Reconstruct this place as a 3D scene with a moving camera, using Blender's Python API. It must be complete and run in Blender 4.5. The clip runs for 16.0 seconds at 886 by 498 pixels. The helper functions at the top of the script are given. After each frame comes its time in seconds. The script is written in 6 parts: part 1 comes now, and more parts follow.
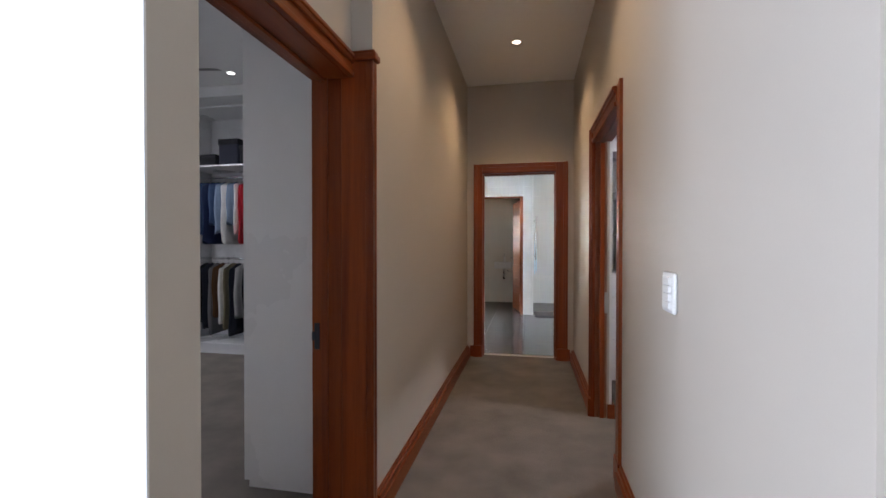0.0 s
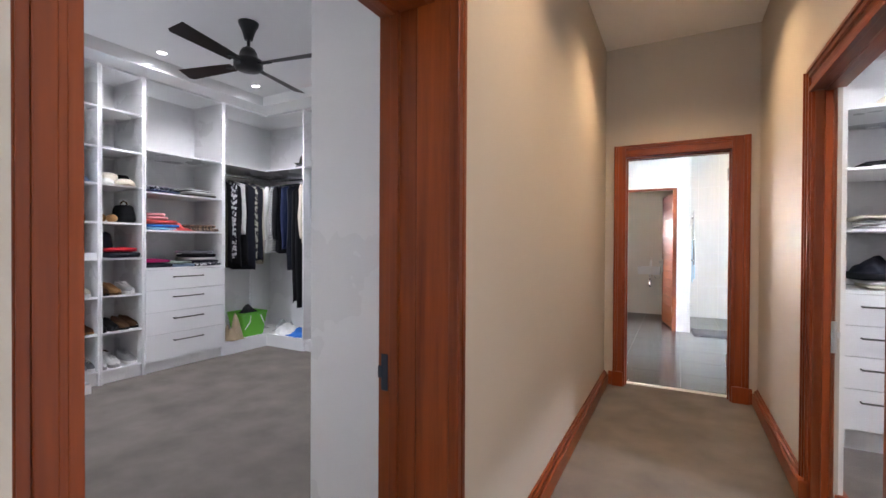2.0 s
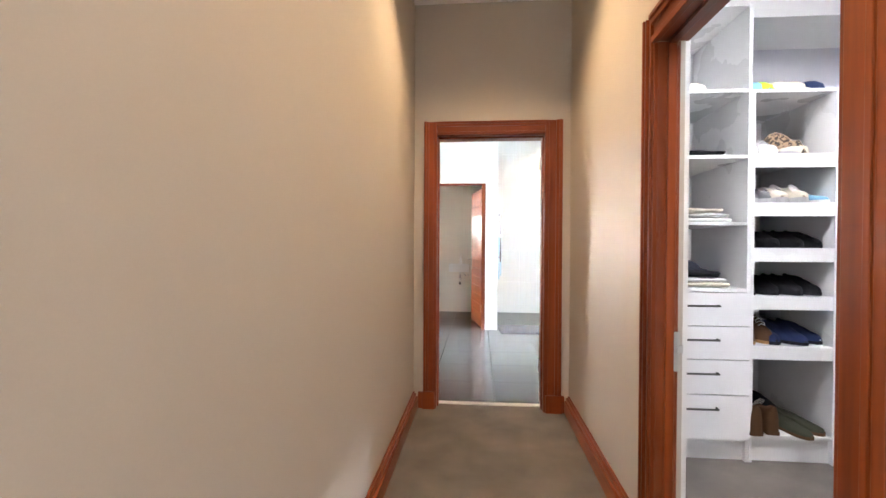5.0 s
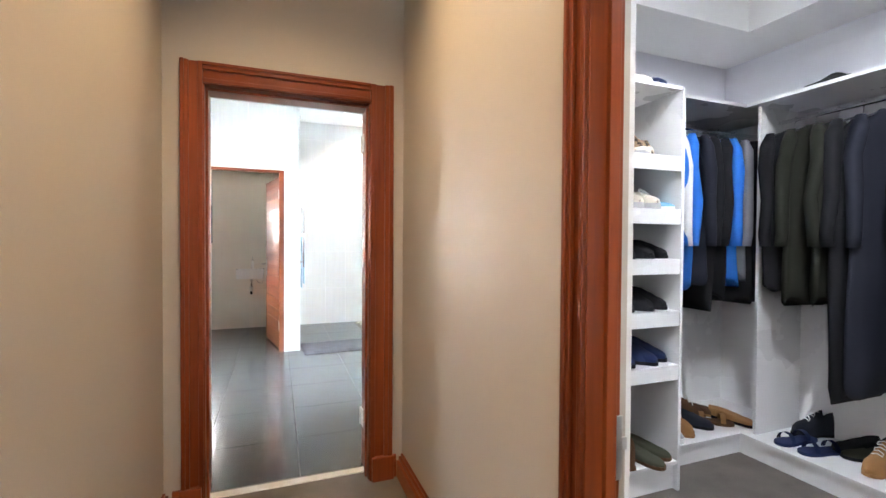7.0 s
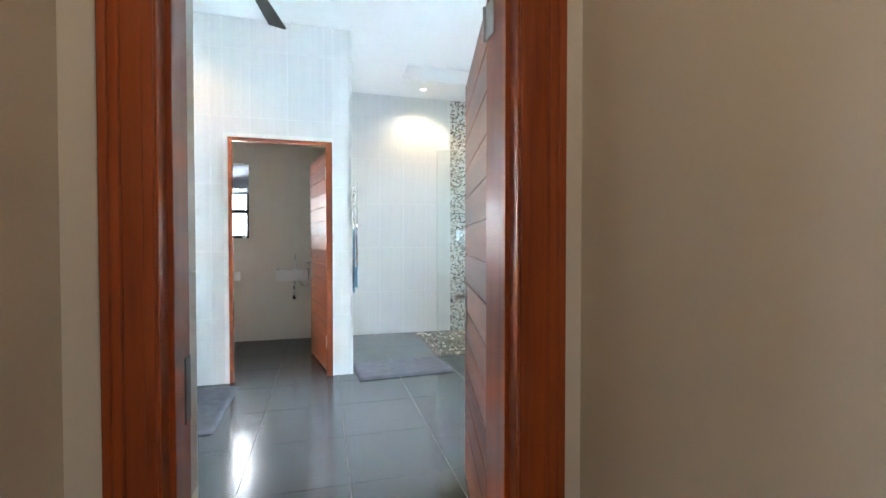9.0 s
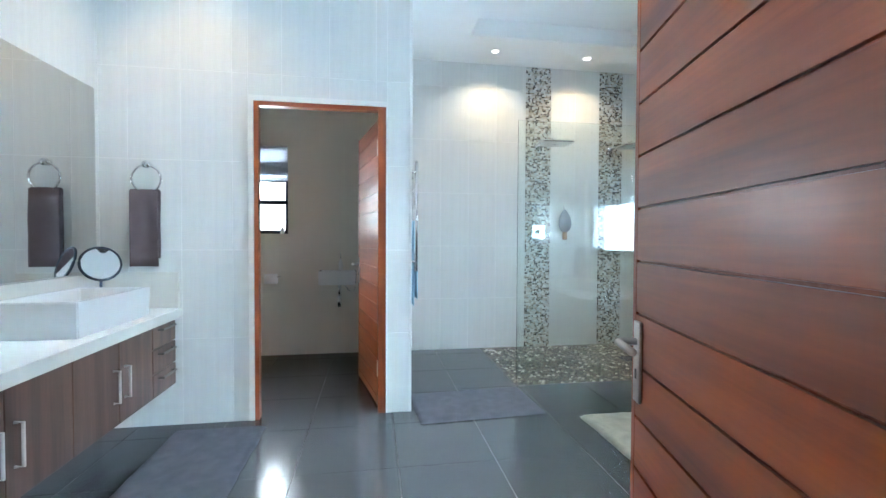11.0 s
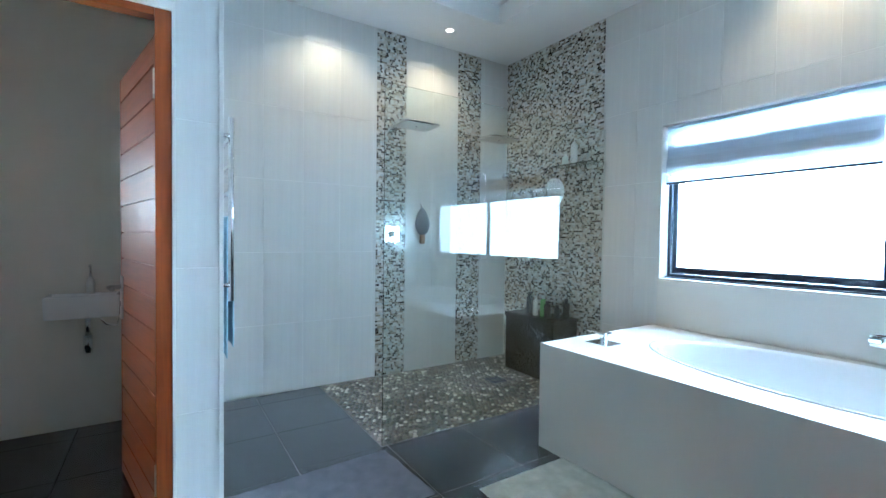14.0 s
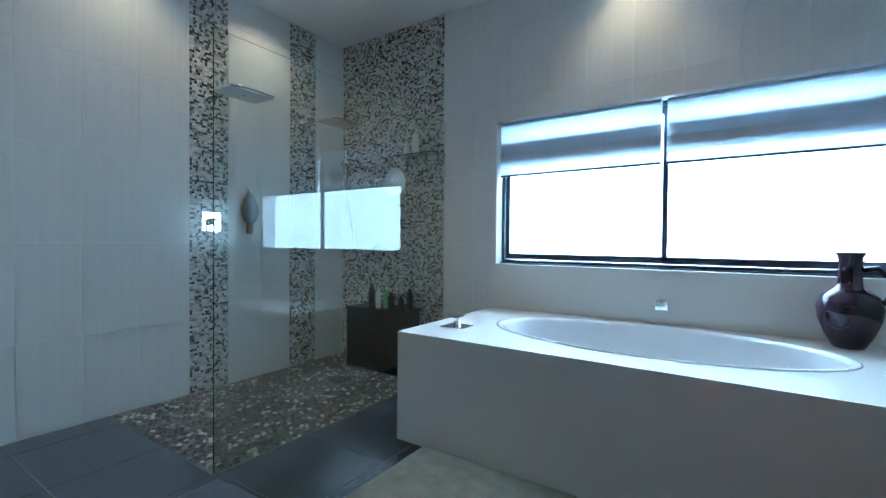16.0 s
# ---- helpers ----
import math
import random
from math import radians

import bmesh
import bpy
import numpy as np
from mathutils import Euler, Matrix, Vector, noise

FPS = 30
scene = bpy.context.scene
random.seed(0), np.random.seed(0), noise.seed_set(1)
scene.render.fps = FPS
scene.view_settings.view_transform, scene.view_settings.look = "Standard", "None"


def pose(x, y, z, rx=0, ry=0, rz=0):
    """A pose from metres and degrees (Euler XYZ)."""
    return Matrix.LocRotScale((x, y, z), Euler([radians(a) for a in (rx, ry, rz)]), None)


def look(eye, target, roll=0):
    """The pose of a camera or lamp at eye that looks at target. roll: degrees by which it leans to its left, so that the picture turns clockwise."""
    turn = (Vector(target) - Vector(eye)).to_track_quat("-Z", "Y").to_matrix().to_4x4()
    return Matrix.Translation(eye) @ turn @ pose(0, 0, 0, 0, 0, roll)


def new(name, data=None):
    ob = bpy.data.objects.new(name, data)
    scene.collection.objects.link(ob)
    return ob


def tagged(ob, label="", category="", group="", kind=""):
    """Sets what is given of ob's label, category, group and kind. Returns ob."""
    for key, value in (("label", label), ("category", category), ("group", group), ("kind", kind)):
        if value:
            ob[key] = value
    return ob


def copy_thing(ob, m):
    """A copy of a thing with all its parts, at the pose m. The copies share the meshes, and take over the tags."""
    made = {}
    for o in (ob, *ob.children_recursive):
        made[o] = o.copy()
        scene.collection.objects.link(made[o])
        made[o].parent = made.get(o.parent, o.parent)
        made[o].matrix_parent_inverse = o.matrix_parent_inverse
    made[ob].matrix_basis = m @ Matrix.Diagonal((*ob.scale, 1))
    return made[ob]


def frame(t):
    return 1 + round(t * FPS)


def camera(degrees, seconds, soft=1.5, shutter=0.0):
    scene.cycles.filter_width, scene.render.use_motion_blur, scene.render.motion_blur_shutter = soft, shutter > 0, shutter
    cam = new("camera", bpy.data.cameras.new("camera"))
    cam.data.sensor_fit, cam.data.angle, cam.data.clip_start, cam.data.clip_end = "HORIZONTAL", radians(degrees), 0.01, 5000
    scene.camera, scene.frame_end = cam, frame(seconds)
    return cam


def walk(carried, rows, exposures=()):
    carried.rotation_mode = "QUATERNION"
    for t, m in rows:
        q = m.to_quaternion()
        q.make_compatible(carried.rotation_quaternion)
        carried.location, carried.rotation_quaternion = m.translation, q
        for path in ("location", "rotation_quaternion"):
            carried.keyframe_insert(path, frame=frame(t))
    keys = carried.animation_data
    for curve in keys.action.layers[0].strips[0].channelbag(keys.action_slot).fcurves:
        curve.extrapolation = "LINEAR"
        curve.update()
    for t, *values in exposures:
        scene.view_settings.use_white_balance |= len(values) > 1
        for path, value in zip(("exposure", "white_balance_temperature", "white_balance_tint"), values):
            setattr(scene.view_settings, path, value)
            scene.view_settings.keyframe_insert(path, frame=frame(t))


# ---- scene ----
cam = camera(90.5, 16.0)
PATH = [
    (0, (0.0, 0.0, 1.256), (-0.387, 1.962, 1.236), -0.0),
    (0.5, (-0.047, 0.208, 1.258), (-0.577, 2.136, 1.233), 0.0),
    (1, (-0.091, 0.399, 1.25), (-0.773, 2.279, 1.23), 0.1),
    (1.5, (-0.114, 0.559, 1.257), (-0.938, 2.382, 1.237), 0.2),
    (2, (-0.105, 0.669, 1.257), (-1.047, 2.433, 1.239), 0.3),
    (2.5, (-0.087, 0.773, 1.264), (-1.085, 2.507, 1.244), 0.3),
    (3, (-0.075, 0.886, 1.259), (-1.09, 2.609, 1.237), 0.3),
    (3.5, (-0.088, 1.043, 1.231), (-1.106, 2.765, 1.215), 0.3),
    (4, (-0.142, 1.224, 1.229), (-1.029, 3.017, 1.209), 0.3),
    (4.5, (-0.174, 1.429, 1.214), (-0.727, 3.351, 1.191), 0.5),
    (5, (-0.197, 1.623, 1.234), (-0.363, 3.616, 1.213), 0.3),
    (5.2, (-0.196, 1.688, 1.248), (-0.202, 3.688, 1.223), 0.1),
    (7.3, (-0.19, 2.713, 1.309), (0.532, 4.578, 1.277), 0.3),
    (7.5, (-0.195, 2.829, 1.275), (0.527, 4.694, 1.247), 0.2),
    (8, (-0.217, 3.182, 1.278), (0.489, 5.053, 1.25), 0.3),
    (8.5, (-0.203, 3.564, 1.25), (0.419, 5.465, 1.218), 0.1),
    (9, (-0.192, 3.89, 1.233), (0.332, 5.82, 1.194), -0.0),
    (9.5, (-0.196, 4.2, 1.217), (0.252, 6.149, 1.176), 0.1),
    (10, (-0.204, 4.456, 1.205), (0.162, 6.422, 1.161), 0.1),
    (10.2, (-0.207, 4.557, 1.202), (0.126, 6.529, 1.16), 0.0),
    (12.3, (-0.181, 5.462, 1.261), (0.13, 7.437, 1.193), 0.4),
    (12.5, (-0.166, 5.532, 1.263), (0.222, 7.493, 1.197), 0.4),
    (13, (-0.124, 5.696, 1.283), (0.493, 7.597, 1.22), 0.4),
    (13.5, (-0.125, 5.867, 1.273), (0.736, 7.672, 1.217), 0.6),
    (14, (-0.152, 6.008, 1.268), (0.929, 7.69, 1.218), 0.7),
    (14.5, (-0.167, 6.101, 1.249), (1.104, 7.644, 1.203), 0.6),
    (15, (-0.189, 6.157, 1.217), (1.247, 7.549, 1.179), 0.5),
    (15.5, (-0.196, 6.207, 1.203), (1.366, 7.455, 1.161), 0.4),
    (16, (-0.19, 6.286, 1.164), (1.472, 7.397, 1.129), 0.5),
]
EXPOSURES = [(0.0, 0.05, 6400, 20), (1.0, 0.6, 6400, 20), (1.5, 0.85, 6400, 20), (3.0, 1.35, 6400, 20), (5.0, 1.38, 6500, 18), (7.5, 1.25, 6150, 13), (8.7, 0.75, 5850, 9), (9.5, 0.56, 5600, 7), (10.5, 0.42, 5450, 6), (12.5, 0.14, 5150, 5), (13.5, -0.02, 5050, 4), (15.0, -0.4, 4900, 3), (16.0, -1.0, 4850, 3)]
walk(cam, [(t, look(eye, target, roll)) for t, eye, target, roll in PATH], EXPOSURES)

# ---- world and large lights ----
world = bpy.data.worlds.new("world")
scene.world = world
world.use_nodes = True
sky = world.node_tree.nodes.new("ShaderNodeTexSky")
sky.sky_type = "NISHITA"
sky.sun_disc = False
sky.sun_elevation, sky.sun_rotation = radians(50), radians(200)
world.node_tree.links.new(sky.outputs[0], world.node_tree.nodes["Background"].inputs[0])
world.node_tree.nodes["Background"].inputs[1].default_value = 0.1


def area_lamp(name, eye, target, sx, sy, watts, colour, spread=180):
    data = bpy.data.lights.new(name, "AREA")
    data.shape, data.size, data.size_y, data.energy, data.color = "RECTANGLE", sx, sy, watts, colour
    ob = new(name, data)
    ob.matrix_world = look(eye, target)
    data.spread = radians(spread)
    return ob


def spot_lamp(name, eye, watts, colour, angle=100, blend=0.7, size=0.04):
    data = bpy.data.lights.new(name, "SPOT")
    data.energy, data.color, data.spot_size, data.spot_blend, data.shadow_soft_size = watts, colour, radians(angle), blend, size
    ob = new(name, data)
    ob.matrix_world = Matrix.Translation(eye)
    return ob


WARM, COOL = (1.0, 0.72, 0.4), (0.93, 0.97, 1.0)
# daylight through the bedroom window beside the start of the walk
area_lamp("bedroom_daylight", (-3.52, -2.4, 1.5), (0.0, -2.3, 1.3), 2.7, 1.7, 320, (0.72, 0.86, 1.0), 150)

# daylight through the dressing room window, out of view beside the mirror
area_lamp("closet_daylight", (-4.4, 0.92, 1.55), (-3.6, 3.0, 1.0), 1.1, 1.2, 9, (0.8, 0.9, 1.0))

# ---- materials ----
def mat(name):
    m = bpy.data.materials.new(name)
    m.use_nodes = True
    return m, m.node_tree.nodes, m.node_tree.links, m.node_tree.nodes["Principled BSDF"]


def ramp(nodes, stops, mode="LINEAR"):
    r = nodes.new("ShaderNodeValToRGB")
    r.color_ramp.interpolation = mode
    while len(r.color_ramp.elements) < len(stops):
        r.color_ramp.elements.new(0.5)
    for e, (p, c) in zip(r.color_ramp.elements, stops):
        e.position, e.color = p, (*c, 1)
    return r


def surface(name, colour, rough=0.5, metal=0.0, vary=0.08, scale=6.0, fine=120.0, bump=0.1, dist=0.002, stretch=(1, 1, 1), spec=0.5, coat=0.0):
    """A plain surface with broad stains and a fine grain."""
    m, n, l, b = mat(name)
    tc = n.new("ShaderNodeTexCoord")
    mp = n.new("ShaderNodeMapping")
    mp.inputs["Scale"].default_value = stretch
    l.new(tc.outputs["Object"], mp.inputs[0])
    big, small = n.new("ShaderNodeTexNoise"), n.new("ShaderNodeTexNoise")
    for t, s, d in ((big, scale, 4), (small, fine, 3)):
        t.inputs["Scale"].default_value, t.inputs["Detail"].default_value = s, d
        l.new(mp.outputs[0], t.inputs[0])
    c = Vector(colour)
    r = ramp(n, [(0.25, c * (1 - vary)), (0.75, [min(1, v) for v in c * (1 + vary)])])
    mix = n.new("ShaderNodeMath")
    mix.operation = "MULTIPLY_ADD"
    mix.inputs[1].default_value = 0.35
    l.new(small.outputs[0], mix.inputs[0])
    sc = n.new("ShaderNodeMath")
    sc.operation = "MULTIPLY"
    sc.inputs[1].default_value = 0.65
    l.new(big.outputs[0], sc.inputs[0])
    l.new(sc.outputs[0], mix.inputs[2])
    l.new(mix.outputs[0], r.inputs[0])
    l.new(r.outputs[0], b.inputs["Base Color"])
    rr = n.new("ShaderNodeMapRange")
    rr.inputs[3].default_value, rr.inputs[4].default_value = max(0.02, rough * 0.85), min(1, rough * 1.15)
    l.new(big.outputs[0], rr.inputs[0])
    l.new(rr.outputs[0], b.inputs["Roughness"])
    bm_ = n.new("ShaderNodeBump")
    bm_.inputs["Strength"].default_value, bm_.inputs["Distance"].default_value = bump, dist
    l.new(small.outputs[0], bm_.inputs["Height"])
    l.new(bm_.outputs[0], b.inputs["Normal"])
    b.inputs["Metallic"].default_value = metal
    b.inputs["Specular IOR Level"].default_value = spec
    b.inputs["Coat Weight"].default_value = coat
    return m


def wood(name, axis, dark, light, rough=0.36, coat=0.12):
    """Varnished timber with grain along one axis."""
    m, n, l, b = mat(name)
    tc, mp = n.new("ShaderNodeTexCoord"), n.new("ShaderNodeMapping")
    mp.inputs["Scale"].default_value = [0.7 if a == axis else 14 for a in "xyz"]
    l.new(tc.outputs["Object"], mp.inputs[0])
    info = n.new("ShaderNodeObjectInfo")
    off = n.new("ShaderNodeVectorMath")
    off.operation = "MULTIPLY_ADD"
    off.inputs[1].default_value = (9, 9, 9)
    l.new(info.outputs["Random"], off.inputs[0])
    l.new(mp.outputs[0], off.inputs[2])
    grain, pores = n.new("ShaderNodeTexNoise"), n.new("ShaderNodeTexNoise")
    grain.inputs["Scale"].default_value, grain.inputs["Detail"].default_value, grain.inputs["Distortion"].default_value = 0.8, 6, 0.6
    pores.inputs["Scale"].default_value, pores.inputs["Detail"].default_value = 7, 3
    l.new(off.outputs[0], grain.inputs[0])
    l.new(off.outputs[0], pores.inputs[0])
    add = n.new("ShaderNodeMath")
    add.operation = "MULTIPLY_ADD"
    add.inputs[1].default_value = 0.3
    l.new(pores.outputs[0], add.inputs[0])
    l.new(grain.outputs[0], add.inputs[2])
    mid = [(a + c) / 2 for a, c in zip(dark, light)]
    r = ramp(n, [(0.42, dark), (0.62, mid), (0.85, light)])
    l.new(add.outputs[0], r.inputs[0])
    hsv = n.new("ShaderNodeHueSaturation")
    vr = n.new("ShaderNodeMapRange")
    vr.inputs[3].default_value, vr.inputs[4].default_value = 0.85, 1.15
    l.new(info.outputs["Random"], vr.inputs[0])
    l.new(vr.outputs[0], hsv.inputs["Value"])
    l.new(r.outputs[0], hsv.inputs["Color"])
    l.new(hsv.outputs[0], b.inputs["Base Color"])
    bp = n.new("ShaderNodeBump")
    bp.inputs["Strength"].default_value, bp.inputs["Distance"].default_value = 0.12, 0.001
    l.new(pores.outputs[0], bp.inputs["Height"])
    l.new(bp.outputs[0], b.inputs["Normal"])
    b.inputs["Roughness"].default_value, b.inputs["Specular IOR Level"].default_value = rough, 0.35
    b.inputs["Coat Weight"].default_value, b.inputs["Coat Roughness"].default_value = coat, 0.2
    return m


def emitter(name, colour, strength):
    m, n, l, b = mat(name)
    b.inputs["Base Color"].default_value = (0.9, 0.9, 0.9, 1)
    b.inputs["Emission Color"].default_value, b.inputs["Emission Strength"].default_value = (*colour, 1), strength
    return m


def clear_glass(name, tint, rough=0.0):
    m, n, l, b = mat(name)
    b.inputs["Base Color"].default_value = (*tint, 1)
    b.inputs["Transmission Weight"].default_value, b.inputs["Roughness"].default_value, b.inputs["IOR"].default_value = 1, rough, 1.5
    return m


def mosaic(name, stops, rough):
    """Small glass chips, each with a colour of its own."""
    m, n, l, b = mat(name)
    g = n.new("ShaderNodeNewGeometry")
    r = ramp(n, stops, "CONSTANT")
    l.new(g.outputs["Random Per Island"], r.inputs[0])
    l.new(r.outputs[0], b.inputs["Base Color"])
    b.inputs["Roughness"].default_value = rough
    return m


M = {
    "greige": surface("greige_wall_paint", (0.50, 0.455, 0.395), 0.58, vary=0.035, scale=2.0, fine=260, bump=0.08, dist=0.0008, spec=0.25),
    "white": surface("white_wall_paint", (0.78, 0.78, 0.77), 0.55, vary=0.02, scale=2.0, fine=260, bump=0.06, dist=0.0006),
    "ceiling": surface("white_ceiling_paint", (0.88, 0.88, 0.87), 0.85, vary=0.02, scale=1.5, fine=200, bump=0.05, dist=0.0006),
    "lavender": surface("pale_grey_wall_paint", (0.72, 0.72, 0.76), 0.6, vary=0.02, scale=2.0, fine=260, bump=0.06, dist=0.0006),
    "carpet": surface("taupe_carpet", (0.195, 0.172, 0.15), 0.95, vary=0.38, scale=3.6, fine=420, bump=0.9, dist=0.006, spec=0.1),
    "board": surface("white_melamine", (0.8, 0.8, 0.8), 0.28, vary=0.015, scale=2.0, fine=90, bump=0.03, dist=0.0004),
    "gloss": surface("white_gloss_board", (0.82, 0.82, 0.83), 0.12, vary=0.01, scale=2.0, fine=60, bump=0.02, dist=0.0003),
    "floor_tile": surface("charcoal_porcelain", (0.026, 0.0245, 0.0245), 0.2, spec=0.4, vary=0.12, scale=2.5, fine=50, bump=0.03, dist=0.0004, stretch=(1, 3, 1)),
    "grout": surface("grey_grout", (0.2, 0.19, 0.18), 0.9, vary=0.1, scale=8, fine=200),
    "pale_grout": surface("pale_grout", (0.84, 0.84, 0.82), 0.85, vary=0.03, scale=8, fine=200),
    "wall_tile": surface("white_striated_tile", (0.75, 0.75, 0.73), 0.25, vary=0.05, scale=5.0, fine=60, bump=0.06, dist=0.0005, stretch=(8, 8, 0.25)),
    "toilet_wall": surface("grey_white_wall", (0.74, 0.7, 0.62), 0.4, vary=0.02, scale=2.0, fine=150, bump=0.05),
    "solid": surface("white_solid_surface", (0.74, 0.72, 0.67), 0.25, vary=0.012, scale=3.0, fine=90, bump=0.02, dist=0.0003),
    "acrylic": surface("white_acrylic", (0.82, 0.83, 0.84), 0.1, vary=0.008, scale=2.0, fine=60, bump=0.01, dist=0.0002),
    "chrome": surface("chrome", (0.85, 0.86, 0.87), 0.06, 1.0, vary=0.02, bump=0.01, dist=0.0002),
    "steel": surface("brushed_steel", (0.55, 0.54, 0.52), 0.32, 1.0, vary=0.06, fine=300, bump=0.05, dist=0.0003, stretch=(1, 1, 12)),
    "bar": surface("satin_bar_steel", (0.13, 0.125, 0.12), 0.35, 1.0, vary=0.05, bump=0.03),
    "black": surface("black_gloss_paint", (0.012, 0.012, 0.013), 0.3, vary=0.1, bump=0.04),
    "blade": surface("dark_fan_blade", (0.03, 0.02, 0.017), 0.3, vary=0.25, fine=60, bump=0.08, stretch=(1, 1, 1)),
    "dark_metal": surface("anthracite_aluminium", (0.026, 0.034, 0.055), 0.4, 0.3, vary=0.06, bump=0.03),
    "granite": surface("black_granite", (0.02, 0.02, 0.021), 0.18, vary=0.5, scale=60, fine=300, bump=0.02),
    "ceramic": surface("glazed_vase", (0.008, 0.003, 0.006), 0.08, vary=0.3, scale=8, bump=0.03, spec=0.35),
    "porcelain": surface("white_porcelain", (0.82, 0.82, 0.81), 0.12, vary=0.008, bump=0.01, dist=0.0002),
    "plastic": surface("white_plastic", (0.8, 0.8, 0.78), 0.35, vary=0.015, bump=0.03, dist=0.0003),
    "walnut": wood("dark_walnut_veneer", "z", (0.028, 0.014, 0.01), (0.095, 0.05, 0.034), 0.4, 0.1),
    "wood_x": wood("mahogany_x", "x", (0.12, 0.019, 0.003), (0.27, 0.056, 0.009)),
    "wood_y": wood("mahogany_y", "y", (0.12, 0.019, 0.003), (0.27, 0.056, 0.009)),
    "wood_z": wood("mahogany_z", "z", (0.12, 0.019, 0.003), (0.27, 0.056, 0.009)),
    "mosaic": mosaic("pale_glass_mosaic", [(0.0, (0.36, 0.32, 0.26)), (0.14, (0.5, 0.47, 0.4)), (0.34, (0.62, 0.59, 0.53)), (0.6, (0.72, 0.72, 0.69)), (0.85, (0.56, 0.59, 0.58))], 0.2),
    "mosaic_dark": mosaic("dark_glass_mosaic", [(0.0, (0.02, 0.019, 0.02)), (0.35, (0.06, 0.047, 0.04)), (0.6, (0.12, 0.095, 0.075)), (0.82, (0.22, 0.2, 0.17))], 0.12),
    "glass": clear_glass("clear_glass", (0.93, 0.985, 0.97)),
    "pane": clear_glass("window_pane", (1, 1, 1)),
    "mirror": surface("silvered_mirror", (0.9, 0.91, 0.91), 0.02, 1.0, vary=0.005, bump=0.0),
    "lamp_warm": emitter("warm_lamp", (1.0, 0.85, 0.62), 6),
    "lamp_cool": emitter("cool_lamp", (0.95, 0.98, 1.0), 6),
    "daylight": emitter("daylight_backdrop", (0.74, 0.91, 1.0), 400),
    "green": surface("green_plastic", (0.13, 0.5, 0.03), 0.35, vary=0.05, bump=0.03),
}
CLOTH = {}


def cloth(key, colour, vary=0.12):
    if key not in CLOTH:
        CLOTH[key] = surface(key + "_cloth", colour, 0.9, vary=vary, scale=14, fine=500, bump=0.5, dist=0.0012, spec=0.15)
    return CLOTH[key]


def stripes(key, a, c, width, axis="z"):
    """Woven stripes or blotched prints of two colours."""
    if key in CLOTH:
        return CLOTH[key]
    m, n, l, b = mat(key + "_print")
    tc = n.new("ShaderNodeTexCoord")
    if axis == "print":
        t = n.new("ShaderNodeTexNoise")
        t.inputs["Scale"].default_value, t.inputs["Detail"].default_value = 1.0 / width, 2
        l.new(tc.outputs["Object"], t.inputs[0])
        src = t.outputs[0]
    else:
        t = n.new("ShaderNodeTexWave")
        t.bands_direction = axis.upper()
        t.inputs["Scale"].default_value, t.inputs["Distortion"].default_value = 0.31 / width, 0.5
        l.new(tc.outputs["Object"], t.inputs[0])
        src = t.outputs["Fac"]
    r = ramp(n, [(0.0, a), (0.5, c)], "CONSTANT")
    l.new(src, r.inputs[0])
    l.new(r.outputs[0], b.inputs["Base Color"])
    b.inputs["Roughness"].default_value = 0.9
    CLOTH[key] = m
    return m


# ---- building helpers ----
def box(bm, x0, x1, y0, y1, z0, z1, bevel=0.0, segments=2):
    ret = bmesh.ops.create_cube(bm, size=1)
    vs = ret["verts"]
    bmesh.ops.transform(bm, matrix=Matrix.Translation(((x0 + x1) / 2, (y0 + y1) / 2, (z0 + z1) / 2)) @ Matrix.Diagonal((x1 - x0, y1 - y0, z1 - z0, 1)), verts=vs)
    if bevel:
        bmesh.ops.bevel(bm, geom=list({e for v in vs for e in v.link_edges}), offset=bevel, segments=segments, profile=0.5, affect="EDGES")
    return bm


def boxes(*specs, bevel=0.0):
    bm = bmesh.new()
    for s in specs:
        box(bm, *s, bevel=bevel)
    return bm


def cyl(bm, p, q, r, r2=None, seg=16):
    """A rod or cone from p to q."""
    p, q = Vector(p), Vector(q)
    ret = bmesh.ops.create_cone(bm, cap_ends=True, segments=seg, radius1=r, radius2=r if r2 is None else r2, depth=(q - p).length)
    turn = (q - p).to_track_quat("Z", "Y").to_matrix().to_4x4()
    bmesh.ops.transform(bm, matrix=Matrix.Translation((p + q) / 2) @ turn, verts=ret["verts"])
    return bm


def lathe(profile, centre=(0, 0, 0), seg=32):
    """A turned body from (radius, height) pairs."""
    bm = bmesh.new()
    rings = []
    for r, z in profile:
        rings.append([bm.verts.new((centre[0] + r * math.cos(2 * math.pi * i / seg), centre[1] + r * math.sin(2 * math.pi * i / seg), centre[2] + z)) for i in range(seg)])
    for a, c in zip(rings, rings[1:]):
        for i in range(seg):
            bm.faces.new((a[i], a[(i + 1) % seg], c[(i + 1) % seg], c[i]))
    if profile[0][0] > 1e-4:
        bm.faces.new(list(reversed(rings[0])))
    if profile[-1][0] > 1e-4:
        bm.faces.new(rings[-1])
    bmesh.ops.remove_doubles(bm, verts=bm.verts, dist=1e-5)
    return bm


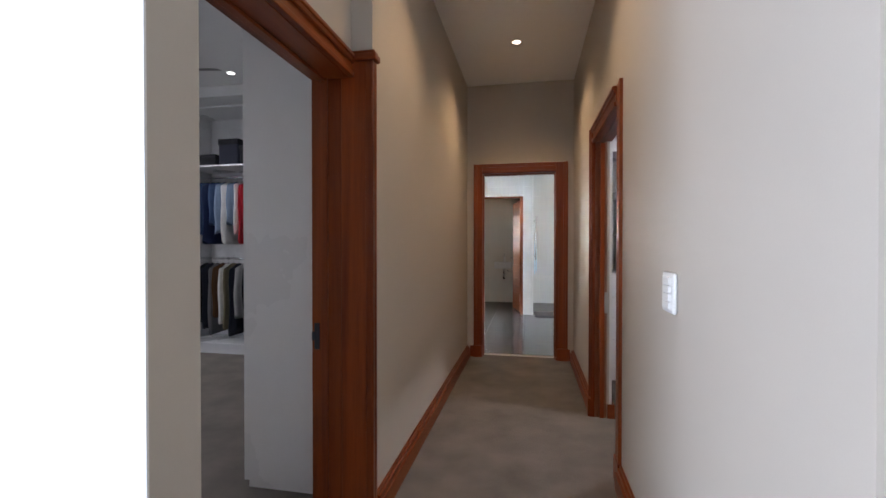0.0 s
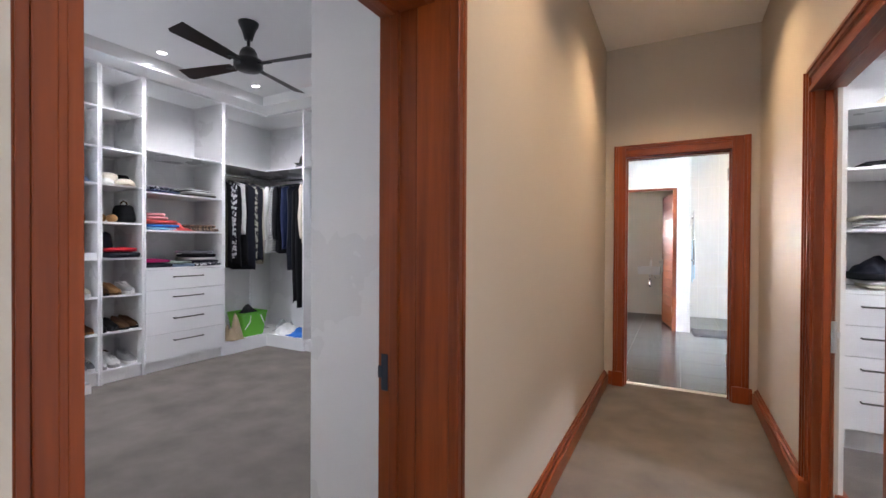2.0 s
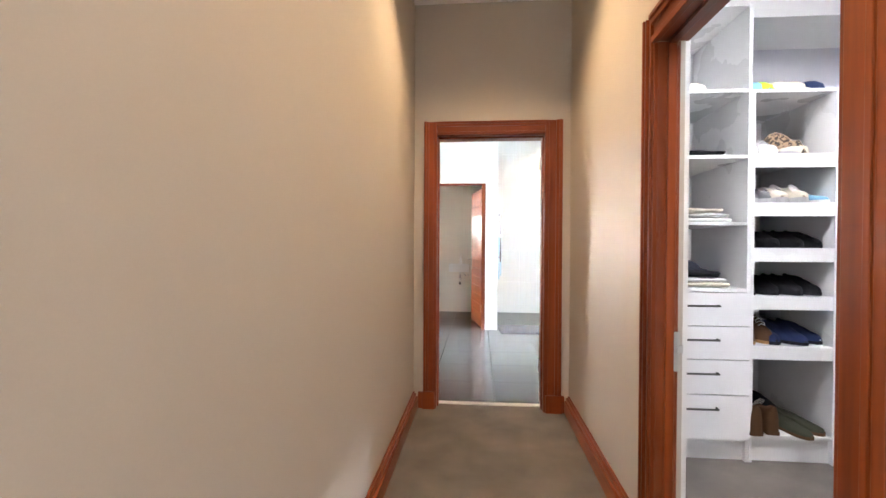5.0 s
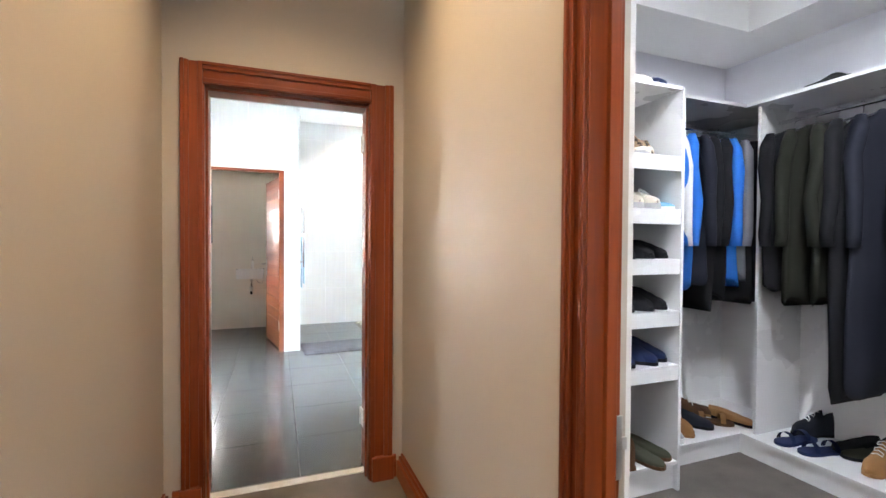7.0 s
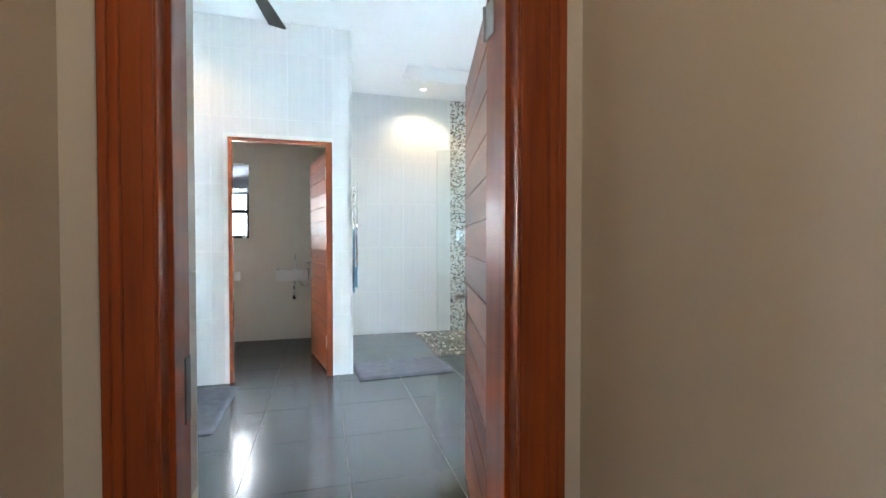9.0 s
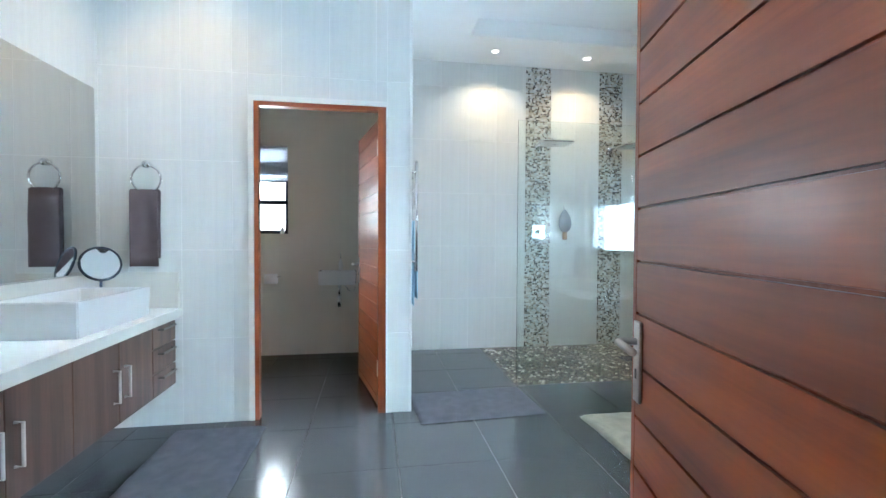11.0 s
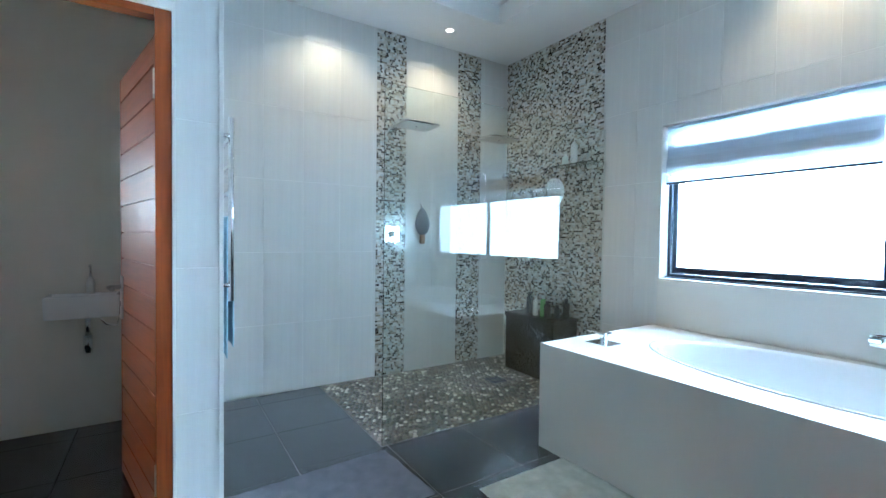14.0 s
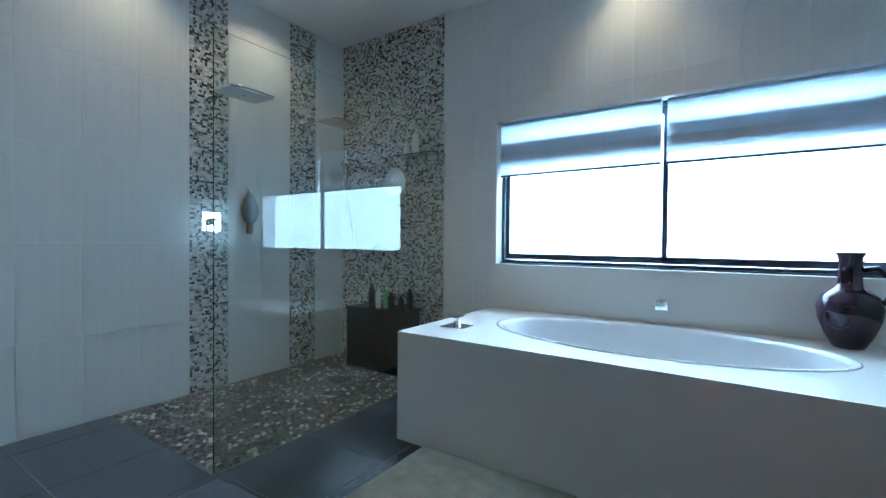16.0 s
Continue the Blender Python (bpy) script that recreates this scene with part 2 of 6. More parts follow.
def tube(points, r, seg=8, closed=False):
    """A bent rod along points."""
    bm = bmesh.new()
    pts = [Vector(p) for p in points]
    rings, count = [], len(pts)
    for i, p in enumerate(pts):
        a = pts[(i - 1) % count] if (closed or i) else p
        c = pts[(i + 1) % count] if (closed or i < count - 1) else p
        d = (c - a).normalized()
        ref = Vector((0, 0, 1)) if abs(d.z) < 0.9 else Vector((1, 0, 0))
        u = d.cross(ref).normalized()
        w = d.cross(u)
        rings.append([bm.verts.new(p + r * (math.cos(2 * math.pi * k / seg) * u + math.sin(2 * math.pi * k / seg) * w)) for k in range(seg)])
    pairs = list(zip(rings, rings[1:] + rings[:1])) if closed else list(zip(rings, rings[1:]))
    for a, c in pairs:
        for k in range(seg):
            bm.faces.new((a[k], a[(k + 1) % seg], c[(k + 1) % seg], c[k]))
    if not closed:
        bm.faces.new(rings[0])
        bm.faces.new(list(reversed(rings[-1])))
    bmesh.ops.recalc_face_normals(bm, faces=bm.faces)
    return bm


def finish(name, bm, material, smooth=False):
    me = bpy.data.meshes.new(name)
    bm.to_mesh(me)
    bm.free()
    if material is not None:
        me.materials.append(material)
    if smooth:
        me.polygons.foreach_set("use_smooth", [True] * len(me.polygons))
    return me


def structure(name, bm, material, label="", smooth=False):
    ob = new(name, finish(name, bm, material, smooth))
    return tagged(ob, label, "", "", "structure")


def thing(name, loc, label, category, group="", turn=0.0, kind=""):
    ob = new(name)
    ob.empty_display_size = 0.05
    ob.matrix_world = pose(*loc, 0, 0, turn)
    return tagged(ob, label, category, group, kind)


def base_of(ob):
    m = Matrix.Identity(4)
    while ob is not None:
        m = ob.matrix_basis @ m
        ob = ob.parent
    return m


def part(name, bm, material, parent, label="", smooth=False, local=False):
    """One mesh under a thing or a part. Built in world places unless local."""
    if not local:
        bmesh.ops.transform(bm, matrix=base_of(parent).inverted(), verts=bm.verts)
    ob = new(name, finish(name, bm, material, smooth))
    ob.parent = parent
    if label:
        ob["label"] = label
    return ob


def solo(name, bm, material, loc, label, category, group="", turn=0.0, smooth=False):
    """A thing that is one mesh, built about its own base."""
    ob = new(name, finish(name, bm, material, smooth))
    ob.matrix_world = pose(*loc, 0, 0, turn)
    return tagged(ob, label, category, group)


TILES = {}


def tile_piece(name, size, centre, material, parent, bevel=0.0008):
    """One tile, sharing its mesh with all others of its size."""
    key = (name, material.name, *(round(s, 3) for s in size))
    if key not in TILES:
        x, y, z = (s / 2 for s in size)
        TILES[key] = finish(name, box(bmesh.new(), -x, x, -y, y, -z, z, bevel, 1), material)
    ob = new(name, TILES[key])
    ob.parent = parent
    ob.location = Vector(centre) - base_of(parent).translation
    return ob


def spans(a, c, origin, pitch):
    """Cuts the length a..c at the joints origin + k * pitch."""
    cuts = [a] + [origin + k * pitch for k in range(-60, 60) if a + 0.012 < origin + k * pitch < c - 0.012] + [c]
    return list(zip(cuts, cuts[1:]))

# ---- structure ----
HALL, BATH = 3.03, 3.14  # ceiling heights
# floors
structure("floor_carpet", boxes((-5.25, 3.1, -4.0, 5.0, -0.12, 0.0)), M["carpet"], "taupe cut-pile carpet with footprints")
floor_bath = structure("floor_bathroom", boxes((-2.05, 3.15, 5.0, 9.85, -0.12, -0.002)), M["grout"], "charcoal porcelain floor tiles with pale joints")
structure("threshold", boxes((-0.53, 0.30, 5.0, 5.05, -0.01, 0.008), bevel=0.002), M["solid"], "white stone threshold strip")

# hallway walls
structure("wall_hall_left", boxes((-0.96, -0.69, 1.87, 4.915, 0, HALL)), M["greige"], "greige painted hallway wall")
structure("wall_closet_front", boxes((-0.96, -0.728, 0.722, 0.864, 0, HALL), (-0.96, -0.872, 0.864, 0.955, 0, 2.02), (-0.96, -0.79, 0.864, 1.87, 2.02, HALL)), M["greige"], "greige painted wall round the dressing room doorway")
structure("wall_hall_right", boxes((0.465, 0.565, 0.7, 2.49, 0, HALL), (0.465, 0.565, 2.49, 3.34, 2.01, HALL), (0.465, 0.565, 3.34, 4.915, 0, HALL)), M["greige"], "greige painted hallway wall")
structure("wall_hall_end", boxes((-0.96, -0.535, 4.915, 5.0, 0, HALL), (-0.535, 0.30, 4.915, 5.0, 2.065, HALL), (0.30, 0.565, 4.915, 5.0, 0, HALL)), M["greige"], "greige painted end wall above the bathroom door")
structure("ceiling_hall", boxes((-0.96, 0.565, 0.746, 5.0, HALL, HALL + 0.1)), M["ceiling"], "white hallway ceiling")

# bedroom behind the start of the walk
structure("wall_bedroom_left_return", boxes((-3.6, -0.96, 0.722, 0.9, 0, HALL)), M["white"], "white painted bedroom wall")
structure("wall_bedroom_corner", boxes((-0.96, -0.724, 0.716, 0.722, 0, HALL)), M["white"], "white painted wall end")
structure("wall_bedroom_right_return", boxes((0.565, 3.1, 0.7, 0.83, 0, HALL)), M["white"], "white painted bedroom wall")
structure("wall_bedroom_west", boxes((-3.7, -3.6, -4.0, -3.8, 0, HALL), (-3.7, -3.6, -3.8, -1.0, 0, 0.6), (-3.7, -3.6, -3.8, -1.0, 2.4, HALL), (-3.7, -3.6, -1.0, 0.9, 0, HALL)), M["white"], "white bedroom wall with a wide window opening")
# east and south walls are unseen; greige keeps their bounce light down
structure("wall_bedroom_east", boxes((3.1, 3.2, -4.0, 0.83, 0, HALL)), M["greige"], "unseen bedroom wall, greige to limit bounce light")
structure("wall_bedroom_south", boxes((-3.6, 3.1, -4.1, -4.0, 0, HALL)), M["greige"], "unseen bedroom wall, greige to limit bounce light")
structure("ceiling_bedroom", boxes((-3.7, 3.2, -4.1, 0.746, HALL, HALL + 0.1)), M["ceiling"], "white bedroom ceiling")

# left dressing room
C1 = 2.95
structure("wall_closet_west", boxes((-5.25, -5.1, 0.9, 5.0, 0, C1)), M["white"], "white dressing room wall")
structure("wall_closet_north", boxes((-5.1, -0.96, 4.92, 5.0, 0, C1)), M["white"], "white dressing room wall")
structure("wall_closet_south", boxes((-5.1, -5.0, 0.77, 0.9, 0, C1), (-3.8, -3.7, 0.77, 0.9, 0, C1), (-5.0, -3.8, 0.77, 0.9, 0, 0.9), (-5.0, -3.8, 0.77, 0.9, 2.2, C1)), M["white"], "white dressing room wall with a window opening")
structure("ceiling_closet_left", boxes((-5.25, -0.96, 0.9, 5.0, C1, C1 + 0.08)), M["ceiling"], "white dressing room ceiling")
structure("lining_closet_left", boxes((-0.972, -0.96, 1.87, 4.92, 0, C1), (-0.972, -0.96, 0.9, 0.957, 0, C1), (-0.972, -0.96, 0.957, 1.87, 2.02, C1)), M["white"], "white inner face of the dressing room wall")

# right dressing room
C2 = 2.95
structure("wall_robe_north", boxes((0.565, 3.1, 4.92, 5.0, 0, C2)), M["lavender"], "pale lilac-white dressing room wall")
structure("wall_robe_east", boxes((2.98, 3.1, 0.83, 4.92, 0, C2)), M["lavender"], "pale lilac-white dressing room wall")
structure("ceiling_robe", boxes((0.565, 3.1, 0.83, 5.0, C2, C2 + 0.08)), M["ceiling"], "white dressing room ceiling")
structure("bulkhead_robe", boxes((2.55, 2.98, 0.83, 4.45, 2.62, C2), (0.585, 2.98, 4.45, 4.92, 2.62, C2)), M["ceiling"], "white ceiling bulkhead")
structure("lining_robe", boxes((0.565, 0.58, 0.83, 2.47, 0, C2), (0.565, 0.58, 2.47, 3.36, 2.03, C2), (0.552, 0.565, 3.345, 3.36, 0, 2.0), (0.565, 0.585, 3.345, 4.92, 0, 2.03), (0.565, 0.585, 3.36, 4.92, 2.03, C2)), M["white"], "white inner face of the dressing room wall")

# bathroom walls
W_OUT, W_IN = 3.35, 3.012
structure("wall_bath_south", boxes((-2.05, -0.53, 5.0, 5.19, 0, BATH), (-0.53, 0.30, 5.0, 5.19, 2.065, BATH), (0.30, 3.15, 5.0, 5.122, 0, 2.065), (0.375, 3.15, 5.122, 5.19, 0, 2.065), (0.30, 3.15, 5.0, 5.19, 2.065, BATH)), M["wall_tile"], "pale tiled bathroom wall")
structure("wall_bath_west", boxes((-2.05, -1.9, 5.19, 9.85, 0, BATH)), M["wall_tile"], "white bathroom wall behind the vanity")
wall_toilet = structure("wall_toilet_front", boxes((-1.9, -0.985, 8.004, 8.12, 0, BATH), (-0.985, -0.115, 8.004, 8.12, 2.125, BATH), (-0.115, 0.058, 8.004, 8.12, 0, BATH)), M["pale_grout"], "white striated wall tiles with pale joints")
wall_side = structure("wall_shower_side", boxes((-0.06, 0.058, 8.12, 9.70, 0, BATH)), M["pale_grout"], "white striated wall tiles beside the shower")
wall_shower = structure("wall_shower_back", boxes((-0.06, 3.35, 9.682, 9.85, 0, BATH), (-1.9, -1.56, 9.69, 9.85, 0, BATH), (-1.07, -0.06, 9.69, 9.85, 0, BATH), (-1.56, -1.07, 9.69, 9.85, 0, 1.26), (-1.56, -1.07, 9.69, 9.85, 2.16, BATH)), M["pale_grout"], "white striated shower wall tiles with mosaic bands")
WY0, WY1, WZ0, WZ1 = 5.54, 7.91, 0.975, 2.13
wall_window = structure("wall_window", boxes((W_IN, W_OUT, 5.08, WY0, 0, BATH), (W_IN, W_OUT, WY1, 9.69, 0, BATH), (W_IN, W_OUT, WY0, WY1, 0, WZ0), (W_IN, W_OUT, WY0, WY1, WZ1, BATH)), M["pale_grout"], "white striated wall tiles round the window")
structure("lining_toilet", boxes((-1.9, -0.985, 8.12, 8.13, 0, 2.95), (-0.115, -0.07, 8.12, 8.13, 0, 2.95), (-0.985, -0.115, 8.12, 8.13, 2.125, 2.95), (-0.07, -0.06, 8.12, 9.68, 0, 2.95), (-1.9, -1.89, 8.13, 9.68, 0, 2.95)), M["toilet_wall"], "grey-white toilet wall")
structure("ceiling_toilet", boxes((-1.9, -0.06, 8.12, 9.69, 2.95, 3.0)), M["ceiling"], "white toilet ceiling")
# toilet back wall with its window opening
TW = (-1.56, -1.07, 1.26, 2.16)
structure("wall_toilet_back", boxes((-1.89, TW[0], 9.68, 9.69, 0, 2.95), (TW[1], -0.07, 9.68, 9.69, 0, 2.95), (TW[0], TW[1], 9.68, 9.69, 0, TW[2]), (TW[0], TW[1], 9.68, 9.69, TW[3], 2.95)), M["toilet_wall"], "grey-white toilet wall")
# bathroom ceiling with its raised tray
TX0, TX1, TY0, TY1 = 0.70, 2.35, 5.9, 9.03
structure("ceiling_bath", boxes((-1.9, TX0, 5.08, 9.69, BATH, BATH + 0.06), (TX1, W_OUT, 5.08, 9.69, BATH, BATH + 0.06), (TX0, TX1, 5.08, TY0, BATH, BATH + 0.06), (TX0, TX1, TY1, 9.69, BATH, BATH + 0.06),
                                (TX0 - 0.05, TX1 + 0.05, TY0 - 0.05, TY1 + 0.05, BATH + 0.16, BATH + 0.2), (TX0 - 0.04, TX0, TY0, TY1, BATH + 0.06, BATH + 0.16), (TX1, TX1 + 0.04, TY0, TY1, BATH + 0.06, BATH + 0.16),
                                (TX0 - 0.04, TX1 + 0.04, TY0 - 0.04, TY0, BATH + 0.06, BATH + 0.16), (TX0 - 0.04, TX1 + 0.04, TY1, TY1 + 0.04, BATH + 0.06, BATH + 0.16)), M["ceiling"], "white bathroom ceiling with a raised tray")

# skirting
for n, x, s, y0, y1 in (("baseboard_left", -0.69, 1, 1.896, 4.895), ("baseboard_right_far", 0.465, -1, 3.416, 4.895), ("baseboard_right_near", 0.465, -1, 0.72, 2.37)):
    bm = bmesh.new()
    for a, c, z0, z1 in ((0.0, 0.036, 0.0, 0.09), (0.0, 0.024, 0.09, 0.112), (0.0, 0.012, 0.112, 0.125)):
        box(bm, min(x, x + s * c), max(x, x + s * c), y0, y1, z0, z1, 0.002)
    structure(n, bm, M["wood_y"], "varnished red-brown timber skirting")
for n, x0, x1 in (("baseboard_end_left", -0.654, -0.62), ("baseboard_end_right", 0.41, 0.429)):
    structure(n, boxes((x0, x1, 4.895, 4.915, 0, 0.095), (x0, x1, 4.9, 4.915, 0.095, 0.12), bevel=0.002), M["wood_x"], "varnished red-brown timber skirting")
structure("baseboard_closet_west", boxes((-5.1, -5.08, 0.9, 2.29, 0, 0.12), bevel=0.003), M["wood_y"], "varnished timber skirting")


def casing(bm, axis, fixed, sgn, u0, u1, v0, v1, along):
    """A stepped moulding strip, proud of the plane axis = fixed towards sgn. Inner edge at u0 where along is 'z'."""
    steps = ((0.0, 1.0, 0.014), (0.0, 0.22, 0.024), (0.62, 1.0, 0.026), (0.8, 0.97, 0.034))
    for a, c, d in steps:
        if along == "z":
            p, q = u0 + (u1 - u0) * a, u0 + (u1 - u0) * c
            r, s = v0, v1
        else:
            r, s = v0 + (v1 - v0) * a, v0 + (v1 - v0) * c
            p, q = u0, u1
        p, q, r, s = min(p, q), max(p, q), min(r, s), max(r, s)
        f0, f1 = sorted((fixed, fixed + sgn * d))
        if axis == "y":
            box(bm, p, q, f0, f1, r, s, 0.003)
        else:
            box(bm, f0, f1, p, q, r, s, 0.003)
    return bm


# bathroom door frame in the hall's end wall
OL, OR, OT = -0.515, 0.275, 2.045
frame_1 = thing("door_frame_1", (-0.1, 4.95, 0), "varnished red-brown timber door frame with moulded casing", "door frame", kind="structure")
part("casing", casing(bmesh.new(), "y", 4.915, -1, OL - 0.005, -0.615, 0.0, OT + 0.105, "z"), M["wood_z"], frame_1)
part("casing", casing(bmesh.new(), "y", 4.915, -1, OR + 0.005, 0.405, 0.0, OT + 0.105, "z"), M["wood_z"], frame_1)
part("head_casing", casing(bmesh.new(), "y", 4.9145, -1, OL - 0.005, OR + 0.005, OT + 0.005, OT + 0.105, "x"), M["wood_x"], frame_1)
part("jamb", boxes((OL - 0.014, OL, 4.9, 5.105, 0, OT), (OL - 0.02, OL + 0.012, 4.95, 4.975, 0, OT), bevel=0.002), M["wood_z"], frame_1)
part("jamb", boxes((OR, OR + 0.024, 4.9, 5.12, 0, OT), (OR - 0.012, OR + 0.02, 4.95, 4.975, 0, OT), bevel=0.002), M["wood_z"], frame_1)
part("head_jamb", boxes((OL - 0.014, OR + 0.024, 4.9, 5.105, OT, OT + 0.019), (OL, OR, 4.95, 4.975, OT - 0.012, OT + 0.005), bevel=0.002), M["wood_x"], frame_1)
for x0, x1 in ((-0.62, -0.528), (0.29, 0.41)):
    part("plinth_block", boxes((x0, x1, 4.872, 4.915, 0, 0.13), bevel=0.004), M["wood_z"], frame_1)
for z in (0.28, 1.87):
    hinge = part("hinge", boxes((OR - 0.004, OR + 0.001, 5.06, 5.115, z - 0.05, z + 0.05)), M["steel"], frame_1, "brass-toned steel butt hinge")
    part("knuckle", cyl(bmesh.new(), (OR - 0.004, 5.122, z - 0.05), (OR - 0.004, 5.122, z + 0.05), 0.007, seg=10), M["steel"], hinge, smooth=True)
part("strike_plate", boxes((OL - 0.001, OL + 0.003, 5.06, 5.1, 0.79, 0.95), bevel=0.001), M["bar"], frame_1, "dark steel strike plate")
structure("reveal_tile", boxes((-0.53, -0.522, 5.106, 5.192, 0, 0.57), (-0.53, -0.522, 5.106, 5.192, 0.574, 1.148), (-0.53, -0.522, 5.106, 5.192, 1.152, 1.726), (-0.53, -0.522, 5.106, 5.192, 1.73, 2.06)), M["wall_tile"], "pale tiled door reveal")

# doorway to the right dressing room
frame_2 = thing("door_frame_2", (0.51, 2.9, 0), "varnished red-brown timber door frame with moulded casing", "door frame", kind="structure")
part("casing", casing(bmesh.new(), "x", 0.465, -1, 3.345, 3.412, 0.0, 2.105, "z"), M["wood_z"], frame_2)
part("casing", boxes((0.453, 0.465, 2.375, 2.475, 0, 2.105), (0.447, 0.455, 2.375, 2.4, 0, 2.105), (0.449, 0.455, 2.41, 2.425, 0, 2.105), bevel=0.002), M["wood_z"], frame_2)
part("head_casing", casing(bmesh.new(), "x", 0.4645, -1, 2.485, 3.345, 1.995, 2.105, "y"), M["wood_y"], frame_2)
part("jamb", boxes((0.452, 0.55, 3.34, 3.36, 0, 2.0), (0.5, 0.53, 3.328, 3.342, 0, 2.0), bevel=0.002), M["wood_z"], frame_2)
part("jamb", boxes((0.456, 0.58, 2.467, 2.487, 0, 2.0), (0.515, 0.54, 2.485, 2.497, 0, 2.0), bevel=0.002), M["wood_z"], frame_2)
part("head_jamb", boxes((0.452, 0.58, 2.47, 3.36, 2.0, 2.02), (0.5, 0.53, 2.49, 3.34, 1.988, 2.0), bevel=0.002), M["wood_y"], frame_2)
part("strike_plate", boxes((0.53, 0.556, 3.337, 3.341, 0.76, 0.91), (0.55, 0.566, 3.334, 3.34, 0.83, 0.86), bevel=0.002), M["steel"], frame_2, "brushed steel strike plate")
structure("baseboard_robe", boxes((0.552, 0.604, 3.327, 3.344, 0, 0.1), (0.587, 0.604, 3.344, 4.2, 0, 0.1), bevel=0.002), M["wood_x"], "varnished red-brown timber skirting")
for y0, y1 in ((3.34, 3.416), (2.37, 2.49)):
    part("plinth_block", boxes((0.42 if y0 > 3 else 0.444, 0.465, y0, y1, 0, 0.13), bevel=0.004), M["wood_z"], frame_2)

# doorway to the left dressing room
frame_3 = thing("door_frame_3", (-0.9, 1.4, 0), "varnished red-brown timber door frame with a wide jamb", "door frame", kind="structure")
part("casing", boxes((-0.872, -0.834, 0.866, 0.957, 0, 2.0), (-0.838, -0.828, 0.866, 0.9, 0, 2.0), (-0.838, -0.83, 0.915, 0.945, 0, 2.0), bevel=0.003), M["wood_z"], frame_3)
part("head_casing", casing(bmesh.new(), "x", -0.7905, 1, 0.867, 1.86, 2.0, 2.1, "y"), M["wood_y"], frame_3)
part("jamb", boxes((-0.972, -0.848, 0.957, 0.98, 0, 2.0), (-0.93, -0.9, 0.978, 0.99, 0, 2.0), bevel=0.002), M["wood_z"], frame_3)
part("jamb", boxes((-0.972, -0.83, 1.845, 1.87, 0, 2.0), (-0.92, -0.89, 1.83, 1.846, 0, 2.0), bevel=0.002), M["wood_z"], frame_3)
part("head_jamb", boxes((-0.972, -0.793, 0.868, 1.87, 2.0, 2.02), (-0.93, -0.9, 0.98, 1.845, 1.988, 2.0), bevel=0.002), M["wood_y"], frame_3)
part("latch_keep", boxes((-0.960, -0.934, 1.842, 1.846, 0.78, 0.9), (-0.972, -0.955, 1.84, 1.845, 0.82, 0.86), bevel=0.002), M["dark_metal"], frame_3, "dark metal latch keep")
pilaster = part("pilaster", boxes((-0.83, -0.69, 1.846, 1.87, 0, 2.07), bevel=0.004), M["wood_z"], frame_3)
part("corner_bead", boxes((-0.712, -0.677, 1.838, 1.868, 0, 2.07), (-0.69, -0.677, 1.868, 1.895, 0, 2.07), bevel=0.005), M["wood_z"], pilaster)
part("cap", boxes((-0.83, -0.662, 1.828, 1.9, 2.07, 2.1), (-0.82, -0.67, 1.838, 1.895, 2.1, 2.115), bevel=0.006), M["wood_x"], pilaster)

# toilet door frame and open leaf
frame_4 = thing("door_frame_4", (-0.55, 8.03, 0), "slim red-brown timber frame of the toilet doorway", "door frame", kind="structure")
part("jamb", boxes((-0.98, -0.952, 8.0, 8.06, 0, 2.12), bevel=0.003), M["wood_z"], frame_4)
part("jamb", boxes((-0.17, -0.115, 8.0, 8.07, 0, 2.12), (-0.15, -0.115, 8.07, 8.13, 0, 2.12), bevel=0.003), M["wood_z"], frame_4)
part("head_jamb", boxes((-0.952, -0.17, 8.0, 8.06, 2.09, 2.12), bevel=0.003), M["wood_x"], frame_4)
structure("reveal_trim", boxes((-1.015, -0.98, 7.994, 8.012, 0, 2.155), (-0.98, -0.115, 7.994, 8.012, 2.12, 2.155), (-0.115, -0.105, 7.994, 8.012, 0, 2.155), bevel=0.002), M["plastic"], "white tile trim round the toilet doorway")


def slatted_door(name, hinge, angle, width, height, label, handle_z, side, grooves):
    """A leaf of horizontal boards between stiles. Local x runs from the hinge to the free edge; side: the face with the lever."""
    leaf = thing(name, hinge, label, "door", turn=angle)
    t = 0.02
    part("stile", boxes((0, 0.028, -t, t, 0, height), bevel=0.002), M["wood_z"], leaf, local=True)
    part("stile", boxes((width - 0.025, width, -t, t, 0, height), bevel=0.002), M["wood_z"], leaf, local=True)
    cuts = [0.0] + [grooves[0] + grooves[1] * k for k in range(40) if grooves[0] + grooves[1] * k < height - 0.05] + [height]
    for a, c in zip(cuts, cuts[1:]):
        part("board", boxes((0.028, width - 0.025, -t + 0.0005, t - 0.0005, a + 0.0035, c - 0.0035), bevel=0.0015), M["wood_xd"], leaf, local=True)
    part("core", boxes((0.02, width - 0.02, -0.011, 0.011, 0.0, height)), M["wood_xd"], leaf, local=True)
    for s in (-1, 1):
        x = width - 0.055
        y0, y1 = sorted((s * t, s * (t + 0.009)))
        plate = part("backplate", boxes((x - 0.022, x + 0.022, y0, y1, handle_z - 0.165, handle_z + 0.055), bevel=0.003), M["steel"], leaf, "brushed steel backplate", local=True)
        lever = tube([(x, s * (t + 0.005), handle_z), (x, s * (t + 0.05), handle_z), (x - 0.012, s * (t + 0.06), handle_z), (x - 0.12, s * (t + 0.06), handle_z)], 0.0105, 12)
        part("lever", lever, M["steel"], plate, smooth=True, local=True)
        part("keyhole", boxes((x - 0.005, x + 0.005, s * (t + 0.0095) - 0.001, s * (t + 0.0095) + 0.001, handle_z - 0.1, handle_z - 0.075)), M["black"], plate, local=True)
    return leaf


